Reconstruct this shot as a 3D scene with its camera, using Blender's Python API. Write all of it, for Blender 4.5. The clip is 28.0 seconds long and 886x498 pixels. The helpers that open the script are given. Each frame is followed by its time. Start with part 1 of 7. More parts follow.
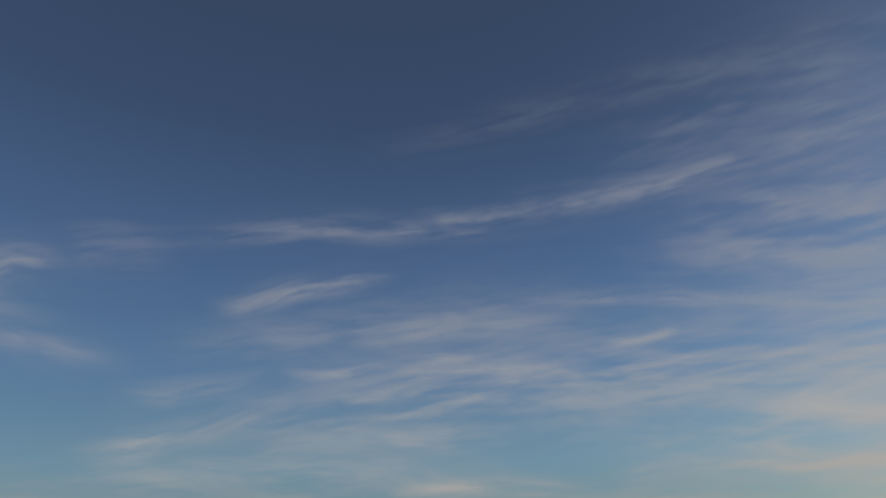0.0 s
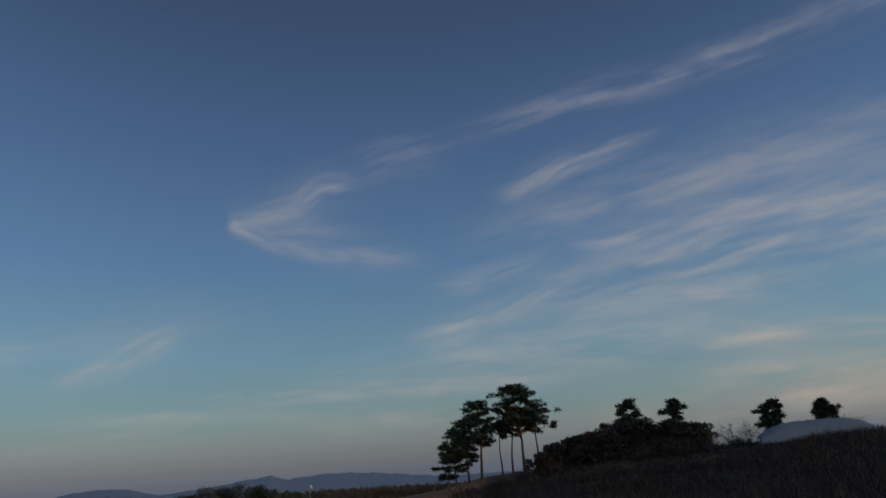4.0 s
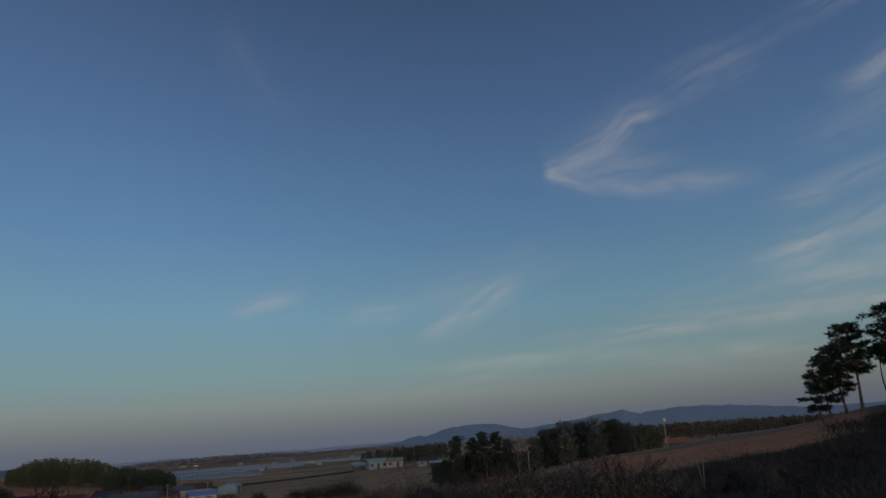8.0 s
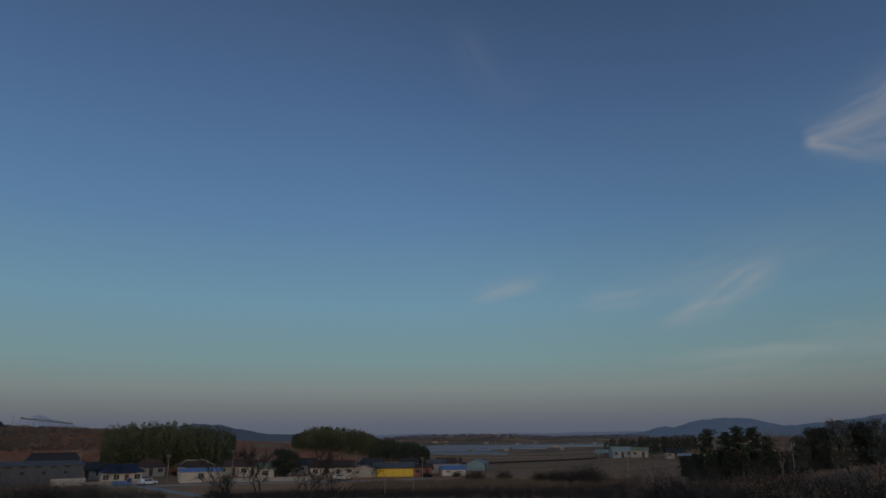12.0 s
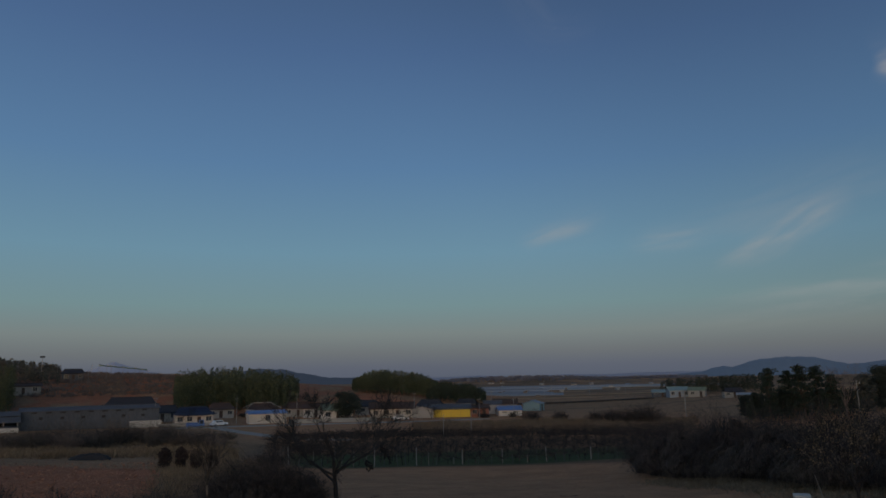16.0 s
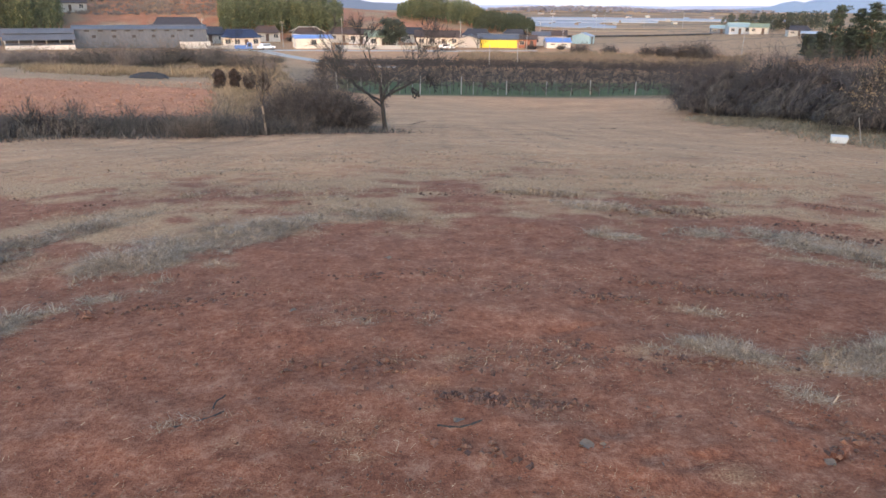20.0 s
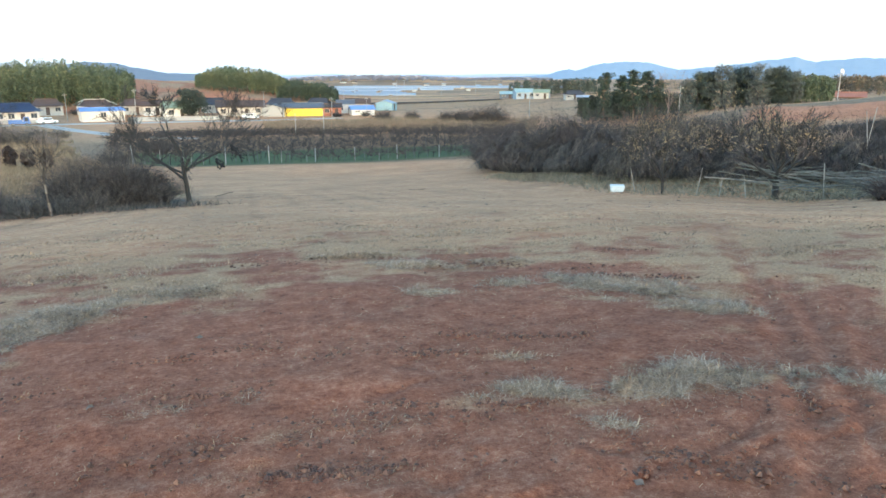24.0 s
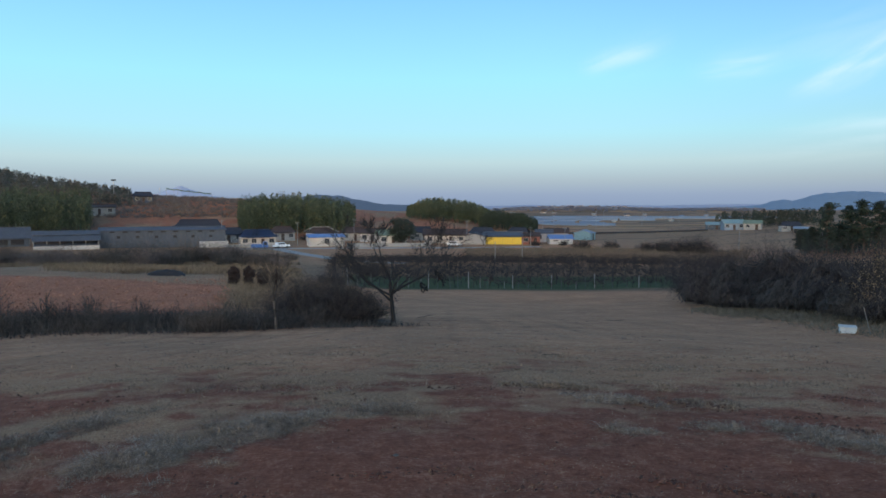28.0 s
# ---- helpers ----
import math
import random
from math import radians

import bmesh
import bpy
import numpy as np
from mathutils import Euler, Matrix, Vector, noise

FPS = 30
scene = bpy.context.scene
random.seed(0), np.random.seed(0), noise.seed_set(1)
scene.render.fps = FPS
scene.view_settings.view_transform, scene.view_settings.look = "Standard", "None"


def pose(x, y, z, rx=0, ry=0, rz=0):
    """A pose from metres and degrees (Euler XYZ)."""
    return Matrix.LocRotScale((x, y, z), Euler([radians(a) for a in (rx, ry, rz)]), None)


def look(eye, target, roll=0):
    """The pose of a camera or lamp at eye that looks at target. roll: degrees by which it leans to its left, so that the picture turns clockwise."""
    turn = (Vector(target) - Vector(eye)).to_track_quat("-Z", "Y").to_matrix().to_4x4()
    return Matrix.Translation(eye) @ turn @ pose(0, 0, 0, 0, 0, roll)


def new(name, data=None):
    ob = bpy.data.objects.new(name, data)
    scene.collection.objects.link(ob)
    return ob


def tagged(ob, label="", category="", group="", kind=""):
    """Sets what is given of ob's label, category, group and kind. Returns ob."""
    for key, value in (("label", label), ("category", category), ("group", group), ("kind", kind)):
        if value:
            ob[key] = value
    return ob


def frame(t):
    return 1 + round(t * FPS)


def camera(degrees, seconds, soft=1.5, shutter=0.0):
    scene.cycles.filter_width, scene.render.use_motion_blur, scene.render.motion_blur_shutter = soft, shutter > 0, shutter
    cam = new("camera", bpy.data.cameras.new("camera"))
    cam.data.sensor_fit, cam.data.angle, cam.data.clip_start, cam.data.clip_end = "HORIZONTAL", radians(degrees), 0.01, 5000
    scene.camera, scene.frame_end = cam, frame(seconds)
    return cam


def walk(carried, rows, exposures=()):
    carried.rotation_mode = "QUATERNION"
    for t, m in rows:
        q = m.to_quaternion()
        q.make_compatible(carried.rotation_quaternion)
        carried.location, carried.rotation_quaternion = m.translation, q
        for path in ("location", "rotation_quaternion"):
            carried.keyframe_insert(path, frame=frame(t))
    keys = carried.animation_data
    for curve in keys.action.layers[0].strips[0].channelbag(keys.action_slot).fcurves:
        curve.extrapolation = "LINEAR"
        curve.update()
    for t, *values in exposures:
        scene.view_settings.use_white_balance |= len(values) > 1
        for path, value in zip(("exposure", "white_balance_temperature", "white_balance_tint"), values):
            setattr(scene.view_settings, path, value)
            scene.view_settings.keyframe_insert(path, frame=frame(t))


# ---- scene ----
LENS = 65.82
# seconds, heading clockwise from north, pitch, roll
PATH = [
    (0.0, 82.49, 28.13, -2.63), (0.5, 79.92, 25.34, -1.96), (1.0, 77.02, 23.57, -2.01), (1.5, 72.92, 21.98, -3.35),
    (2.0, 68.52, 20.98, -4.35), (2.5, 64.53, 20.22, -5.08), (3.0, 61.58, 19.95, -5.04), (3.5, 58.76, 19.23, -4.42),
    (5.5, 51.98, 18.62, -3.12), (6.0, 43.44, 18.22, -3.45), (6.5, 40.22, 17.57, -4.40), (7.0, 38.36, 16.86, -5.37),
    (7.5, 36.30, 16.76, -5.12), (8.0, 29.44, 15.69, -4.22), (8.5, 23.29, 15.38, -3.98), (9.0, 18.88, 15.02, -4.32),
    (9.5, 14.54, 15.48, -4.22), (10.0, 12.22, 15.50, -3.90), (10.5, 11.54, 15.66, -3.37), (11.0, 12.53, 16.21, -2.23),
    (11.5, 11.07, 15.82, -1.09), (12.0, 9.08, 15.31, -0.47), (12.5, 7.19, 14.79, -0.24), (13.0, 4.89, 14.27, -0.93),
    (13.5, 2.40, 14.04, -0.47), (15.5, 2.38, 14.39, -0.38), (16.0, 4.58, 10.76, -1.04), (16.5, 1.85, 6.67, -1.55),
    (17.0, -6.97, -0.10, -2.22), (17.5, -10.60, -6.12, -3.74), (18.0, -12.95, -8.56, -2.92), (18.5, -14.78, -11.30, -2.87),
    (19.0, -12.77, -14.36, -1.83), (19.5, -6.13, -16.88, -0.11), (20.0, 0.77, -19.48, 0.55), (20.5, 7.14, -21.21, 1.86),
    (21.0, 11.32, -21.45, 1.29), (21.5, 14.72, -21.87, 0.62), (23.5, 19.14, -18.46, 0.30), (24.0, 16.35, -14.09, 0.03),
    (24.5, 9.09, -10.87, -0.52), (25.0, 2.84, -7.45, -0.65), (25.5, 0.63, -5.05, -0.74), (26.0, -0.34, -4.26, -0.80),
    (26.5, -1.19, -3.58, -0.81), (27.0, -1.20, -3.15, -0.74), (27.5, -0.46, -3.07, -0.35), (28.0, 0.00, -3.45, -0.00),
]
EYE = 1.6


def way(az, el=0.0):
    a, e = radians(az), radians(el)
    return Vector((math.sin(a) * math.cos(e), math.cos(a) * math.cos(e), math.sin(e)))


def at_eye(az):
    return Vector((0, 0, EYE)) + way(az) * 0.12


cam = camera(LENS, 28.0, 1.6)
# seconds, stops, white balance
EXPOSURES = [(0.0, 0.08, 7100, 19), (3.0, 0.04, 7100, 19), (8.0, 0.0, 7000, 17), (13.5, -0.16, 7000, 17), (16.0, -0.16, 7000, 17), (16.5, 0.05, 7000, 18), (17.0, 0.5, 7200, 16), (17.5, 1.1, 7400, 16), (18.0, 1.9, 7700, 16), (18.5, 2.3, 8000, 16), (19.0, 2.5, 8300, 21),
             (20.0, 3.1, 8100, 23), (21.5, 3.4, 8300, 22), (23.5, 3.65, 7400, 9), (24.0, 3.3, 7000, 3), (24.5, 2.75, 6700, 2), (25.0, 2.28, 6450, 3), (26.0, 1.6, 6250, 10), (28.0, 1.5, 6250, 10)]
walk(cam, [(t, look(at_eye(a), at_eye(a) + way(a, e) * 10, r)) for t, a, e, r in PATH], EXPOSURES)

# ---------------------------------------------------------------- light
SUN_AZ, SUN_EL = 195.0, 6.0
world = bpy.data.worlds.new("dusk_sky")
scene.world = world
world.use_nodes = True
wn, wl = world.node_tree.nodes, world.node_tree.links
sky = wn.new("ShaderNodeTexSky")
sky.sky_type = "NISHITA"
sky.sun_disc = False
sky.sun_elevation, sky.sun_rotation = radians(SUN_EL), radians(SUN_AZ)
sky.air_density, sky.dust_density, sky.ozone_density = 1.0, 0.3, 3.0
# dusk haze: the sky pales towards a dull lilac belt at the horizon
sky_co, sky_xyz, belt, veil = wn.new("ShaderNodeTexCoord"), wn.new("ShaderNodeSeparateXYZ"), wn.new("ShaderNodeValToRGB"), wn.new("ShaderNodeMix")
wl.new(sky_co.outputs["Generated"], sky_xyz.inputs[0])
wl.new(sky_xyz.outputs["Z"], belt.inputs[0])
BELT = [(0.0, (0.080, 0.112, 0.166)), (0.018, (0.096, 0.126, 0.176)), (0.038, (0.134, 0.166, 0.188)), (0.065, (0.176, 0.232, 0.240)), (0.105, (0.158, 0.280, 0.310)), (0.18, (0.134, 0.288, 0.398)),
        (0.30, (0.090, 0.214, 0.388)), (0.45, (0.062, 0.142, 0.296)), (0.62, (0.040, 0.084, 0.174)), (1.0, (0.030, 0.05, 0.088))]
for place, tone in BELT:
    stop = belt.color_ramp.elements[0] if place == 0 else belt.color_ramp.elements[-1] if place == 1 else belt.color_ramp.elements.new(place)
    stop.position, stop.color = place, (*tone, 1)
veil.data_type = "RGBA"
# towards the sun the haze gives way to the bright evening glow
to_sun, thin = wn.new("ShaderNodeVectorMath"), wn.new("ShaderNodeMapRange")
to_sun.operation = "DOT_PRODUCT"
to_sun.inputs[1].default_value = way(SUN_AZ, -20)
wl.new(sky_co.outputs["Generated"], to_sun.inputs[0])
wl.new(to_sun.outputs["Value"], thin.inputs[0])
thin.interpolation_type = "SMOOTHSTEP"
for k, v in ((1, -0.22), (2, 0.94), (3, 0.99), (4, 0.0)):
    thin.inputs[k].default_value = v
wl.new(thin.outputs[0], veil.inputs[0])
dim = wn.new("ShaderNodeMix")
dim.data_type, dim.blend_type = "RGBA", "MULTIPLY"
dim.inputs[0].default_value = 1.0
wl.new(sky.outputs[0], dim.inputs[6])
dim.inputs[7].default_value = (0.44, 0.33, 0.265, 1)
wl.new(dim.outputs[2], veil.inputs[6])
# square to the sun the clear sky is deepest
square, deep, shade = wn.new("ShaderNodeVectorMath"), wn.new("ShaderNodeMapRange"), wn.new("ShaderNodeMix")
square.operation, deep.interpolation_type = "DOT_PRODUCT", "SMOOTHSTEP"
square.inputs[1].default_value = way(62, 40)
wl.new(sky_co.outputs["Generated"], square.inputs[0])
wl.new(square.outputs["Value"], deep.inputs[0])
for k, v in ((1, 0.55), (2, 1.0), (3, 1.04), (4, 0.79)):
    deep.inputs[k].default_value = v
shade.data_type, shade.blend_type = "RGBA", "MULTIPLY"
shade.inputs[0].default_value = 1.0
wl.new(belt.outputs[0], shade.inputs[6])
wl.new(deep.outputs[0], shade.inputs[7])
wl.new(shade.outputs[2], veil.inputs[7])
wl.new(veil.outputs[2], wn["Background"].inputs[0])
wn["Background"].inputs[1].default_value = 1.0
sun_data = bpy.data.lights.new("sun", "SUN")
sun_data.energy, sun_data.angle, sun_data.color = 0.14, radians(30), (1.0, 0.66, 0.42)
sun = new("sun", sun_data)
sun.matrix_world = look(way(SUN_AZ, SUN_EL) * 500, (0, 0, 0))


# ---------------------------------------------------------------- materials
def material(name, colors, scale=4.0, rough=0.85, bump=0.3, fine=8.0, metal=0.0, spread=0.25, islands=0.0, stretch=(1, 1, 1)):
    """Two or three base colours mixed by noise at two scales, with relief; islands: how far separate pieces differ."""
    m = bpy.data.materials.new(name)
    m.use_nodes = True
    n, l = m.node_tree.nodes, m.node_tree.links
    b = n["Principled BSDF"]
    b.inputs["Roughness"].default_value, b.inputs["Metallic"].default_value = rough, metal
    co = n.new("ShaderNodeTexCoord")
    mp = n.new("ShaderNodeMapping")
    mp.inputs["Scale"].default_value = stretch
    l.new(co.outputs["Object"], mp.inputs[0])
    big, small = n.new("ShaderNodeTexNoise"), n.new("ShaderNodeTexNoise")
    for node, s in ((big, scale), (small, scale * fine)):
        node.inputs["Scale"].default_value, node.inputs["Detail"].default_value = s, 5
        l.new(mp.outputs[0], node.inputs["Vector"])
    mix = n.new("ShaderNodeMath")
    mix.operation = "MULTIPLY_ADD"
    l.new(small.outputs[0], mix.inputs[0])
    mix.inputs[1].default_value = 0.6
    half = n.new("ShaderNodeMath")
    half.operation = "MULTIPLY"
    l.new(big.outputs[0], half.inputs[0])
    half.inputs[1].default_value = 0.5
    l.new(half.outputs[0], mix.inputs[2])
    value = mix.outputs[0]
    if islands:
        geo = n.new("ShaderNodeNewGeometry")
        add = n.new("ShaderNodeMath")
        add.operation = "MULTIPLY_ADD"
        l.new(geo.outputs["Random Per Island"], add.inputs[0])
        add.inputs[1].default_value = islands
        l.new(value, add.inputs[2])
        shift = n.new("ShaderNodeMath")
        shift.operation = "SUBTRACT"
        l.new(add.outputs[0], shift.inputs[0])
        shift.inputs[1].default_value = islands / 2
        value = shift.outputs[0]
    ramp = n.new("ShaderNodeValToRGB")
    e = ramp.color_ramp.elements
    e[0].position, e[1].position = 0.55 - spread, 0.55 + spread
    e[0].color, e[1].color = (*colors[0], 1), (*colors[-1], 1)
    if len(colors) > 2:
        e.new(0.55).color = (*colors[1], 1)
    l.new(value, ramp.inputs[0])
    l.new(ramp.outputs[0], b.inputs["Base Color"])
    if bump:
        bp = n.new("ShaderNodeBump")
        bp.inputs["Strength"].default_value, bp.inputs["Distance"].default_value = bump, 0.03
        l.new(mix.outputs[0], bp.inputs["Height"])
        l.new(bp.outputs[0], b.inputs["Normal"])
    return m


BARK = material("bark", [(0.009, 0.008, 0.0075), (0.028, 0.024, 0.021)], 6, 0.9, 0.5)
TWIG = material("dry_twigs", [(0.014, 0.0115, 0.0105), (0.036, 0.028, 0.0245), (0.095, 0.074, 0.062)], 1.2, 0.9, 0, islands=0.8)
PINE_BARK = material("pine_bark", [(0.06, 0.04, 0.03), (0.13, 0.08, 0.055)], 5, 0.95, 0.5)
NEEDLES = material("pine_needles", [(0.014, 0.024, 0.014), (0.034, 0.05, 0.024)], 0.8, 0.7, 0, islands=0.4)
BAMBOO = material("bamboo_leaves", [(0.024, 0.038, 0.02), (0.048, 0.066, 0.031), (0.095, 0.105, 0.05)], 0.15, 0.7, 0, islands=0.35)
EVERGREEN = material("evergreen_leaves", [(0.018, 0.025, 0.017), (0.042, 0.05, 0.032)], 0.5, 0.7, 0, islands=0.4)
WOODS = material("winter_woods", [(0.03, 0.032, 0.022), (0.06, 0.052, 0.036), (0.1, 0.07, 0.05)], 0.03, 0.9, 0, islands=0.4)
VERGE = material("verge_grass", [(0.085, 0.07, 0.048), (0.15, 0.125, 0.085), (0.25, 0.205, 0.145)], 0.7, 0.95, 0, islands=0.5)
REED = material("dry_reeds", [(0.11, 0.079, 0.052), (0.19, 0.14, 0.094)], 0.6, 0.9, 0, islands=0.4)
STRAW = material("straw_grass", [(0.07, 0.048, 0.032), (0.22, 0.158, 0.108), (0.43, 0.33, 0.24)], 1.5, 0.9, 0, islands=0.5)
THATCH = material("grass_thatch", [(0.09, 0.053, 0.029), (0.22, 0.137, 0.078), (0.42, 0.282, 0.175)], 1.5, 0.95, 0, islands=0.5)
RUSSET = material("russet_conifer", [(0.022, 0.014, 0.011), (0.055, 0.033, 0.025)], 4, 0.9, 0, islands=0.4)
CONCRETE = material("concrete", [(0.24, 0.225, 0.205), (0.33, 0.315, 0.29)], 0.7, 0.9, 0.2)
WHITEWASH = material("whitewashed_wall", [(0.4, 0.37, 0.33), (0.55, 0.515, 0.465)], 0.6, 0.9, 0.15)
CREAM = material("cream_render", [(0.37, 0.335, 0.29), (0.5, 0.46, 0.4)], 0.6, 0.9, 0.15)
GREYSHEET = material("grey_slate_sheet", [(0.045, 0.055, 0.07), (0.066, 0.078, 0.096), (0.09, 0.104, 0.124)], 0.35, 0.85, 0.2, stretch=(1, 1, 0.3))
DARKTILE = material("dark_roof_tiles", [(0.014, 0.017, 0.026), (0.032, 0.037, 0.05)], 1.5, 0.95, 0.3)
BLUETILE = material("blue_roof_tiles", [(0.008, 0.016, 0.04), (0.016, 0.03, 0.07)], 1.2, 0.6, 0.3)
BLUESHEET = material("blue_sheet_roof", [(0.07, 0.16, 0.36), (0.11, 0.22, 0.43)], 1, 0.5, 0.1)
BROWNROOF = material("brown_roof", [(0.035, 0.022, 0.018), (0.075, 0.046, 0.036)], 1.2, 0.8, 0.3)
REDBRICK = material("red_brick_wall", [(0.2, 0.075, 0.05), (0.28, 0.12, 0.085)], 1.2, 0.9, 0.3)
GREENROOF = material("green_roof", [(0.1, 0.15, 0.11), (0.16, 0.21, 0.16)], 1, 0.7, 0.1)
YELLOW = material("yellow_tarpaulin", [(0.5, 0.34, 0.03), (0.64, 0.45, 0.05)], 1.5, 0.7, 0.3)
TEAL = material("teal_sheet", [(0.14, 0.24, 0.26), (0.2, 0.3, 0.32)], 0.8, 0.6, 0.1)
PALEBLUE = material("pale_blue_sheet", [(0.15, 0.2, 0.25), (0.2, 0.25, 0.3)], 0.8, 0.5, 0.1)
# near-black: painted shade inside openings, also the dark tarpaulin and the lamp head
DARK = material("near_black", [(0.015, 0.015, 0.017), (0.03, 0.03, 0.032)], 2, 0.9, 0)
POLE = material("pole_concrete", [(0.2, 0.19, 0.175), (0.29, 0.28, 0.26)], 3, 0.9, 0.1)
STAKE = material("weathered_stake", [(0.16, 0.145, 0.125), (0.27, 0.25, 0.22)], 5, 0.9, 0.2)
FOAM = material("white_foam", [(0.4, 0.43, 0.42), (0.52, 0.55, 0.54)], 5, 0.8, 0.1)
VINYL = material("greenhouse_vinyl", [(0.13, 0.165, 0.21), (0.18, 0.22, 0.265)], 0.6, 0.6, 0.4, stretch=(4, 1, 1))
BLACKPLASTIC = material("black_plastic", [(0.003, 0.003, 0.0035), (0.008, 0.008, 0.009)], 6, 0.9, 0.1)
WINDOWGLASS = material("window_glass", [(0.03, 0.035, 0.045), (0.06, 0.07, 0.08)], 1, 0.1, 0)
DARKBUSH = material("dark_bush_leaves", [(0.016, 0.015, 0.011), (0.032, 0.026, 0.018), (0.06, 0.04, 0.028)], 0.6, 0.85, 0, islands=0.4)
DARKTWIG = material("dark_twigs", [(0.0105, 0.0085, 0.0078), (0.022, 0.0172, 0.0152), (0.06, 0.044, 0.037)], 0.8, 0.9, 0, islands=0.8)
WITHERED = material("withered_leaves", [(0.13, 0.092, 0.052), (0.25, 0.18, 0.105)], 2, 0.9, 0, islands=0.4)
MOUND = material("withered_creeper", [(0.035, 0.026, 0.02), (0.07, 0.053, 0.04), (0.13, 0.1, 0.076)], 1.0, 0.9, 0, islands=0.8)
GREYTWIG = material("grey_creeper", [(0.024, 0.021, 0.0185), (0.05, 0.042, 0.036), (0.1, 0.084, 0.07)], 1.0, 0.9, 0, islands=0.8)
POLEGREY = material("grey_green_poles", [(0.045, 0.047, 0.044), (0.08, 0.083, 0.078), (0.14, 0.143, 0.136)], 3, 0.9, 0.2)
# conifer tones lightened and evened out, so haze is part of the colour
HILLWOOD = material("hill_conifers", [(0.045, 0.054, 0.046), (0.068, 0.074, 0.06), (0.115, 0.095, 0.078)], 0.03, 0.9, 0, islands=0.25)
# far woods: distance haze painted into the base colour as pale blue-grey
FARWOOD = material("far_woods_haze", [(0.11, 0.122, 0.16), (0.16, 0.168, 0.205)], 0.01, 0.95, 0, islands=0.2)
ORCHARD = material("bare_orchard_twigs", [(0.09, 0.068, 0.058), (0.145, 0.11, 0.092), (0.21, 0.16, 0.13)], 0.05, 0.95, 0, islands=0.4)
HEDGEGRASS = material("grey_hedge_grass", [(0.05, 0.043, 0.036), (0.09, 0.077, 0.063), (0.15, 0.128, 0.104)], 0.4, 0.95, 0, islands=0.5)
PALEGRASS = material("pale_rough_grass", [(0.1, 0.068, 0.04), (0.175, 0.122, 0.073), (0.27, 0.192, 0.12)], 0.2, 0.95, 0, islands=0.4)
NETGREEN = material("green_netting", [(0.05, 0.095, 0.07), (0.08, 0.13, 0.1)], 2, 0.8, 0)


# ---------------------------------------------------------------- the lie of the land
DIST = [0, 5, 12, 27, 50, 80, 130, 200, 300, 600, 6000]
LAND = {}


def land(heading, *levels):
    """Levels of the ground along one heading, at the distances in DIST."""
    LAND[heading] = levels


land(-180, 0, 0.2, 0.6, 1.6, 3.2, 5.0, 5.5, 3.0, 0, -6, -9)
land(-120, 0, 0, 0.1, 0.3, 0.6, 1.0, 1.0, 0, -3, -8, -9)
land(-75, 0, -0.2, -0.6, -1.6, -2.2, -2.6, -3.5, -4.5, -5, -8, -9)
land(-48, 0, -0.25, -0.8, -2.0, -2.7, -2.9, -5.5, -7, -6, -8, -9)
land(-33, 0, -0.3, -0.9, -2.75, -3.9, -4.7, -7.5, -8.6, -7, -8, -9)
land(-18, 0, -0.3, -0.95, -3.1, -4.5, -5.8, -8.5, -9, -6, -8, -9.2)
land(-4, 0, -0.3, -0.95, -3.1, -5.7, -7.8, -9, -9, -7.6, -8.8, -9.2)
land(10, 0, -0.3, -0.95, -3.1, -5.7, -7.87, -9, -9.1, -9.2, -9.2, -9.2)
land(22, 0, -0.3, -0.9, -3.0, -5.3, -7.3, -9, -9.1, -9.2, -9.2, -9.2)
land(31, 0, -0.25, -0.8, -2.7, -4, -5.6, -7.4, -8, -8.6, -9, -9.2)
land(42, 0, -0.2, -0.7, -2.4, -2.6, -1.4, -3, -5, -7, -9, -9.2)
land(52, 0, -0.15, -0.5, -1.75, -1.4, -0.4, -0.5, -3, -6, -9, -9.2)
land(60, 0, -0.1, -0.3, -1.0, -0.5, 2.0, 1.5, -2, -6, -9, -9.2)
land(70, 0, 0, -0.1, -0.2, 0.9, 3.2, 2.5, 0, -5, -9, -9.2)
land(85, 0, 0.05, 0.1, 0.4, 2.2, 3.5, 3, 1, -4, -9, -9.2)
land(100, 0, 0.1, 0.3, 0.9, 2.4, 3.2, 3, 1, -4, -9, -9.2)
land(130, 0, 0.15, 0.5, 1.3, 2.6, 4.4, 5, 2, -2, -8, -9)
# rises: heading, distance, height, half widths across and along
RISES = [(-40.5, 430, 29, 66, 80), (-22, 340, 8, 75, 60), (-8, 330, 4, 60, 50), (3, 330, 0.5, 45, 40), (33, 300, 3, 60, 60),
         (8.5, 1500, 7, 90, 100), (14, 1500, 6, 90, 100), (22, 1700, 5, 100, 100),
         (45, 420, 3, 120, 80), (55, 520, 3, 120, 80)]
AZS = sorted(LAND)
TABLE = np.array([LAND[a] for a in AZS] + [LAND[-180]], float)
AZR = np.array(AZS + [180], float)


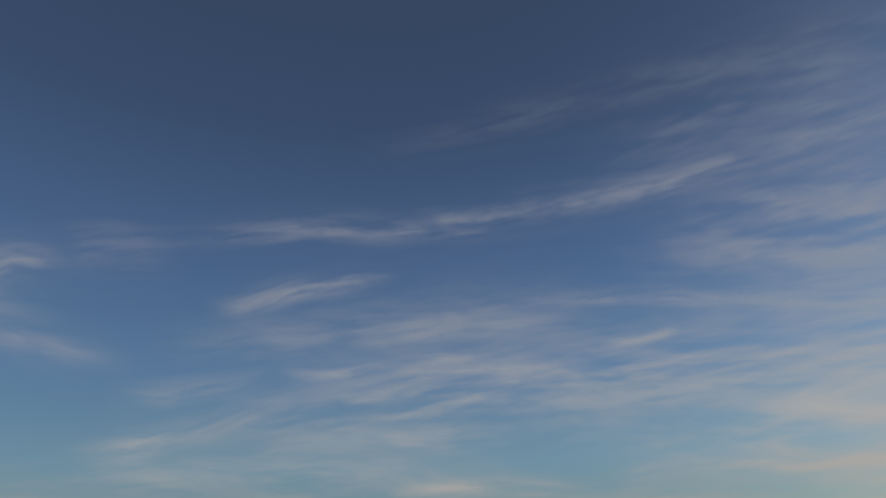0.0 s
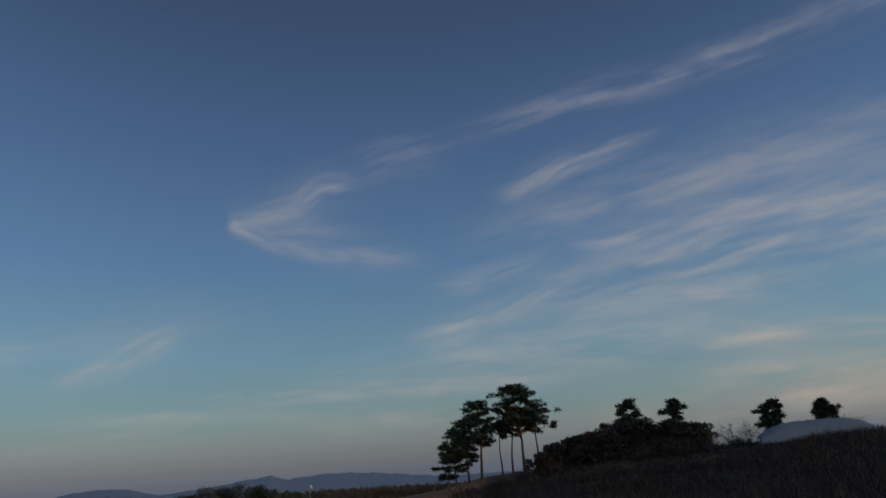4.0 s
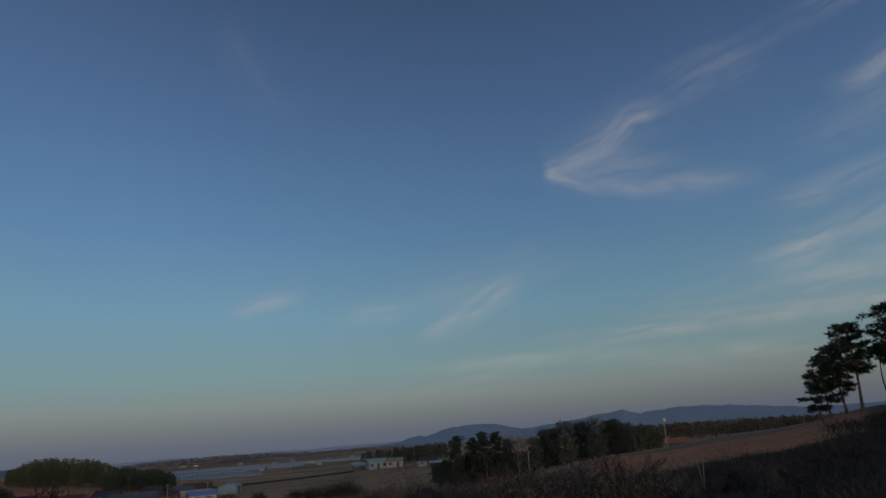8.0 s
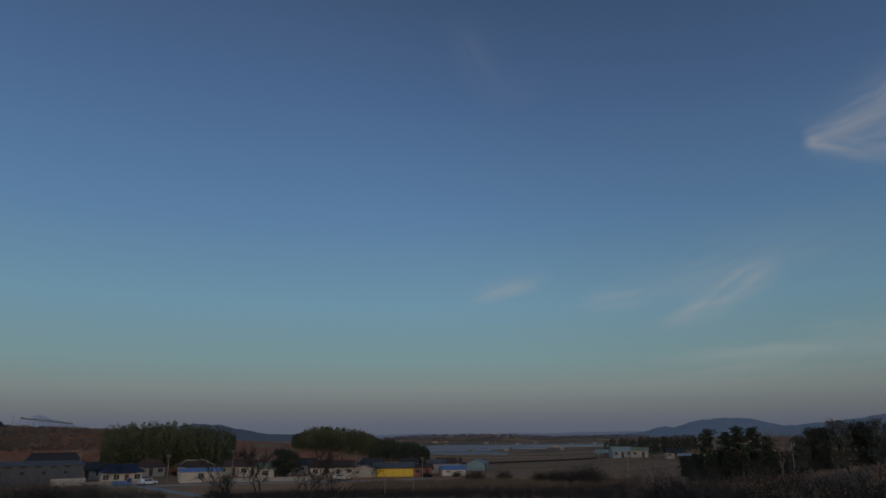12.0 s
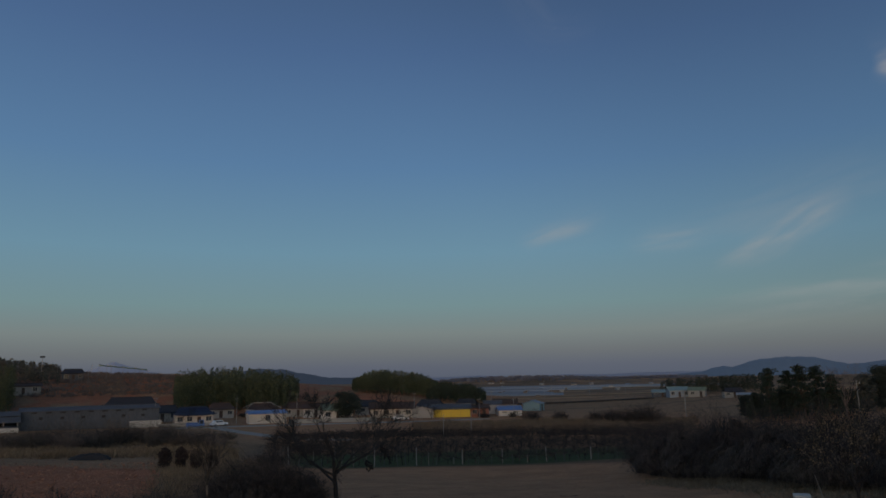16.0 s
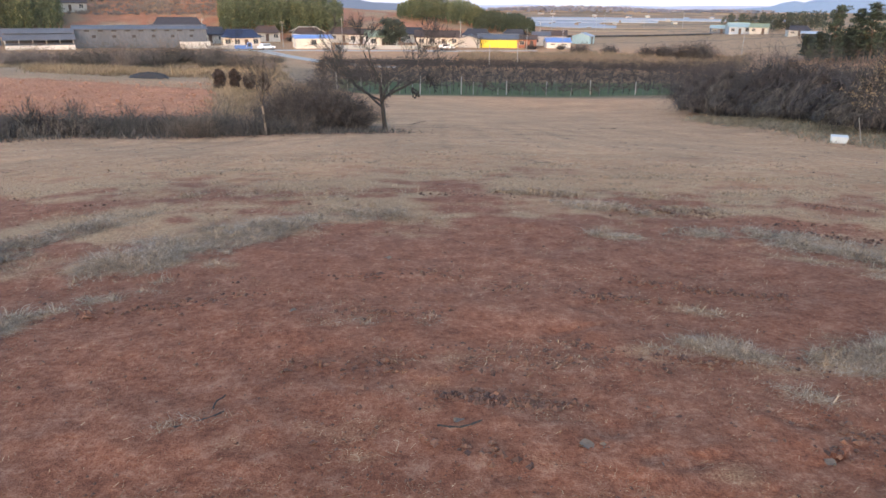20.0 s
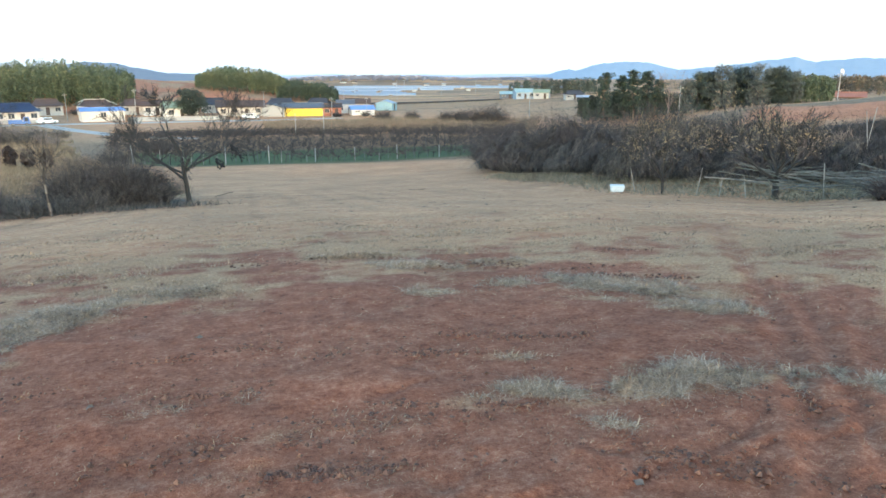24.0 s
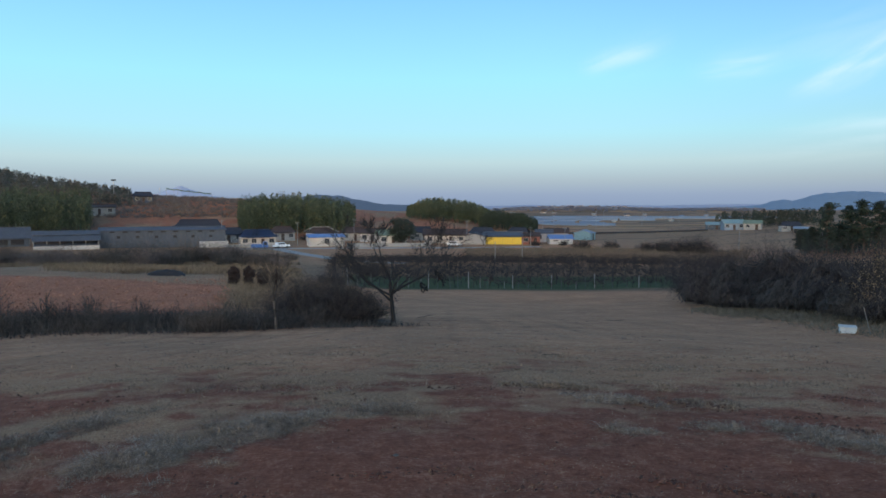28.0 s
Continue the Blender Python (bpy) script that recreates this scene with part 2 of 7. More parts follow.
def heights(x, y):
    """Height of the ground at places x, y (arrays)."""
    x, y = np.asarray(x, float), np.asarray(y, float)
    d = np.hypot(x, y)
    a = np.degrees(np.arctan2(x, y))
    i = np.clip(np.searchsorted(AZR, a, side="right") - 1, 0, len(AZR) - 2)
    u = (a - AZR[i]) / (AZR[i + 1] - AZR[i])
    u = u * u * (3 - 2 * u) * 0.6 + u * 0.4
    j = np.clip(np.searchsorted(DIST, d, side="right") - 1, 0, len(DIST) - 2)
    dd = np.array(DIST, float)
    v = np.clip((d - dd[j]) / (dd[j + 1] - dd[j]), 0, 1)

    def along(row):
        # Hermite along the distance with clamped slopes
        s = np.diff(TABLE, axis=1) / np.diff(dd)
        t = np.zeros_like(TABLE)
        t[:, 1:-1] = np.where(s[:, 1:] * s[:, :-1] > 0, 2 * s[:, 1:] * s[:, :-1] / (s[:, 1:] + s[:, :-1] + 1e-12), 0)
        t[:, 0], t[:, -1] = s[:, 0], 0
        h = dd[j + 1] - dd[j]
        p0, p1, m0, m1 = TABLE[row, j], TABLE[row, j + 1], t[row, j] * h, t[row, j + 1] * h
        return (2 * v**3 - 3 * v**2 + 1) * p0 + (v**3 - 2 * v**2 + v) * m0 + (3 * v**2 - 2 * v**3) * p1 + (v**3 - v**2) * m1

    z = along(i) * (1 - u) + along(i + 1) * u
    for az, dist, high, across, deep in RISES:
        c, s = math.cos(radians(az)), math.sin(radians(az))
        q, p = x * c - y * s, x * s + y * c - dist
        z = z + high * np.exp(-0.5 * ((q / across) ** 2 + (p / deep) ** 2))
    return z


def height(x, y):
    return float(heights(np.array([x]), np.array([y]))[0])


def spot(az, d, up=0.0):
    """The place on the ground at that heading and distance."""
    a = radians(az)
    x, y = d * math.sin(a), d * math.cos(a)
    return Vector((x, y, height(x, y) + up))


def ripple(x, y, s, seed=0.0):
    """Cheap smooth noise of about -1..1 on arrays."""
    r = np.zeros_like(x)
    for k in range(7):
        a = k * 2.4 + seed
        r = r + np.sin(x * s * math.cos(a) * (1 + 0.37 * k) + y * s * math.sin(a) * (1 + 0.37 * k) + seed * 3.1 + k * 1.7) / (1 + 0.25 * k)
    return r / 3.2


# ---------------------------------------------------------------- mesh helpers
def part(name, bm, mat, parent=None, label="", smooth=False):
    me = bpy.data.meshes.new(name)
    if isinstance(bm, tuple):
        me.from_pydata(*bm)
    else:
        bm.to_mesh(me)
        bm.free()
    me.materials.append(mat)
    if smooth:
        me.polygons.foreach_set("use_smooth", [True] * len(me.polygons))
    ob = new(name, me)
    ob.parent = parent
    if label:
        ob["label"] = label
    return ob


def empty(name, m, label, category, group="", kind=""):
    ob = new(name)
    ob.matrix_world = m
    return tagged(ob, label, category, group, kind)


def box(bm, x0, x1, y0, y1, z0, z1):
    vs = [bm.verts.new(p) for p in ((x0, y0, z0), (x1, y0, z0), (x1, y1, z0), (x0, y1, z0), (x0, y0, z1), (x1, y0, z1), (x1, y1, z1), (x0, y1, z1))]
    for f in ((3, 2, 1, 0), (4, 5, 6, 7), (0, 1, 5, 4), (1, 2, 6, 5), (2, 3, 7, 6), (3, 0, 4, 7)):
        bm.faces.new([vs[i] for i in f])
    return bm


def boxed(*sizes):
    bm = bmesh.new()
    for s in sizes:
        box(bm, *s)
    return bm


def tube(verts, faces, a, b, ra, rb, sides=4):
    a, b = Vector(a), Vector(b)
    d = (b - a).normalized()
    u = d.orthogonal().normalized()
    w = d.cross(u)
    k = len(verts)
    for p, r in ((a, ra), (b, rb)):
        for i in range(sides):
            t = 2 * math.pi * i / sides
            verts.append(p + (u * math.cos(t) + w * math.sin(t)) * r)
    for i in range(sides):
        j = (i + 1) % sides
        faces.append((k + i, k + j, k + sides + j, k + sides + i))


def rod(a, b, ra, rb, sides=8):
    verts, faces = [], []
    tube(verts, faces, a, b, ra, rb, sides)
    faces.append(tuple(range(sides))[::-1])
    faces.append(tuple(range(sides, 2 * sides)))
    return verts, [], faces


# ---------------------------------------------------------------- ground
def polar(x, y):
    return np.degrees(np.arctan2(x, y)), np.hypot(x, y)


def ramp01(v, a, b):
    t = np.clip((v - a) / (b - a), 0, 1)
    return t * t * (3 - 2 * t)


# bare red patches and grassy tufts on the near slope: heading, distance, half widths across and along (metres), strength
BARE = [(6, 3.6, 4.2, 3.0, 0.84), (-12, 4.6, 2.0, 1.2, 0.9), (1.4, 9.0, 0.6, 0.7, 1.0), (3.2, 7.8, 0.55, 0.8, 1.0), (23.3, 7.5, 1.6, 0.5, 0.9), (30.9, 8.7, 0.5, 0.4, 0.8), (-36, 8.6, 3.0, 0.7, 0.9), (-17, 8.6, 1.2, 0.5, 0.8),
        (52, 2.6, 0.9, 2.6, 1.0), (43, 6.4, 0.35, 1.6, 0.8), (-30, 5.0, 1.2, 0.7, 0.8), (12, 5.6, 1.6, 0.9, 0.8), (28, 5.6, 1.0, 0.6, 0.7), (14, 26, 0.8, 0.5, 0.5), (-2, 19, 2.5, 1.0, 0.35)]
TUFTS = [(33, 4.0, 0.2, 0.15, 0.9), (35.5, 4.15, 0.28, 0.22, 1.0), (38.5, 4.3, 0.3, 0.24, 1.0), (41.6, 4.4, 0.25, 0.18, 1.0), (44.2, 4.55, 0.2, 0.12, 0.8), (20, 3.8, 0.18, 0.07, 0.45), (24, 3.95, 0.24, 0.1, 0.6), (27.5, 3.9, 0.2, 0.1, 0.6), (32, 3.5, 0.2, 0.07, 0.5),
         (-24, 5.8, 0.55, 0.4, 1.0), (-20.5, 6.1, 0.5, 0.4, 1.0), (-17, 6.4, 0.5, 0.35, 1.0), (-13.5, 6.6, 0.5, 0.3, 1.0), (-9.5, 6.8, 0.5, 0.25, 0.95), (-5.8, 7.1, 0.4, 0.2, 0.8), (-46.3, 5.6, 0.4, 0.3, 1.0), (-44, 5.9, 0.4, 0.3, 1.0), (-41.2, 6.15, 0.4, 0.3, 1.0), (-38.4, 6.5, 0.45, 0.3, 1.0), (-35, 6.8, 0.45, 0.28, 0.95), (-31.6, 7.1, 0.45, 0.25, 0.9), (-28.4, 7.4, 0.5, 0.22, 0.8), (-24.5, 7.7, 0.5, 0.18, 0.6),
         (-37.4, 4.5, 0.22, 0.16, 1.0), (-34.4, 4.7, 0.25, 0.16, 0.9), (-31, 4.85, 0.28, 0.12, 0.75), (-27.5, 4.95, 0.3, 0.1, 0.6), (-45.4, 4.5, 0.35, 0.2, 0.9), (-41.5, 4.4, 0.25, 0.14, 0.7), (-16.3, 8.7, 0.9, 0.25, 0.6), (-8, 8.4, 0.8, 0.2, 0.6), (-3.3, 8.5, 0.3, 0.2, 0.5), (9, 8.5, 0.5, 0.3, 0.7), (13.4, 7.8, 0.6, 0.25, 0.8), (17.8, 8.6, 0.8, 0.3, 0.8), (21.4, 8.0, 0.5, 0.25, 0.7),
         (15.8, 6.4, 0.3, 0.15, 0.8), (22.2, 4.55, 0.2, 0.08, 0.5), (22.4, 6.8, 0.5, 0.2, 0.7), (28.5, 7.0, 0.7, 0.25, 0.8), (32.3, 6.6, 0.6, 0.25, 0.8), (37, 6.0, 0.6, 0.25, 0.7), (53, 4.6, 0.4, 0.25, 0.7), (5, 3.4, 0.7, 0.1, 0.25), (14, 2.9, 0.6, 0.1, 0.2), (-8, 3.95, 0.8, 0.1, 0.35), (-22, 2.95, 0.25, 0.06, 0.4)]


def cover(x, y):
    """Shares of ploughed red earth, straw grass and dull scrub floor at places x, y; furrow shade is painted through
    the scrub share.
    """
    a, d = polar(x, y)
    n1, n2, n3 = ripple(x, y, 0.9, 1.3), ripple(x, y, 3.1, 2.2), ripple(x, y, 0.17, 4.1)
    n4 = ripple(x, y, 6.5, 0.8)
    # thin straggling growth in streaks across the slope
    streak = 0.75 * ripple(0.42 * x + 0.1 * y, y, 2.1, 5.6) + 0.6 * ripple(0.45 * x, y, 5.6, 3.4) + 0.5 * ripple(0.6 * x, y, 12.0, 1.2)
    grass = ramp01(d + 1.8 * n1 + 1.4 * n2 + 1.3 * streak, 3.9, 7.6) * (0.3 + 0.7 * ramp01(streak + 0.7 * n2 + 0.5 * n4 + 0.08 * (d - 7), -0.7, 0.6))
    grass = np.maximum(grass, 0.7 * ramp01(streak, 0.0, 1.1))
    for az, dist, wide, deep, s in BARE:
        c, q = math.cos(radians(az)), math.sin(radians(az))
        u, v = (x * c - y * q) / wide, (x * q + y * c - dist) / deep
        grass = grass * (1 - s * ramp01(1.2 - np.hypot(u, v) + 0.35 * n1 + 0.3 * n2 + 0.4 * n4 + 0.3 * streak, 0, 0.9) * (0.9 - 0.5 * ramp01(streak, 0.0, 1.0)))
    for az, dist, wide, deep, s in TUFTS:
        c, q = math.cos(radians(az)), math.sin(radians(az))
        u, v = (x * c - y * q) / wide, (x * q + y * c - dist) / deep
        grass = np.maximum(grass, s * ramp01(1.1 - np.hypot(u, v) + 0.45 * n1 + 0.45 * n2 + 0.3 * n4, 0, 0.9))
    for line, _ in RUTS:
        grass = grass * (1 - 0.5 * ramp01(0.2 + 0.12 * n2 + 0.08 * n1 - rut_distance(x, y, line), 0, 0.16))
    straw = grass * (0.92 + 0.08 * n1)
    red = np.zeros_like(x)
    # the ploughed red field behind the hedge, and the orange slope behind the thicket
    far_edge = np.interp(a, [-60, -48, -33, -18, -16], [70, 72, 74, 62, 60])
    red = np.maximum(red, ramp01(d, 35, 37) * ramp01(far_edge + 1.2 * n1 - d, 0, 2) * ramp01(-17.2 - a + 0.6 * n1, 0, 0.8))
    near_edge, rear_edge = np.interp(a, [40, 52, 60, 70], [66, 60, 58, 56]), np.interp(a, [40, 52, 60, 70], [95, 95, 78, 64])
    red = np.maximum(red, ramp01(d, near_edge, near_edge + 2) * ramp01(rear_edge - d, 0, 2) * ramp01(a, 39, 41) * ramp01(61 - a, 0, 7))
    # village back slope and hill scars
    red = np.maximum(red, 0.9 * ramp01(n3 + 0.4 * n1, -0.5, 0.3) * ramp01(d, 208, 222) * ramp01(380 - d, 0, 60) * ramp01(10 - a, 0, 3) * ramp01(a, -28.5, -25.5))
    scrub = ramp01(d, 76, 79) * ramp01(128 - d, 0, 6) * (0.1 + 0.4 * ramp01(a, -13, -9))
    scrub = np.maximum(scrub, ramp01(d, 27, 29) * ramp01(36 - d, 0, 2) * ramp01(-3 - a, 0, 2))
    scrub = np.maximum(scrub, ramp01(d - np.interp(a, [18, 22, 31, 42, 52, 60, 120], [61, 52, 32, 29, 24, 20, 18]), 0, 2) * ramp01(a, 19, 21) * ramp01(58 - d, -6, 2))
    scrub = np.maximum(scrub, ramp01(d, 20, 30) * ramp01(a, 54, 62) * ramp01(200 - d, 0, 40) * 0.9)
    scrub = np.maximum(scrub, 0.85 * ramp01(-26 - a, 0, 2) * ramp01(d, 215, 230) * ramp01(900 - d, 0, 200))
    # furrow shading painted as thin dark stripes, since the relief barely shows
    furrow_shade = np.clip(np.sin(x * 4.4 + 1.2 * ripple(x, y, 0.25, 2.0)) * 1.6 - 0.75, 0, 1) * ramp01(n1 + n3, -0.6, 0.6) + np.clip(np.sin(y * 2.3 + 0.35 * x + 1.5 * n3) * 1.8 - 1.0, 0, 1) * ramp01(n3 - 0.3 * n1, -0.2, 0.6)
    scrub = np.maximum(scrub, 0.3 * furrow_shade * ramp01(d, 10, 14) * ramp01(60 - d, 0, 25) * ramp01(a, -70, -60) * ramp01(58 - a, 0, 4))
    straw = np.maximum(straw, 0.16 * ramp01(n2 + 0.5 * n1, 0.1, 0.9))
    return np.clip(red, 0, 1), np.clip(straw * (1 - red), 0, 1), np.clip(scrub * (1 - red), 0, 1)


def stubble_share(x, y):
    """Share of the smooth tan field below the grassy brow, striped by the plough's passes."""
    a, d = polar(x, y)
    n1, n3 = ripple(x, y, 0.9, 1.3), ripple(x, y, 0.17, 4.1)
    rows = 0.1 * np.sin(x * 3.4 + 0.5 * n3) * ramp01(40 - d, 0, 15) + 0.08 * n1
    return np.clip(ramp01(d + 1.8 * n1, 8.0, 14.5) * (0.86 + 0.12 * n3 + rows), 0, 1) * np.maximum(ramp01(80 - d, 0, 3) * np.where(d < 29.5, 1.0, ramp01(a + 4.0 + 0.09 * (d - 31) + 0.3 * n1, 0, 1.0)), 0.75 * ramp01(d, 128, 140) * ramp01(a, -13, -10) * ramp01(215 - d, 0, 12))


# tyre ruts at the field's side: headings and distances along each
RUTS = [([(49.5, 2.81), (47.0, 3.65), (44.8, 4.63), (42.9, 5.95), (41.1, 7.49), (39, 10), (37, 14)], 0.045), ([(53.1, 2.92), (50.4, 3.75), (47.6, 4.72), (45.5, 5.95), (43.4, 7.5)], 0.04), ([(56.0, 3.22), (52.8, 4.1), (50.8, 4.61), (48.6, 5.9), (46.2, 7.6)], 0.04)]


def rut_distance(x, y, line):
    pts = [(d * math.sin(radians(a)), d * math.cos(radians(a))) for a, d in line]
    best = np.full_like(x, 99.0)
    for (ax, ay), (bx, by) in zip(pts, pts[1:]):
        ux, uy = bx - ax, by - ay
        t = np.clip(((x - ax) * ux + (y - ay) * uy) / (ux * ux + uy * uy), 0, 1)
        best = np.minimum(best, np.hypot(x - ax - t * ux, y - ay - t * uy))
    return best


def field_blocks(x, y):
    """Strips of the far plain: 0 stubble, 1 dark wet ground, in plots along the valley."""
    u, v = np.floor((x + 0.25 * y) / 90), np.floor((y - 0.25 * x) / 34)
    return np.mod(np.sin(u * 12.9898 + v * 78.233) * 43758.5453, 1.0)


def build_ground():
    radii = [0.0]
    r = 0.7
    while r < 5600:
        radii.append(r)
        r *= 1.012 + 0.02 * min(1, max(0, (math.log(r) - math.log(12)) / 3)) if r < 400 else 1.05
    angles = np.radians(np.concatenate([np.arange(-62, 118, 0.46), np.arange(118, 298, 3.0)]))
    R, A = np.meshgrid(np.array(radii[1:]), angles, indexing="ij")
    x, y = R * np.sin(A), R * np.cos(A)
    red, straw, scrub = cover(x, y)
    z = heights(x, y)
    near = np.clip(1.6 - R / 40, 0, 1)
    z = z + near * (0.018 * ripple(x, y, 2.3, 0.7) * (1 - 0.8 * ramp01(R, 9, 16)) + 0.007 * ripple(x, y, 7.0, 1.9) + 0.005 * ripple(x, y, 17.0, 3.3) * (1 - straw * 0.5))
    z = z + red * 0.07 * np.sin(y * 5.0 + x * 0.6 + 2 * ripple(x, y, 0.5, 2.2)) * np.clip(2 - R / 60, 0, 1)
    # tyre ruts pressed into the bare earth, with crumbled rims
    for line, deep in RUTS:
        r = rut_distance(x, y, line)
        z = z - 0.35 * deep * np.exp(-(r / 0.07) ** 2) + 0.4 * deep * np.exp(-((r - 0.15) / 0.05) ** 2) * (0.6 + 0.6 * ripple(x, y, 14.0, 2.5))
    # clods on bare soil
    lump = np.clip(ripple(x, y, 11.0, 5.1) + 0.6 * ripple(x, y, 23.0, 0.2) - 0.45, 0, 1)
    z = z + 0.012 * lump * near * (1 - straw) * (1 - scrub)
    # crust broken into thin plates: shallow cracks and small scarps across the slope, in patches
    warp = 0.35 * ripple(x, y, 1.7, 4.4)
    crack = ripple(0.55 * x + 0.4 * warp, y + warp, 3.4, 6.3) + 0.5 * ripple(0.6 * x, y, 8.3, 2.9)
    broken = ramp01(ripple(0.7 * x, y, 1.3, 8.1) + 0.6 * ripple(x, y, 3.7, 1.5), -0.15, 0.7) * (1 - 0.75 * straw) * (1 - scrub) * np.clip(1.9 - R / 6, 0, 1)
    z = z + broken * (0.008 * ramp01(crack, -0.02, 0.1) - 0.02 * np.exp(-(crack / 0.05) ** 2))
    # low scarp across the lower field
    z = z - 0.5 * ramp01(y, 56, 59) * ramp01(76 - y, 0, 14) * ramp01(np.degrees(A), 1, 6)
    plain = ramp01(R, 140, 260) * ramp01(np.degrees(A), -4, 6) * ramp01(45 - np.degrees(A), 0, 8)
    nr, na = R.shape
    verts = np.concatenate([[[0, 0, 0]], np.stack([x.ravel(), y.ravel(), z.ravel()], 1)])
    i = np.arange(nr - 1)[:, None] * na + np.arange(na)[None, :] + 1
    j = np.arange(nr - 1)[:, None] * na + (np.arange(na)[None, :] + 1) % na + 1
    quads = np.stack([i, i + na, j + na, j], -1).reshape(-1, 4)
    fan = [(0, k + 1, (k + 1) % na + 1) for k in range(na)]
    me = bpy.data.meshes.new("ground")
    me.from_pydata(verts.tolist(), [], fan + quads.tolist())
    me.polygons.foreach_set("use_smooth", [True] * len(me.polygons))
    col = me.color_attributes.new("cover", "FLOAT_COLOR", "POINT")
    data = np.zeros((len(verts), 4), np.float32)
    data[1:, 0], data[1:, 1], data[1:, 2] = red.ravel(), straw.ravel(), scrub.ravel()
    data[1:, 3] = stubble_share(x, y).ravel()
    col.data.foreach_set("color", data.ravel())
    col2 = me.color_attributes.new("plots", "FLOAT_COLOR", "POINT")
    data2 = np.ones((len(verts), 4), np.float32)
    data2[:, :3] = 0
    data2[1:, 0], data2[1:, 1] = plain.ravel(), field_blocks(x, y).ravel()
    deg = np.degrees(A)
    data2[1:, 2] = (ramp01(y, 77, 79.5) * ramp01(104 - y, 0, 6) * ramp01(deg, -9, -7) * ramp01(23.5 - deg, 0, 1)).ravel()
    col2.data.foreach_set("color", data2.ravel())
    ob = new("ground", me)
    m = bpy.data.materials.new("hillside_earth")
    m.use_nodes = True
    n, l = m.node_tree.nodes, m.node_tree.links
    b = n["Principled BSDF"]
    b.inputs["Roughness"].default_value = 0.95
    b.inputs["Specular IOR Level"].default_value = 0.15
    co = n.new("ShaderNodeTexCoord")

    def noise_at(scale, detail=6.0):
        t = n.new("ShaderNodeTexNoise")
        t.inputs["Scale"].default_value, t.inputs["Detail"].default_value = scale, detail
        l.new(co.outputs["Object"], t.inputs["Vector"])
        return t.outputs[0]

    def ramped(value, stops):
        t = n.new("ShaderNodeValToRGB")
        e = t.color_ramp.elements
        e[0].position, e[0].color = stops[0][0], (*stops[0][1], 1)
        e[1].position, e[1].color = stops[-1][0], (*stops[-1][1], 1)
        for p, c in stops[1:-1]:
            e.new(p).color = (*c, 1)
        l.new(value, t.inputs[0])
        return t.outputs[0]

    def mixed(fac, a, c):
        t = n.new("ShaderNodeMix")
        t.data_type = "RGBA"
        l.new(fac, t.inputs[0])
        l.new(a, t.inputs[6])
        l.new(c, t.inputs[7])
        return t.outputs[2]

    fine, mid, broad, grain = noise_at(30, 9), noise_at(2.2, 8), noise_at(0.35), noise_at(110, 4)
    at = n.new("ShaderNodeVertexColor")
    at.layer_name = "cover"
    sep = n.new("ShaderNodeSeparateColor")
    l.new(at.outputs[0], sep.inputs[0])
    at2 = n.new("ShaderNodeVertexColor")
    at2.layer_name = "plots"
    sep2 = n.new("ShaderNodeSeparateColor")
    l.new(at2.outputs[0], sep2.inputs[0])
    crumb = n.new('ShaderNodeMath')
    crumb.operation = 'MULTIPLY_ADD'
    l.new(grain, crumb.inputs[0])
    crumb.inputs[1].default_value = 0.55
    part_fine = n.new('ShaderNodeMath')
    part_fine.operation = 'MULTIPLY'
    l.new(fine, part_fine.inputs[0])
    part_fine.inputs[1].default_value = 0.45
    l.new(part_fine.outputs[0], crumb.inputs[2])
    blotch = n.new("ShaderNodeMath")
    blotch.operation = "MULTIPLY_ADD"
    l.new(noise_at(7.5, 12), blotch.inputs[0])
    blotch.inputs[1].default_value = 0.6
    share_crumb = n.new("ShaderNodeMath")
    share_crumb.operation = "MULTIPLY_ADD"
    l.new(crumb.outputs[0], share_crumb.inputs[0])
    share_crumb.inputs[1].default_value, share_crumb.inputs[2].default_value = 1.1, -0.34
    l.new(share_crumb.outputs[0], blotch.inputs[2])
    soil = ramped(blotch.outputs[0], [(0.28, (0.115, 0.037, 0.019)), (0.42, (0.178, 0.062, 0.033)), (0.54, (0.225, 0.083, 0.045)), (0.7, (0.3, 0.143, 0.088))])
    straw_c = ramped(crumb.outputs[0], [(0.36, (0.19, 0.1, 0.052)), (0.5, (0.33, 0.192, 0.104)), (0.64, (0.46, 0.3, 0.178))])
    speckle = n.new('ShaderNodeMath')
    speckle.operation = 'MULTIPLY_ADD'
    l.new(noise_at(9, 9), speckle.inputs[0])
    speckle.inputs[1].default_value = 0.8
    halved = n.new('ShaderNodeMath')
    halved.operation = 'MULTIPLY'
    l.new(mid, halved.inputs[0])
    halved.inputs[1].default_value = 0.2
    l.new(halved.outputs[0], speckle.inputs[2])
    stubble = ramped(speckle.outputs[0], [(0.3, (0.27, 0.118, 0.058)), (0.5, (0.43, 0.218, 0.112)), (0.7, (0.57, 0.325, 0.185))])
    plough = ramped(speckle.outputs[0], [(0.34, (0.23, 0.08, 0.038)), (0.5, (0.4, 0.155, 0.076)), (0.66, (0.56, 0.25, 0.138))])
    dull = ramped(mid, [(0.3, (0.03, 0.024, 0.017)), (0.5, (0.06, 0.047, 0.033)), (0.7, (0.105, 0.083, 0.058))])
    plots = ramped(sep2.outputs[1], [(0.0, (0.36, 0.21, 0.115)), (0.35, (0.26, 0.155, 0.09)), (0.6, (0.15, 0.1, 0.062)), (1.0, (0.4, 0.23, 0.12))])
    # ragged edge between straw and bare soil
    edge = n.new("ShaderNodeMath")
    edge.operation = "MULTIPLY_ADD"
    l.new(mid, edge.inputs[0])
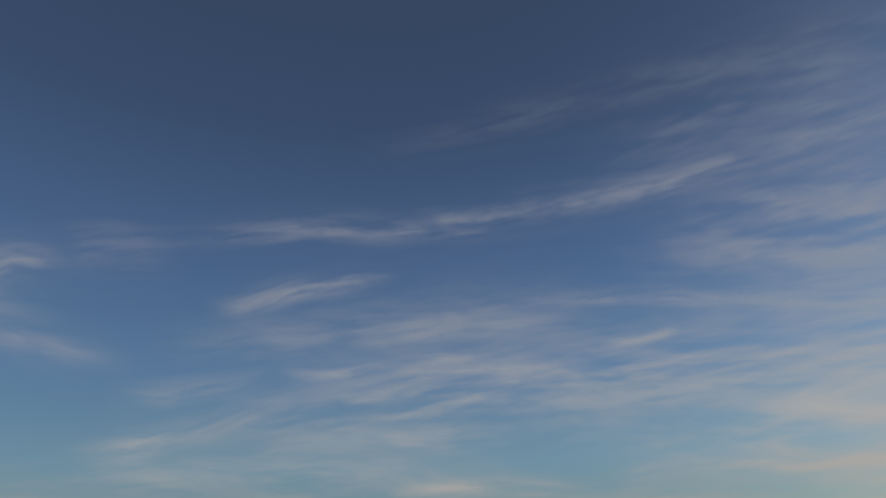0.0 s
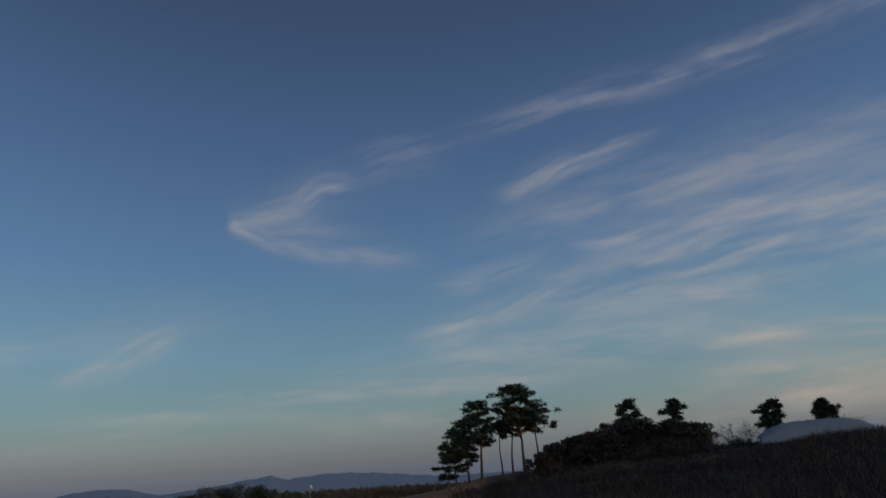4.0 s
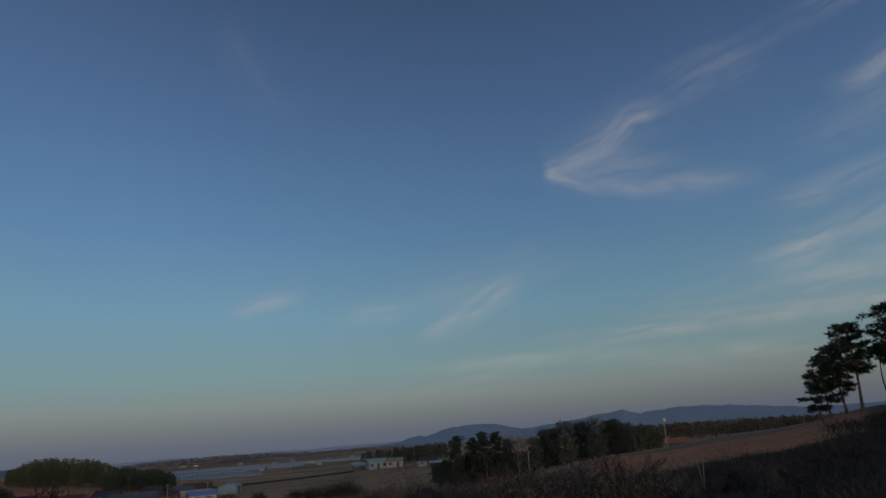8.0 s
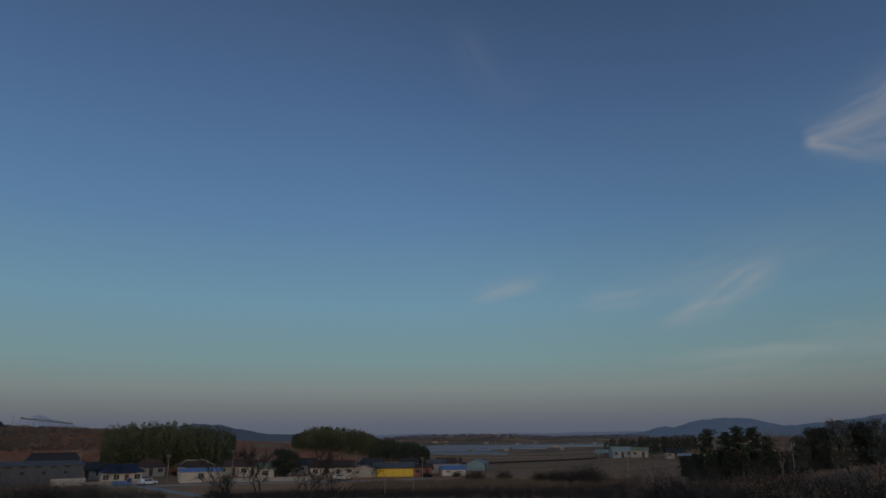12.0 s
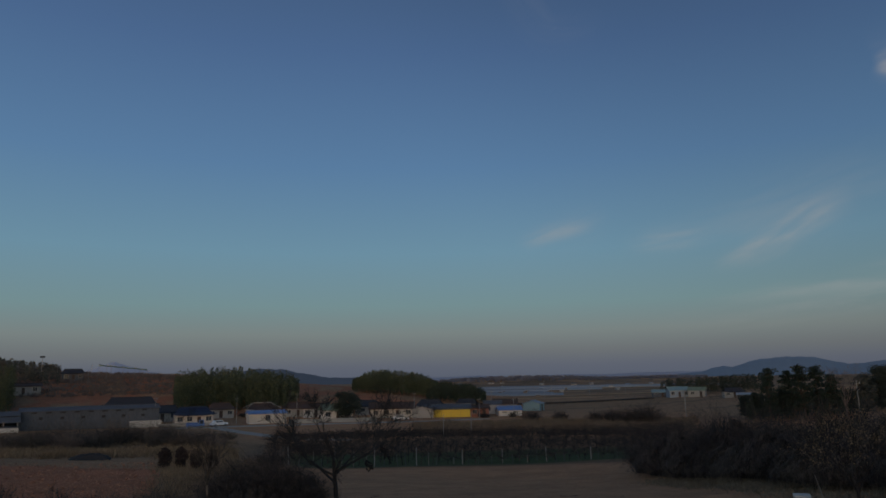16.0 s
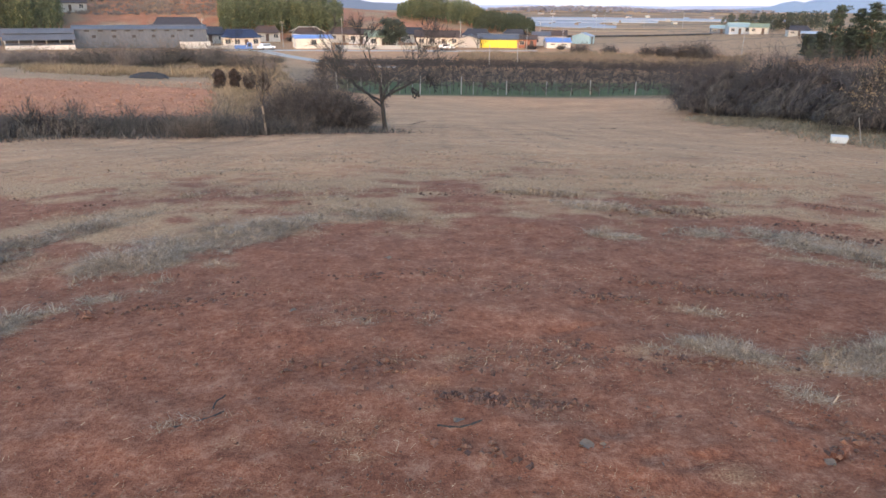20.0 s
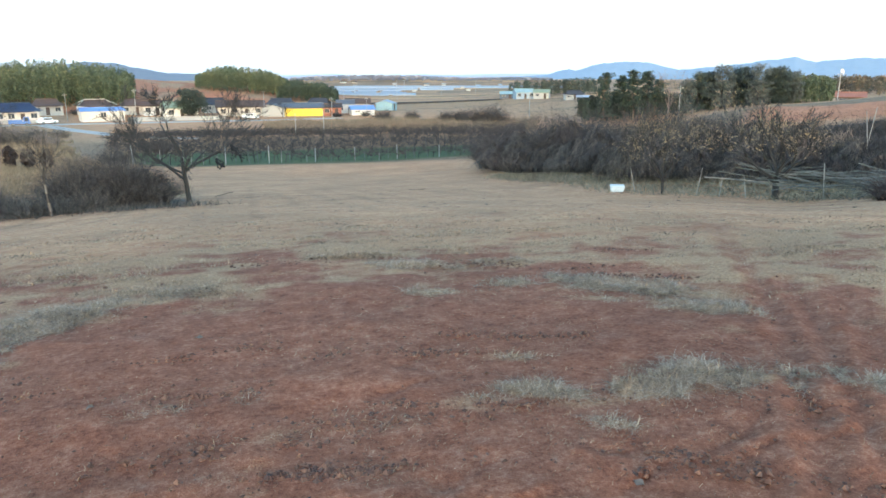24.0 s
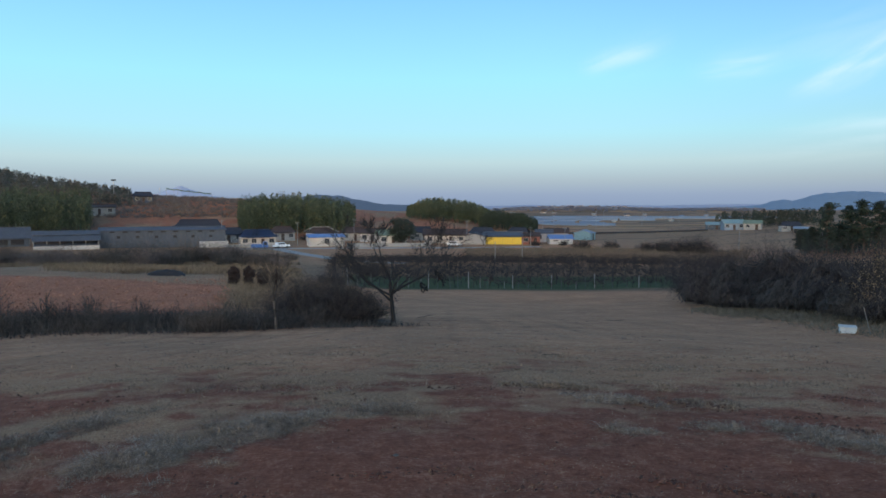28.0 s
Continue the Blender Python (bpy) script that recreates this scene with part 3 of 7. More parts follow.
    edge.inputs[1].default_value = 0.9
    l.new(sep.outputs[1], edge.inputs[2])
    edge2 = n.new("ShaderNodeMath")
    edge2.operation = "MULTIPLY_ADD"
    l.new(grain, edge2.inputs[0])
    edge2.inputs[1].default_value = 0.5
    l.new(edge.outputs[0], edge2.inputs[2])
    sharp = n.new("ShaderNodeMapRange")
    sharp.inputs[1].default_value, sharp.inputs[2].default_value = 0.95, 1.5
    l.new(edge2.outputs[0], sharp.inputs[0])
    c = mixed(sharp.outputs[0], soil, straw_c)
    c = mixed(at.outputs[1], c, stubble)
    c = mixed(sep.outputs[2], c, dull)
    c = mixed(sep2.outputs[0], c, plots)
    green = ramped(mid, [(0.3, (0.032, 0.055, 0.02)), (0.7, (0.075, 0.1, 0.042))])
    c = mixed(sep2.outputs[2], c, green)
    c = mixed(sep.outputs[0], c, plough)
    wear = ramped(broad, [(0.3, (0.8, 0.8, 0.8)), (0.7, (1.12, 1.1, 1.08))])
    mul = n.new("ShaderNodeMix")
    mul.data_type, mul.blend_type = "RGBA", "MULTIPLY"
    mul.inputs[0].default_value = 1.0
    l.new(c, mul.inputs[6])
    l.new(wear, mul.inputs[7])
    l.new(mul.outputs[2], b.inputs["Base Color"])
    bp = n.new("ShaderNodeBump")
    bp.inputs["Strength"].default_value, bp.inputs["Distance"].default_value = 0.75, 0.018
    rough = n.new("ShaderNodeMath")
    rough.operation = "MULTIPLY_ADD"
    l.new(grain, rough.inputs[0])
    rough.inputs[1].default_value = 0.45
    lumps = n.new("ShaderNodeMath")
    lumps.operation = "MULTIPLY_ADD"
    l.new(noise_at(11, 7), lumps.inputs[0])
    lumps.inputs[1].default_value = 0.35
    l.new(part_fine.outputs[0], lumps.inputs[2])
    l.new(lumps.outputs[0], rough.inputs[2])
    l.new(rough.outputs[0], bp.inputs["Height"])
    l.new(bp.outputs[0], b.inputs["Normal"])
    me.materials.append(m)
    tagged(ob, "sloping red-earth field with patches of dry straw grass, falling to a valley plain", "ground", kind="structure")


build_ground()


# ---------------------------------------------------------------- distant mountains
def ridge(name, az0, az1, dist, profile, mat, label, seed, rough=0.12):
    azs = np.arange(az0, az1 + 0.01, 0.12)
    el = np.interp(azs, [p[0] for p in profile], [p[1] for p in profile])
    wob = sum(np.sin(azs * f + seed * f) / f for f in (3.1, 7.3, 13.7, 29.0)) * rough
    el = np.maximum(el + wob * np.clip(el, 0, 1), -0.2)
    verts, faces = [], []
    rows = 7
    for k, a in enumerate(azs):
        for r in range(rows):
            d = dist - 420 * (1 - r / (rows - 1))
            up = (r / (rows - 1)) ** 1.1
            z = -12 + up * (EYE + math.tan(radians(el[k])) * dist + 12)
            verts.append((d * math.sin(radians(a)), d * math.cos(radians(a)), z))
    for k in range(len(azs) - 1):
        for r in range(rows - 1):
            i = k * rows + r
            faces.append((i, i + rows, i + rows + 1, i + 1))
    ob = part(name, (verts, [], faces), mat, None, "", True)
    return tagged(ob, label, "mountain", kind="structure")


# Backdrop haze is painted in: bluish base colour plus a faint glow.
def haze_material(name, color, glow):
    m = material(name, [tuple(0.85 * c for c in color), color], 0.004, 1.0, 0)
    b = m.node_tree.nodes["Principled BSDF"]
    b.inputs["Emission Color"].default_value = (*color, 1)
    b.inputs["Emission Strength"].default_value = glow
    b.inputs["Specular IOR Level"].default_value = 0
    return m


HAZE_FAR = haze_material("far_mountain_haze", (0.085, 0.13, 0.19), 0.27)
HAZE_FAINT = haze_material("faint_mountain_haze", (0.135, 0.17, 0.235), 0.33)
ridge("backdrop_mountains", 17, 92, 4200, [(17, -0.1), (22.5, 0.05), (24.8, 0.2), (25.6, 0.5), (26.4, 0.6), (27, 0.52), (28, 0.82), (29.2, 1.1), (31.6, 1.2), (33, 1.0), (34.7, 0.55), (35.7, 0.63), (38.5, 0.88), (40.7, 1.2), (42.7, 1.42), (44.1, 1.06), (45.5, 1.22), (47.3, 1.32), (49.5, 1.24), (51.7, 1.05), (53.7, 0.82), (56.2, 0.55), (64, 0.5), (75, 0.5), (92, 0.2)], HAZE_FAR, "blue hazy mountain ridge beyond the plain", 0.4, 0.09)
HAZE_MID = haze_material("wooded_hill_haze", (0.075, 0.1, 0.135), 0.22)
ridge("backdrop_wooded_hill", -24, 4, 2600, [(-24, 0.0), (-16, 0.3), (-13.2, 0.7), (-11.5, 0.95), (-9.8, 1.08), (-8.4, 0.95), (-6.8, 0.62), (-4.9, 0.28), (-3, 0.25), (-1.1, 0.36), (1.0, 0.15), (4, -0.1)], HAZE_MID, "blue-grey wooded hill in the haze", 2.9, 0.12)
HAZE_PEAK = haze_material("palest_mountain_haze", (0.17, 0.21, 0.285), 0.34)
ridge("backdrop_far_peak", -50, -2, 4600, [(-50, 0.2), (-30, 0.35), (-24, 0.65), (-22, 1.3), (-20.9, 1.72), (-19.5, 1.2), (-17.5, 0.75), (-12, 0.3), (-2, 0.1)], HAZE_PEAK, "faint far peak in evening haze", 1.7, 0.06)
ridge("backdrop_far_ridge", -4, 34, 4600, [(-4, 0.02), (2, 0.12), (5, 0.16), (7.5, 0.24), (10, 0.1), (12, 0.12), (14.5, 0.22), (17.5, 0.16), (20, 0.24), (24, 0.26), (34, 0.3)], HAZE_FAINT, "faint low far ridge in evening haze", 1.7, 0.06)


# ---------------------------------------------------------------- vegetation builders
def branch(verts, faces, a, d, length, r, depth, rng, spread=0.6, lift=0.1, steps=3, kids=3):
    p = Vector(a)
    d = Vector(d).normalized()
    for s in range(steps):
        q = p + d * (length / steps)
        r2 = r * (0.86 if s < steps - 1 else 0.7)
        tube(verts, faces, p, q, r, r2, 5 if r > 0.03 else 3)
        p, r = q, r2
        if depth > 0 and s >= (1 if depth > 2 else 0):
            for _ in range(kids if s == steps - 1 else max(1, kids - 1)):
                side = Vector((rng.gauss(0, 1), rng.gauss(0, 1), rng.gauss(0, 0.6) + lift))
                nd = (d + side.normalized() * rng.uniform(0.5, 1.3) * spread).normalized()
                branch(verts, faces, p, nd, length * rng.uniform(0.5, 0.8), max(0.008, r * rng.uniform(0.5, 0.75)), depth - 1, rng, spread, lift, steps, kids)
        d = (d + Vector((rng.gauss(0, 0.16), rng.gauss(0, 0.16), rng.gauss(0, 0.1) + lift * 0.3))).normalized()


def bare_tree(place, tall, trunk_r, seed, label, trunk=0.35, depth=4, spread=0.75, lean=(0, 0), wide=1.0, kids=2, group="", rise=(0.5, 1.3), leaves=0, bark=None):
    rng = random.Random(seed)
    bark = bark or BARK
    ob = empty("bare_tree", Matrix.Translation(place), label, "tree", group)
    tv, tf = [], []
    p = Vector((0, 0, -0.15))
    r = trunk_r
    d = Vector((lean[0], lean[1], 1)).normalized()
    for s in range(5):
        q = p + d * (tall * trunk / 5)
        tube(tv, tf, p, q, r * (1.3 if s == 0 else 1), r * 0.93, 8)
        p, r = q, r * 0.93
        d = (d + Vector((rng.gauss(0, 0.05), rng.gauss(0, 0.05), 0))).normalized()
    part("trunk", (tv, [], tf), bark, ob, "", True)
    bv, bf = [], []
    limbs = rng.randint(5, 6)
    branch(bv, bf, p, Vector((rng.gauss(0, 0.12), rng.gauss(0, 0.12), 1)), tall * 0.36, r * 0.9, depth - 1, rng, spread, 0.16, 3, kids)
    for k in range(limbs):
        a = 2 * math.pi * (k + rng.uniform(-0.3, 0.3)) / limbs
        up = rng.uniform(*rise)
        branch(bv, bf, p - Vector((0, 0, rng.uniform(0, 0.12) * tall)), Vector((math.cos(a) * wide, math.sin(a) * wide, up)), tall * rng.uniform(0.3, 0.42), r * rng.uniform(0.6, 0.85), depth - 1, rng, spread, 0.16, 3, kids)
    part("twigwork", (bv, [], bf), bark, ob)["kind"] = "stuff"
    if leaves:
        lv, lf = [], []
        for _ in range(leaves // 5):
            hub = Vector(rng.choice(bv))
            if hub.z < 0.45 * tall:
                continue
            for _ in range(rng.randint(3, 9)):
                q = hub + Vector((rng.gauss(0, 0.16), rng.gauss(0, 0.16), rng.gauss(-0.04, 0.1)))
                u = Vector((rng.gauss(0, 0.7), rng.gauss(0, 0.7), -1)).normalized() * rng.uniform(0.05, 0.09)
                s = u.orthogonal().normalized() * 0.018
                k = len(lv)
                lv += [q, q + u * 0.45 + s, q + u, q + u * 0.45 - s]
                lf += [(k, k + 1, k + 2), (k, k + 2, k + 3)]
        part("withered_leaves", (lv, [], lf), WITHERED, ob, "pale withered leaves still hanging")["kind"] = "stuff"
    return ob


def tuft(verts, faces, c, r, n, rng, flat=1.0, size=0.12, long=1.0):
    """Leafy or needled clump: n small triangles on a lumpy ball."""
    for _ in range(n):
        d = Vector((rng.gauss(0, 1), rng.gauss(0, 1), rng.gauss(0, 1))).normalized()
        p = Vector(c) + Vector((d.x, d.y, d.z * flat)) * r * rng.uniform(0.35, 1.0)
        u = (d + Vector((rng.gauss(0, 0.6), rng.gauss(0, 0.6), rng.gauss(0, 0.6)))).normalized()
        w = u.orthogonal().normalized() * size * rng.uniform(0.3, 0.7)
        k = len(verts)
        verts += [p - w, p + w, p + u * size * long * rng.uniform(0.8, 1.8)]
        faces.append((k, k + 1, k + 2))


def pine(place, tall, seed, label, crown=0.45, wide=0.28, lean=(0, 0), clumps=26, trunk_r=None, group="", leaf=0.17):
    rng = random.Random(seed)
    ob = empty("pine_tree", Matrix.Translation(place), label, "tree", group)
    tr = trunk_r or tall * 0.022
    tv, tf = [], []
    p, d, r = Vector((0, 0, -0.2)), Vector((lean[0], lean[1], 1)).normalized(), tr
    spine = [p.copy()]
    for s in range(8):
        q = p + d * (tall / 8)
        tube(tv, tf, p, q, r, r * 0.85, 7)
        p, r = q, r * 0.85
        spine.append(p.copy())
        d = (d + Vector((rng.gauss(0, 0.07), rng.gauss(0, 0.07), 0.05))).normalized()
    part("trunk", (tv, [], tf), PINE_BARK, ob, "", True)
    lv, lf, cv, cf = [], [], [], []
    for k in range(clumps):
        # limbs with separate pads of needles and sky between them; the middle ones reach out furthest
        t = (k + rng.random()) / clumps
        u = (1 - crown + crown * t * 0.98) * 8
        i = min(7, int(u))
        base = spine[i].lerp(spine[i + 1], u - i)
        a = k * 2.4 + rng.uniform(-0.5, 0.5)
        reach = tall * wide * math.sqrt(max(0.05, 1 - (t * 1.2 - 0.28) ** 2)) * rng.uniform(0.45, 1.1)
        tip = base + Vector((math.cos(a) * reach, math.sin(a) * reach, reach * rng.uniform(-0.05, 0.42)))
        mid = base.lerp(tip, 0.55) + Vector((0, 0, reach * 0.1))
        tube(lv, lf, base, mid, tr * 0.3, tr * 0.2, 4)
        tube(lv, lf, mid, tip, tr * 0.2, tr * 0.07, 4)
        rad = tall * 0.052 * rng.uniform(0.75, 1.3)
        for m in range(5):
            q = mid.lerp(tip, m / 4) + Vector((rng.gauss(0, 0.9), rng.gauss(0, 0.9), rng.uniform(-0.1, 0.9))) * rad
            tube(lv, lf, mid.lerp(tip, m / 5), q, tr * 0.07, tr * 0.04, 3)
            for _ in range(46):
                d = Vector((rng.gauss(0, 1), rng.gauss(0, 1), rng.gauss(0.35, 0.7))).normalized()
                b = q + Vector((d.x, d.y, d.z * 0.55)) * rad * rng.uniform(0.1, 0.75)
                w = d.orthogonal().normalized() * leaf * rng.uniform(0.2, 0.42)
                n = len(cv)
                cv += [b - w, b + w, b + d * leaf * rng.uniform(0.9, 2.3)]
                cf.append((n, n + 1, n + 2))
    tuft(cv, cf, spine[-1], tall * 0.045, 90, rng, 1.2, leaf)
    part("limbs", (lv, [], lf), PINE_BARK, ob)["kind"] = "stuff"
    part("crown", (cv, [], cf), NEEDLES, ob, "dark green needle clumps")
    return ob


def twig_bush(place, wide, tall, seed, label, strands=420, mat=None, width=0.018, droop=1.0, name="bush", group="", deep=None):
    """Leafless shrub: arching thin strands from a broad base with finer side shoots."""
    rng = random.Random(seed)
    deep = deep or wide
    verts, faces = [], []
    for _ in range(strands):
        a = rng.uniform(0, 2 * math.pi)
        rr = math.sqrt(rng.random()) * 0.75
        p = Vector((math.cos(a) * wide * rr / 1.6, math.sin(a) * deep * rr / 1.6, -0.05))
        out = Vector((p.x / wide, p.y / deep, 0)) * 1.5
        d = (Vector((rng.gauss(0, 0.28), rng.gauss(0, 0.28), 1)) + out * 0.38).normalized()
        n = 5
        length = tall * rng.uniform(0.5, 1.15) * (1.15 - 0.45 * rr)
        w = width * rng.uniform(0.6, 1.4)
        side = d.orthogonal().normalized()
        side.rotate(Matrix.Rotation(rng.uniform(0, 6.28), 3, d))
        k0 = len(verts)
        for s in range(n + 1):
            ww = w * (1 - 0.75 * s / n)
            verts += [p - side * ww, p + side * ww]
            if s < n:
                p = p + d * (length / n) * (1.25 if s > 1 else 1)
                d = (d + Vector((rng.gauss(0, 0.48), rng.gauss(0, 0.48), rng.gauss(0, 0.2) - 0.20 * droop * s / n * 2)) + out * 0.12 * droop).normalized()
            for _ in range(1 if s >= 1 else 0):
                q = p.copy()
                e = (d + Vector((rng.gauss(0, 0.8), rng.gauss(0, 0.8), rng.gauss(0, 0.5)))).normalized()
                f = e.orthogonal().normalized() * ww * 0.7
                k = len(verts)
                side_shoots.append((q, e * length * rng.uniform(0.1, 0.34), f))
        for s in range(n):
            faces.append((k0 + 2 * s, k0 + 2 * s + 1, k0 + 2 * s + 3, k0 + 2 * s + 2))
    for q, e, f in side_shoots:
        k = len(verts)
        verts += [q - f, q + f, q + e]
        faces.append((k, k + 1, k + 2))
    side_shoots.clear()
    ob = part(name, (verts, [], faces), mat or TWIG)
    ob.matrix_world = Matrix.Translation(place)
    return tagged(ob, label, "bush", group)


side_shoots = []


def creeper_mound(place, wide, tall, seed, label, mat, strands=520, width=0.015, group=""):
    """Shaggy dome of dead creeper: strands that hang down over a lumpy mound, with loose ends sticking out."""
    rng = random.Random(seed)
    verts, faces = [], []
    lean = rng.uniform(0, 6.28)
    for n in range(strands):
        a, f = rng.uniform(0, 2 * math.pi), rng.uniform(0.05, 1.1)
        lump = 1 + 0.16 * math.sin(3 * a + seed) + 0.1 * math.sin(5 * a + f * 6 + lean)
        w = width * rng.uniform(0.6, 1.5)
        pts = []
        for s in range(4):
            g = min(1.5, f + 0.13 * s)
            r = wide * math.sin(min(g, 1.45)) * lump * rng.uniform(0.93, 1.07)
            pts.append(Vector((math.cos(a) * r, math.sin(a) * r, max(-0.05, tall * math.cos(g) * lump * rng.uniform(0.93, 1.07)))))
            a += rng.gauss(0, 0.16)
        if n % 5 == 0:
            pts[3] = pts[2] + Vector((math.cos(a) * 0.2, math.sin(a) * 0.2, rng.uniform(0.05, 0.35)))
        side = Vector((-math.sin(a), math.cos(a), rng.uniform(-0.4, 0.4))) * w
        k = len(verts)
        for s, q in enumerate(pts):
            verts += [q - side * (1 - 0.2 * s), q + side * (1 - 0.2 * s)]
        faces += [(k + 2 * s, k + 2 * s + 1, k + 2 * s + 3, k + 2 * s + 2) for s in range(3)]
    ob = part("creeper_mound", (verts, [], faces), mat)
    ob.matrix_world = Matrix.Translation(place)
    return tagged(ob, label, "bush", group)


def leafy_tree(place, tall, wide, seed, label, mat, trunk=0.25, n=40, leaf=0.3, name="broadleaf_tree", group=""):
    rng = random.Random(seed)
    ob = empty(name, Matrix.Translation(place), label, "tree", group)
    part("trunk", rod((0, 0, -0.3), (rng.uniform(-0.2, 0.2), rng.uniform(-0.2, 0.2), tall * 0.6), tall * 0.03, tall * 0.015, 7), BARK, ob)
    cv, cf = [], []
    for _ in range(n):
        t = rng.uniform(trunk, 0.95)
        a = rng.uniform(0, 6.28)
        w = wide * math.sqrt(max(0.05, 1 - ((t - 0.52) / 0.5) ** 2)) * math.sqrt(rng.random()) * (0.85 + 0.25 * math.sin(3 * a + seed) + 0.15 * math.sin(7 * t + 2 * a))
        tuft(cv, cf, (math.cos(a) * w, math.sin(a) * w, tall * t), tall * 0.11 * rng.uniform(0.7, 1.3), 60, rng, 0.8, leaf)
    part("crown", (cv, [], cf), mat, ob)
    return ob


def grove(name, label, mat, places, tall, seed, leaf=0.5, per=46, wide=0.16, category="woods", rise=0.3, dome=0.0):
    """Dense stand of plume-like trees that nobody could count: one object."""
    rng = random.Random(seed)
    verts, faces = [], []
    angles = [math.degrees(math.atan2(x, y)) for x, y in places]
    a0, a1 = min(angles), max(angles)
    for (x, y), a in zip(places, angles):
        z = height(x, y)
        u = abs(2 * (a - a0) / (a1 - a0) - 1)
        h = tall * rng.uniform(0.78, 1.1) * (1 - dome * u**3)
        lx, ly = rng.gauss(0, 0.05) * h, rng.gauss(0, 0.05) * h
        tube(verts, faces, (x, y, z - 0.3), (x + lx * 0.8, y + ly * 0.8, z + h * 0.8), 0.09, 0.03, 3)
        for _ in range(per):
            t = 0.12 + 0.9 * rng.random() ** 0.8
            w = h * wide * (1.1 - t) ** 0.6 * rng.uniform(0.2, 1.0)
            a = rng.uniform(0, 6.28)
            p = Vector((x + lx * t + math.cos(a) * w, y + ly * t + math.sin(a) * w, z + h * t))
            u = Vector((math.cos(a) * 0.6 + rng.gauss(0, 0.4), math.sin(a) * 0.6 + rng.gauss(0, 0.4), rng.gauss(rise, 0.5))).normalized()
            s = u.orthogonal().normalized()
            s.rotate(Matrix.Rotation(rng.uniform(0, 6.28), 3, u))
            s *= leaf * rng.uniform(0.3, 0.6)
            k = len(verts)
            verts += [p - s, p + s, p + u * leaf * rng.uniform(1.0, 2.2)]
            faces.append((k, k + 1, k + 2))
    ob = part(name, (verts, [], faces), mat)
    return tagged(ob, label, category, kind="stuff")


def scatter(az0, az1, d0, d1, n, seed, keep=None):
    rng = random.Random(seed)
    out = []
    while len(out) < n:
        az, d = rng.uniform(az0, az1), math.sqrt(rng.uniform(d0 * d0, d1 * d1))
        if keep and not keep(az, d):
            continue
        out.append((d * math.sin(radians(az)), d * math.cos(radians(az))))
    return out


# ---------------------------------------------------------------- woods and groves
grove("bamboo_grove", "tall dense yellow-green bamboo grove behind the barn", BAMBOO, scatter(-50, -27.2, 225, 262, 1300, 1), 10.3, 1, 0.33, 66, 0.15, rise=0.9)
grove("bamboo_grove", "tall dense bamboo grove behind the village houses", BAMBOO, scatter(-16.6, -7.4, 226, 262, 800, 2), 9.8, 2, 0.32, 70, 0.15, rise=0.9, dome=0.25)
grove("bamboo_grove", "lighter bamboo grove on a low rise", BAMBOO, scatter(-3.0, 4.4, 285, 330, 520, 3), 8.2, 3, 0.34, 70, 0.16, rise=0.8, dome=0.62)
grove("pine_wood", "dark low pine wood beside the bamboo rise", NEEDLES, scatter(3.0, 7.8, 262, 300, 280, 4), 5.9, 4, 0.34, 70, 0.17, dome=0.45)
grove("hill_wood", "mixed dark conifer wood covering the rounded hill", HILLWOOD, scatter(-57, -24.5, 285, 500, 3000, 5), 6.0, 5, 0.46, 44, 0.27, dome=0.45)
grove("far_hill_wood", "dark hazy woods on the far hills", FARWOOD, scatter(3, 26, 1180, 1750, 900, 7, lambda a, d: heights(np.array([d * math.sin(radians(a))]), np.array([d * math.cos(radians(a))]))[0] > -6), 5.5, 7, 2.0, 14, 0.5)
grove("bamboo_grove", "small bamboo grove beyond the thicket", BAMBOO, scatter(41.2, 45.4, 168, 186, 170, 8), 5.4, 8, 0.3, 80, 0.16, rise=0.8, dome=0.3)
grove("pine_understorey", "dark low evergreens under the pines beyond the thicket", NEEDLES, scatter(27.8, 35.2, 156, 172, 150, 12), 5.2, 12, 0.3, 70, 0.24, dome=0.3)
grove("valley_wood", "woods along the valley side below the mountains", WOODS, scatter(43, 62, 260, 420, 620, 9), 5.6, 9, 0.6, 44, 0.3)
grove("house_grove", "evergreen trees behind the valley houses", EVERGREEN, scatter(21.8, 29.5, 300, 325, 150, 10), 6.2, 10, 0.42, 60, 0.24)

# pines and broad trees beyond the thicket
for k, (az, d, tall, crown, wide) in enumerate(((29.3, 150, 10.2, 0.92, 0.21), (30.9, 152, 9.4, 0.8, 0.19), (31.6, 150, 10.4, 0.8, 0.2), (32.5, 154, 10.0, 0.8, 0.2), (33.2, 151, 8.0, 0.85, 0.22), (28.6, 158, 5.6, 0.85, 0.24), (30.2, 156, 6.0, 0.8, 0.22), (27.6, 165, 5.0, 0.85, 0.26))):
    pine(spot(az, d), tall, 30 + k, "dark pine in a loose row beyond the brown thicket", crown, wide * 0.85, (0, 0), 34, group="pines beyond the thicket", leaf=0.2)
for k, (az, d, tall, wide) in enumerate(((35.4, 158, 7.4, 2.0), (36.3, 160, 8.4, 2.3), (37.2, 162, 8.6, 2.4), (38.0, 160, 9.2, 2.6), (38.9, 164, 8.6, 2.4), (39.7, 162, 8.2, 2.4), (40.5, 160, 8.4, 2.4), (41.3, 163, 7.8, 2.2), (42.0, 162, 7.6, 2.2), (42.8, 165, 6.6, 2.0), (36.8, 172, 8.2, 2.4), (39.3, 174, 8.6, 2.4), (41.8, 176, 8.0, 2.4))):
    leafy_tree(spot(az, d), tall, wide, 940 + k, "round-crowned dark evergreen tree beyond the thicket", EVERGREEN if k % 3 else HILLWOOD, 0.05, 70, 0.26, "evergreen_tree", "trees beyond the thicket")

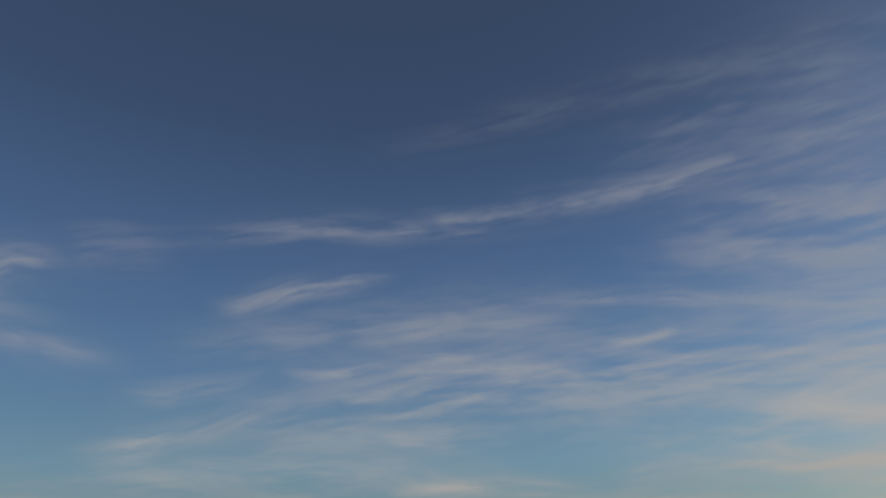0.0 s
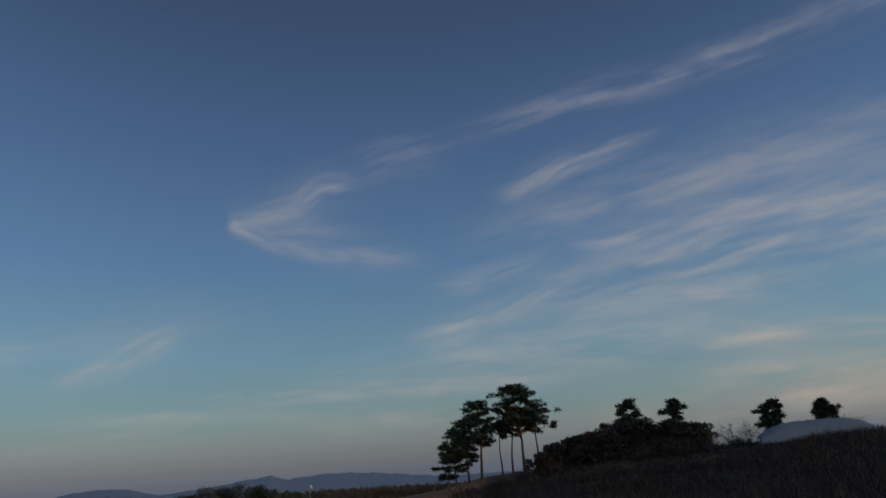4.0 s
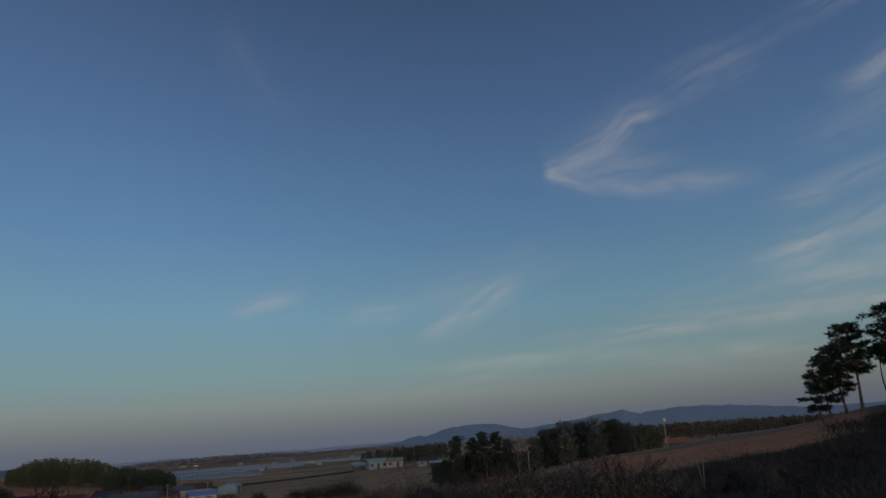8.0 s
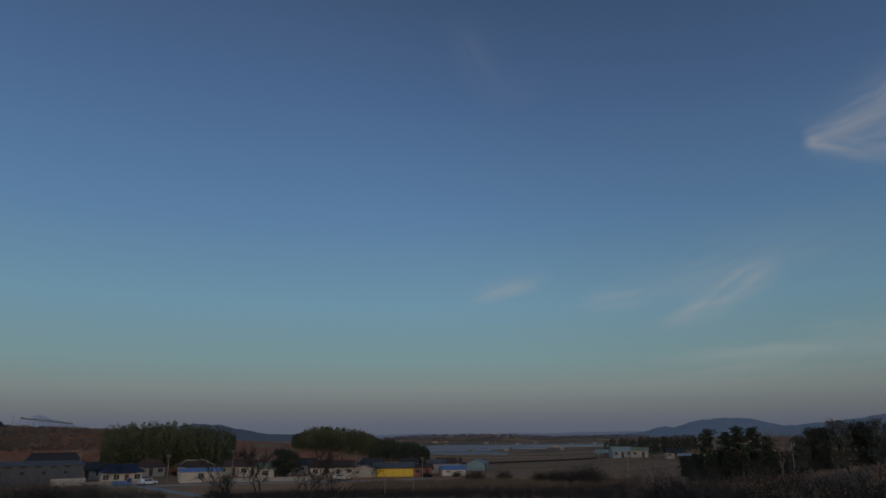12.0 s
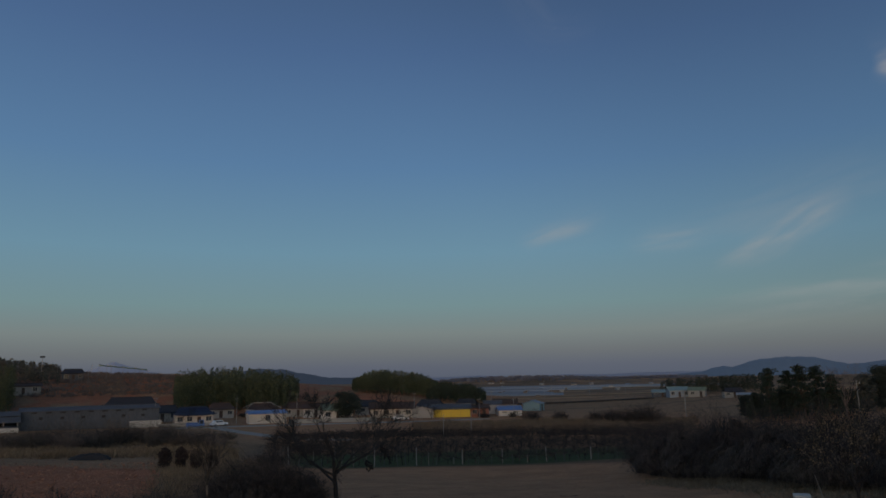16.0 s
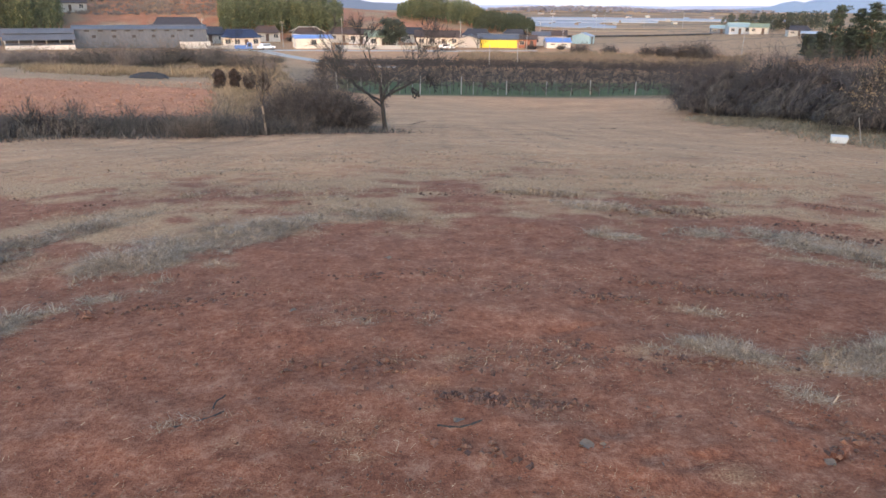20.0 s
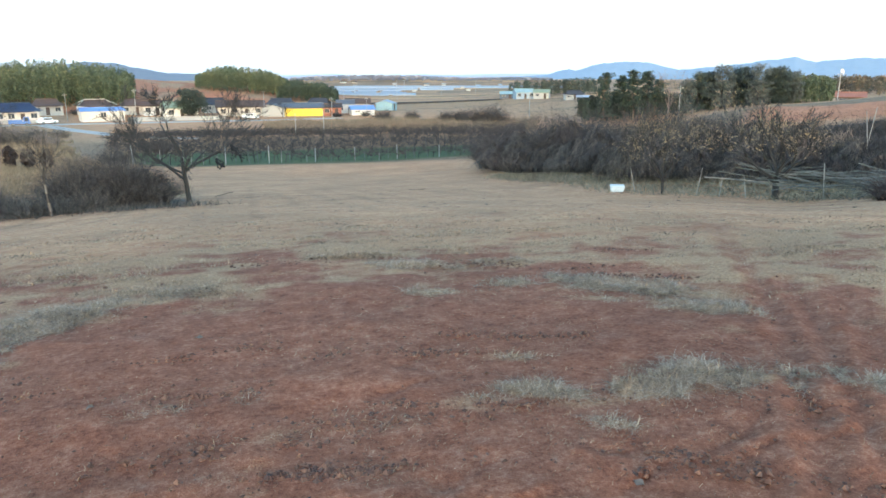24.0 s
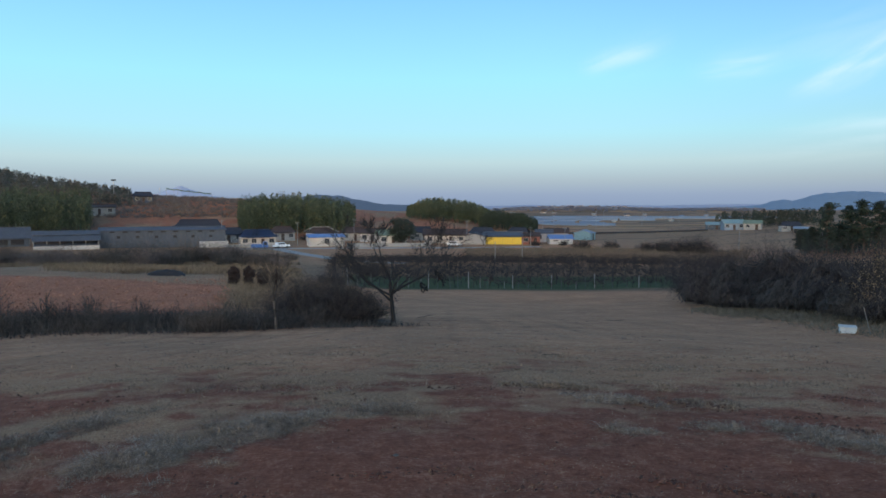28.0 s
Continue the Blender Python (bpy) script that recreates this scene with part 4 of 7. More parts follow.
# pines on the crest
CREST = [(62.6, 75, 8.7, 0.56, 0.3, 0.02, 36), (63.7, 76, 6.6, 0.42, 0.34, 0.12, 18), (61.7, 77, 6.6, 0.4, 0.22, 0.0, 14), (60.9, 78, 5.6, 0.3, 0.16, -0.05, 8), (59.2, 75, 7.9, 0.6, 0.25, 0.03, 30), (58.2, 76, 6.6, 0.7, 0.25, -0.05, 24), (57.2, 75, 5.8, 0.74, 0.28, -0.08, 22), (56.6, 74, 4.0, 0.8, 0.34, -0.08, 16)]
for k, (az, d, tall, crown, wide, lean, pads) in enumerate(CREST):
    pine(spot(az, d), tall, 50 + k, "old pine with a high dark crown on the crest", crown, wide, (lean * 0.5, -lean), pads, group="pines on the crest", leaf=0.2)
for k, (az, d, tall, crown) in enumerate(((70.9, 70, 5.2, 0.8), (74.5, 70, 4.9, 0.9), (81.3, 64, 3.4, 0.85), (84.9, 66, 3.0, 0.9))):
    pine(spot(az, d), tall, 70 + k, "small pine standing above the brush on the crest", crown, 0.3, (0, 0), 22, group="small crest pines", leaf=0.2)

# ---------------------------------------------------------------- brush and trees round the field
bare_tree(spot(-4.14, 30.5), 4.1, 0.115, 11, "bare spreading tree at the field edge by the brush", 0.4, 6, 0.62, (-0.04, 0.0), 1.4, 2, rise=(0.6, 1.3))
bare_tree(spot(-13.76, 27.3), 1.85, 0.055, 12, "slender bare sapling in front of the brush", 0.86, 4, 0.6, (0, 0), 0.6, 2, rise=(0.8, 1.6), bark=MOUND)
bare_tree(spot(34.2, 26.4), 3.4, 0.06, 13, "bare shrubby tree with pale withered leaves", 0.25, 5, 0.75, (0, 0), 0.9, 2, leaves=1900)
bare_tree(spot(34.2, 150), 9.6, 0.2, 15, "tall bare russet tree among the pines", 0.2, 5, 0.6, (0, 0), 0.55, 2, rise=(1.2, 2.4), bark=ORCHARD)
bare_tree(spot(42.4, 25), 3.4, 0.12, 14, "bare many-limbed tree with tan withered leaves", 0.3, 5, 0.8, (-0.1, 0), 1.1, 2, leaves=2200)
rng = random.Random(5)
for k in range(26):
    az = -60 + k * 1.95
    d = 28.5 + rng.uniform(-0.8, 2.5) + (1 if az < -30 else 0)
    twig_bush(spot(az, d), 1.5, rng.uniform(0.75, 1.3), 100 + k, "tangled brown hedge brush along the field edge", 280, rng.choice([TWIG, GREYTWIG, MOUND, GREYTWIG]), 0.015, group="hedge brush")
for k in range(9):
    az = -12.6 + k * 0.74
    twig_bush(spot(az, 30.8 + rng.uniform(-0.4, 2.0)), 1.15, 1.3 + 0.9 * math.sin(math.pi * (k + 1.5) / 10), 140 + k, "dense dark leafless shrub beside the bare tree", 620, TWIG, 0.016, group="dense shrubs")
for k in range(30):
    az = 20.5 + k * 1.12
    base = np.interp(az, [20, 22, 31, 42, 52, 56], [59, 52, 34.4, 31, 27.5, 26])
    for row in range(3):
        d = base + 2.5 + row * 4.5 + rng.uniform(-1.5, 1.5)
        tall = d * (0.058, 0.078, 0.086)[row] * float(np.interp(az, [34, 38, 42, 47, 54], [1.0, 0.88, 0.74, 0.56, 0.54])) * rng.uniform(0.75, 1.12)
        # rear rows get darker twigs, standing in for shade deep in the thicket
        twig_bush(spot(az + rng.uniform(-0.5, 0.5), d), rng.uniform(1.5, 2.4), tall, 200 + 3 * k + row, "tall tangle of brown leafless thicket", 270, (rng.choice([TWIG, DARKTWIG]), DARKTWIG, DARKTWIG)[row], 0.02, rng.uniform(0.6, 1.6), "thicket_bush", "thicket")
for k in range(34):
    az = 21.0 + k * 0.99 + rng.uniform(-0.3, 0.3)
    d = float(np.interp(az, [20, 22, 31, 42, 52, 56], [57.5, 51.5, 32.8, 29.6, 26.4, 25])) + rng.uniform(-0.6, 0.9) + (2.0 if k % 3 == 2 else 0)
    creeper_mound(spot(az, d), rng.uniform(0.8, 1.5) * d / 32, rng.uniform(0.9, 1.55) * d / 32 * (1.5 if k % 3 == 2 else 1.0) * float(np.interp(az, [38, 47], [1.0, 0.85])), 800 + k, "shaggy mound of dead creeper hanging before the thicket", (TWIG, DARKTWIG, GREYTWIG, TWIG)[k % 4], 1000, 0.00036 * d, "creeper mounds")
for k in range(18):
    az = 22.5 + k * 1.5 + rng.uniform(-0.5, 0.5)
    d = float(np.interp(az, [20, 22, 31, 42, 52, 56], [59, 52, 34.4, 31, 27.5, 26])) + rng.uniform(4, 9)
    bare_tree(spot(az, d), d * rng.uniform(0.05, 0.062) * float(np.interp(az, [40, 48], [1.0, 0.75])), 0.06, 1200 + k, "bare bushy tree rising from the thicket", 0.2, 4, 0.85, (rng.gauss(0, 0.1), 0), 0.9, 2, "thicket trees", (0.7, 1.6), 0, (TWIG, ORCHARD, GREYTWIG)[k % 3])
for k in range(24):
    az = 56 + k * 2.2
    d = 48 + rng.uniform(-6, 10)
    twig_bush(spot(az, d), 2.6, rng.uniform(0.9, 1.6) * (1.0 if az < 74 else 0.6), 300 + k, "dark brush on the rising bank", 300, DARKTWIG, width=0.024, group="bank brush")
for k in range(19):
    az = 64.1 + k * 0.66
    leafy_tree(spot(az, 67 + rng.uniform(-1.5, 2)), float(np.interp(az, [64, 66, 72, 76], [1.9, 3.0, 3.3, 2.4])) * rng.uniform(0.85, 1.08), 1.6, 340 + k, "dense dark shrub in a row under the crest pines", DARKBUSH, 0.0, 64, 0.16, "dense_shrub", "crest shrubs")
for k in range(12):
    az = 60.5 + k * 2.3
    twig_bush(spot(az, 66 + rng.uniform(-3, 3)), 1.9, rng.uniform(1.0, 2.0), 380 + k, "brown leafless bush along the crest", 260, rng.choice([TWIG, DARKTWIG]), 0.022, 1.0, group="crest brush")

# styrofoam box
b = empty("foam_box", Matrix.Translation(spot(30.68, 27.5)) @ pose(0, 0, 0, 3, 0, -25), "white styrofoam crate lying at the field edge", "box")
part("body", boxed((-0.25, 0.25, -0.18, 0.18, -0.03, 0.19)), FOAM, b)
part("lid", boxed((-0.265, 0.265, -0.195, 0.195, 0.194, 0.255)), FOAM, b)


# ---------------------------------------------------------------- houses
def house(name, az, d, wide, deep, tall, roof, wall_mat, roof_mat, label, turn=0.0, rise=1.2, over=0.4, windows=2, door=True, up=0.0, hip=0.0, ridge_mat=None):
    """A one-storey house facing the slope; wide, deep and tall are its walls, rise is its roof's."""
    p = spot(az, d, up)
    h = empty(name, Matrix.Translation(p) @ pose(0, 0, 0, 0, 0, -az + turn), label, "house")
    w, e = wide / 2, deep / 2
    part("wall", boxed((-w, w, -e, e, -1.0, tall)), wall_mat, h)
    bm = bmesh.new()
    W, E, t = w + over, e + over, 0.14
    if roof == "shed":
        vs = [(-W, -E, tall), (W, -E, tall), (W, E, tall + rise), (-W, E, tall + rise)]
        lo = [bm.verts.new(v) for v in vs]
        hi = [bm.verts.new((v[0], v[1], v[2] + t)) for v in vs]
        bm.faces.new(lo[::-1]), bm.faces.new(hi)
        for i in range(4):
            bm.faces.new((lo[i], lo[(i + 1) % 4], hi[(i + 1) % 4], hi[i]))
    else:
        n = 8
        ridge_half = W - hip
        rings = []
        for k in range(n + 1):
            u = k / n
            s = abs(2 * u - 1)
            y = -E + 2 * E * u
            sag = -0.18 * rise * math.sin(math.pi * s) if roof == "tile" else 0
            z = tall + rise * (1 - s) + sag
            x = W if not hip else ridge_half + hip * s
            flare = 0.18 * rise * s**3 if roof == "tile" else 0
            rings.append([(-x, y, z + flare), (-x * 0.5, y, z), (0, y, z), (x * 0.5, y, z), (x, y, z + flare)])
        top = [[bm.verts.new((q[0], q[1], q[2] + t)) for q in r] for r in rings]
        bot = [[bm.verts.new(q) for q in r] for r in rings]
        for k in range(n):
            for i in range(4):
                bm.faces.new((top[k][i], top[k][i + 1], top[k + 1][i + 1], top[k + 1][i]))
                bm.faces.new((bot[k + 1][i], bot[k + 1][i + 1], bot[k][i + 1], bot[k][i]))
            for i in (0, 4):
                f = (bot[k][i], bot[k + 1][i], top[k + 1][i], top[k][i])
                bm.faces.new(f if i else f[::-1])
        for k in (0, n):
            for i in range(4):
                f = (bot[k][i], bot[k][i + 1], top[k][i + 1], top[k][i])
                bm.faces.new(f[::-1] if k else f)
    rf = part("roof", bm, roof_mat, h)
    if roof != "shed":
        part("ridge_cap", boxed((-(W - hip), W - hip, -0.14, 0.14, tall + rise + t * 0.8, tall + rise + t + 0.16)), ridge_mat or roof_mat, rf)
        if ridge_mat:
            for sx in (-1, 1):
                for sy in (-1, 1):
                    part("hip_ridge", rod((sx * (W - hip), 0, tall + rise + t), (sx * W, sy * E, tall + t + 0.18 * rise), 0.085, 0.07, 6), ridge_mat, rf)
        for side in (-1, 1):
            if hip < 0.3:
                x = side * (w - 0.05)
                g = bmesh.new()
                vs = [g.verts.new(v) for v in ((x, -e, tall), (x, e, tall), (x, 0, tall + rise * (e / E) - 0.02))]
                g.faces.new(vs if side > 0 else vs[::-1])
                part("gable", g, wall_mat, h)
    slots = windows + (1 if door else 0)
    for k in range(slots):
        x = -w + wide * (k + 0.5) / slots
        if door and k == slots // 2:
            dr = part("door", boxed((x - 0.45, x + 0.45, -e - 0.05, -e + 0.02, 0, 2.0)), BROWNROOF, h)
            part("handle", boxed((x + 0.3, x + 0.36, -e - 0.09, -e - 0.05, 0.95, 1.05)), POLE, dr)
        else:
            wn_ = part("window", boxed((x - 0.6, x + 0.6, -e - 0.03, -e + 0.02, 0.95, min(2.1, tall - 0.3))), WINDOWGLASS, h)
            part("frame", boxed((x - 0.68, x - 0.6, -e - 0.05, -e + 0.02, 0.9, min(2.15, tall - 0.25)), (x + 0.6, x + 0.68, -e - 0.05, -e + 0.02, 0.9, min(2.15, tall - 0.25)), (x - 0.6, x + 0.6, -e - 0.05, -e + 0.02, min(2.1, tall - 0.3), min(2.15, tall - 0.25)), (x - 0.03, x + 0.03, -e - 0.045, -e + 0.02, 0.95, min(2.1, tall - 0.3))), CREAM, wn_)
            part("sill", boxed((x - 0.72, x + 0.72, -e - 0.09, -e + 0.02, 0.84, 0.9)), CONCRETE, wn_)
    return h


def pole(az, d, tall, label, arm=True, up=0.0, r=0.085):
    o = empty("utility_pole", Matrix.Translation(spot(az, d, up)) @ pose(0, 0, 0, 0, 0, -az + 20), label, "pole", "utility poles")
    part("post", rod((0, 0, -0.5), (0, 0, tall), r, r * 0.7, 8), POLE, o)
    if arm:
        c = part("crossarm", boxed((-0.5, 0.5, -0.04, 0.04, tall - 0.5, tall - 0.42)), STAKE, o)
        for x in (-0.42, 0, 0.42):
            part("insulator", rod((x, 0, tall - 0.4), (x, 0, tall - 0.2), 0.05, 0.04, 6), WHITEWASH, c)
    return o


# az, d, wide, deep, wall height
big = house("barn", -22.2, 190, 29.5, 9, 4.2, "gable", GREYSHEET, GREYSHEET, "long grey sheet-clad barn with rows of small dark vents", 2, 0.7, 0.3, 0, False)
for k in range(9):
    part("vent", boxed((-11.8 + k * 2.9 - 0.55, -11.8 + k * 2.9 + 0.55, -4.56, -4.4, 3.8, 4.14)), DARK, big)
for k in range(6):
    part("window", boxed((-10.4 + k * 4.3 - 0.4, -10.4 + k * 4.3 + 0.4, -4.55, -4.4, 2.4, 3.0)), DARK, big)
part("lean_to", boxed((8.2, 15.2, -6.6, -4.6, -0.6, 1.35)), WHITEWASH, big, "low whitewashed lean-to")
shed = house("open_shed", -28.8, 185, 13.6, 7, 0.9, "shed", WHITEWASH, GREYSHEET, "open-fronted grey cattle shed with a white base", 0, 0.1, 0.0, 0, False)
for k in range(6):
    part("post", boxed((-6.7 + k * 2.65 - 0.1, -6.7 + k * 2.65 + 0.1, -3.5, -3.3, 1.14, 2.0)), CONCRETE, shed)
# back wall near-black, so the shed's inner shade is its colour
part("back_wall", boxed((-6.8, 6.8, 2.9, 3.3, 0.9, 4.1)), DARK, shed)
for z0, y0, rise in ((2.0, -3.9, 1.1), (3.35, -1.6, 0.9)):
    bm = bmesh.new()
    q = [(-7.1, y0, z0), (7.1, y0, z0), (7.1, y0 + 2.6, z0 + rise), (-7.1, y0 + 2.6, z0 + rise)]
    lo, hi = [bm.verts.new(v) for v in q], [bm.verts.new((v[0], v[1], v[2] + 0.12)) for v in q]
    bm.faces.new(lo[::-1]), bm.faces.new(hi)
    for i in range(4):
        bm.faces.new((lo[i], lo[(i + 1) % 4], hi[(i + 1) % 4], hi[i]))
    part("roof_slope", bm, GREYSHEET, shed)
long_barn = house("long_barn", -35.8, 200, 32, 9, 1.6, "gable", GREYSHEET, GREYSHEET, "long low grey-roofed barn with near-black panels for open bays", 0, 2.6, 0.6, 0, False)
# solid dark panels on the wall; the shade of open bays is painted
for k in range(9):
    part("bay_shade", boxed((-15.2 + k * 3.4, -12.4 + k * 3.4, -4.56, -4.4, 0.2, 1.45)), DARK, long_barn, "near-black panel painted as the shade of an open bay")
house("tiled_house", -19.6, 212, 13, 7, 3.4, "tile", WHITEWASH, DARKTILE, "house with a dark curved tile roof behind the barn", 0, 2.3, 0.9, 2, True, hip=2.2)
house("tiled_house", -15.2, 190, 9, 7, 2.3, "tile", CREAM, BLUETILE, "cream house with a blue tile roof", 6, 1.8, 0.8, 3, True, hip=2.0)
house("tiled_house", -10.1, 206, 8, 6, 2.3, "tile", WHITEWASH, BROWNROOF, "old house with a brown tile roof and white-limed ridges", 10, 1.7, 0.7, 2, True, hip=2.2, ridge_mat=CONCRETE)
house("storehouse", -9.75, 187, 9.3, 6, 2.4, "gable", CREAM, BLUESHEET, "long cream storehouse with a bright blue sheet roof", 8, 0.55, 0.3, 1, False)
house("house", -5.9, 205, 7, 6, 2.4, "gable", WHITEWASH, BROWNROOF, "small white house with a brown roof", 0, 1.3, 0.5, 2)
house("house", -4.3, 195, 8, 6, 2.4, "gable", WHITEWASH, GREENROOF, "small house with a pale green roof", 10, 1.4, 0.5, 2)
house("house", 0.2, 200, 12, 7, 2.3, "gable", CREAM, BROWNROOF, "cream house with a dark brown roof", 0, 1.6, 0.6, 3)
house("shed", 2.8, 196, 4.6, 6, 2.2, "gable", CONCRETE, GREYSHEET, "grey gabled shed with a door", 78, 0.9, 0.2, 1)
yb = house("barn", 5.0, 198, 10.6, 8, 2.3, "gable", GREYSHEET, GREYSHEET, "grey-roofed barn closed with yellow tarpaulin", 0, 1.0, 0.4, 0, False)
for k in range(4):
    part("tarpaulin", boxed((-5.3 + k * 2.65, -5.3 + k * 2.65 + 2.6, -4.12 - 0.03 * (k % 2), -4.03, 0.05, 2.05)), YELLOW, yb, "bright yellow tarpaulin curtain")
house("brick_house", 7.3, 198, 5.2, 6, 2.2, "gable", REDBRICK, BROWNROOF, "small low house of red brick", 0, 0.9, 0.3, 1)
house("shed", 8.4, 210, 5, 6, 2.6, "gable", CONCRETE, GREYSHEET, "grey shed behind the brick house", 0, 1.0, 0.3, 1)
house("house", 9.4, 212, 7, 6, 2.6, "gable", CONCRETE, BROWNROOF, "grey house with a brown gabled roof", 0, 1.4, 0.4, 1)
house("house", 9.7, 200, 6.5, 6, 1.5, "gable", WHITEWASH, BLUESHEET, "low house with a blue sheet roof", 8, 0.9, 0.3, 2, False)
house("barn", 11.7, 222, 4.4, 5.5, 2.1, "gable", TEAL, PALEBLUE, "pale teal sheet-metal barn", 70, 0.9, 0.2, 0, True)
house("house", 22.9, 284, 7.4, 6, 2.4, "gable", PALEBLUE, TEAL, "pale blue sheet house on the plain", 14, 1.3, 0.3, 2)
house("house", 24.35, 280, 6.0, 5, 2.2, "gable", CONCRETE, GREENROOF, "small grey house with a pale green roof", -6, 1.1, 0.3, 1)
house("shed", 21.5, 292, 5, 5, 1.8, "gable", GREYSHEET, TEAL, "low dark shed beside the pale blue house", 5, 0.9, 0.3, 1)
house("house", 26.9, 262, 6.6, 5, 1.7, "tile", CONCRETE, DARKTILE, "dark-roofed house among evergreen trees", 12, 1.4, 0.6, 2, True, hip=1.4)
# solid near-black walls stand in for the shade of an open front
house("shed", 27.7, 250, 4.8, 4, 1.3, "shed", DARK, PALEBLUE, "pale-roofed shed, its shaded open front painted as near-black walls", 0, 0.5, 0.3, 0, False)
house("shed", 29.4, 205, 3.4, 3, 1.1, "shed", CONCRETE, CONCRETE, "small pale flat-roofed hut before the pines", 0, 0.2, 0.2, 0, False)
house("hilltop_house", -23.6, 300, 7, 5, 2.4, "tile", GREYSHEET, DARKTILE, "house with a dark tile roof on the ridge", 5, 1.7, 1.0, 2, True, hip=1.5)
house("hillside_house", -26.6, 270, 10, 6, 2.4, "gable", CONCRETE, BROWNROOF, "low house on the wooded slope", 0, 1.0, 0.4, 2)
house("red_roofed_house", 46.5, 150, 4.6, 4, 1.7, "gable", BROWNROOF, REDBRICK, "small house with a red roof beyond the orange field", 0, 0.7, 0.3, 1, up=-1.3)
house("tile_roofed_house", 98.9, 70, 5.6, 5, 2.0, "tile", GREYSHEET, DARKTILE, "dark house with a curved tile roof on the crest", 62, 1.6, 0.6, 1, True, hip=0.0)
for k, (az, tall) in enumerate(((94.2, 3.7), (95.1, 3.6), (96.1, 3.9), (97.0, 4.3), (97.9, 3.6))):
    leafy_tree(spot(az, 67), tall, 0.95, 400 + k, "dark rounded evergreen beside the crest house", EVERGREEN, 0.05, 30, 0.22, "evergreen_shrub", "crest evergreens")

leafy_tree(spot(-3.5, 192), 7.2, 4.4, 3, "broad dark evergreen tree among the houses", EVERGREEN, 0.2, 120, 0.26)

# gardens between the houses
rng = random.Random(91)
for k in range(26):
    az = rng.uniform(-18.5, 10.5)
    d = rng.choice([189, 193, 208, 216]) + rng.uniform(-2, 2)
    if k % 3 == 0:
        bare_tree(spot(az, d), rng.uniform(2.6, 4.6), 0.1, 860 + k, "bare garden tree between the village houses", 0.3, 4, 0.7, (0, 0), 0.9, 2, "garden trees")
    else:
        twig_bush(spot(az, d), rng.uniform(1.2, 2.4), rng.uniform(0.9, 2.2), 860 + k, "dark leafless garden shrub beside the houses", 240, rng.choice([TWIG, GREYTWIG, DARKTWIG]), 0.045, 1.4, "garden_shrub", "garden shrubs")
for az, d, wide, roof_mat, label in ((-17.3, 204, 8, DARKTILE, "low house with a dark tiled roof beside the barn"), (-13.2, 210, 7, BROWNROOF, "old house with a dark brown roof under the bamboo"), (-7.3, 209, 8, BROWNROOF, "low house with a brown tiled roof among bare trees"), (-1.7, 213, 7, DARKTILE, "house with a dark roof behind the cream house"), (3.3, 214, 8, DARKTILE, "long dark-roofed house behind the grey shed"), (6.3, 216, 7, DARKTILE, "dark-roofed house behind the yellow-sided barn")):
    house("tiled_house", az, d, wide, 6, 2.2, "tile", CONCRETE, roof_mat, label, rng.uniform(-12, 12), 1.7, 0.7, 2, True, hip=1.8)

for az, d, tall in ((4.36, 131, 4.1), (6.61, 137, 4.2)):
    pole(az, d, tall, "slim pale concrete post at the field edge", False, 0, 0.1)
for az, d, tall in ((-7.4, 185, 7.5), (-12.0, 188, 6.5), (-17.9, 188, 7), (2.0, 190, 7), (7.3, 185, 5.5), (10.1, 195, 5), (23.4, 170, 6), (29.0, 160, 5), (35.0, 120, 6), (45.7, 145, 5)):
    pole(az, d, tall, "tall concrete utility pole")


# ---------------------------------------------------------------- clouds
def cloud_material():
    """Thin cloud that glows in place of sunlight: how much of it covers the sky, how low it lies and how warm its glow
    is come with the sheet.
    """
    m = bpy.data.materials.new("thin_cloud")
    m.use_nodes = True
    n, l = m.node_tree.nodes, m.node_tree.links
    n.remove(n["Principled BSDF"])
    at, sepc = n.new("ShaderNodeVertexColor"), n.new("ShaderNodeSeparateColor")
    at.layer_name = "cloud_share"
    l.new(at.outputs[0], sepc.inputs[0])
    # sunlight on the cloud is put in as emission colour
    glow, clear, mix = n.new("ShaderNodeEmission"), n.new("ShaderNodeBsdfTransparent"), n.new("ShaderNodeMixShader")
    tone, warm = n.new("ShaderNodeMix"), n.new("ShaderNodeMix")
    tone.data_type = warm.data_type = "RGBA"
    tone.inputs[6].default_value, tone.inputs[7].default_value = (0.215, 0.258, 0.325, 1), (0.345, 0.38, 0.39, 1)
    warm.inputs[7].default_value = (0.44, 0.375, 0.31, 1)
    l.new(sepc.outputs[1], tone.inputs[0])
    l.new(sepc.outputs[2], warm.inputs[0])
    l.new(tone.outputs[2], warm.inputs[6])
    l.new(warm.outputs[2], glow.inputs[0])
    l.new(sepc.outputs[0], mix.inputs[0])
    l.new(clear.outputs[0], mix.inputs[1])
    l.new(glow.outputs[0], mix.inputs[2])
    l.new(mix.outputs[0], n["Material Output"].inputs["Surface"])
    return m


def grain_at(x, y, seed):
    """Smooth lattice noise of 0..1 on arrays."""
    xi, yi = np.floor(x), np.floor(y)
    fx, fy = x - xi, y - yi
    fx, fy = fx * fx * (3 - 2 * fx), fy * fy * (3 - 2 * fy)

    def corner(a, b):
        return np.mod(np.sin((xi + a) * 127.1 + (yi + b) * 311.7 + seed * 74.7) * 43758.5453, 1.0)

    return (corner(0, 0) * (1 - fx) + corner(1, 0) * fx) * (1 - fy) + (corner(0, 1) * (1 - fx) + corner(1, 1) * fx) * fy


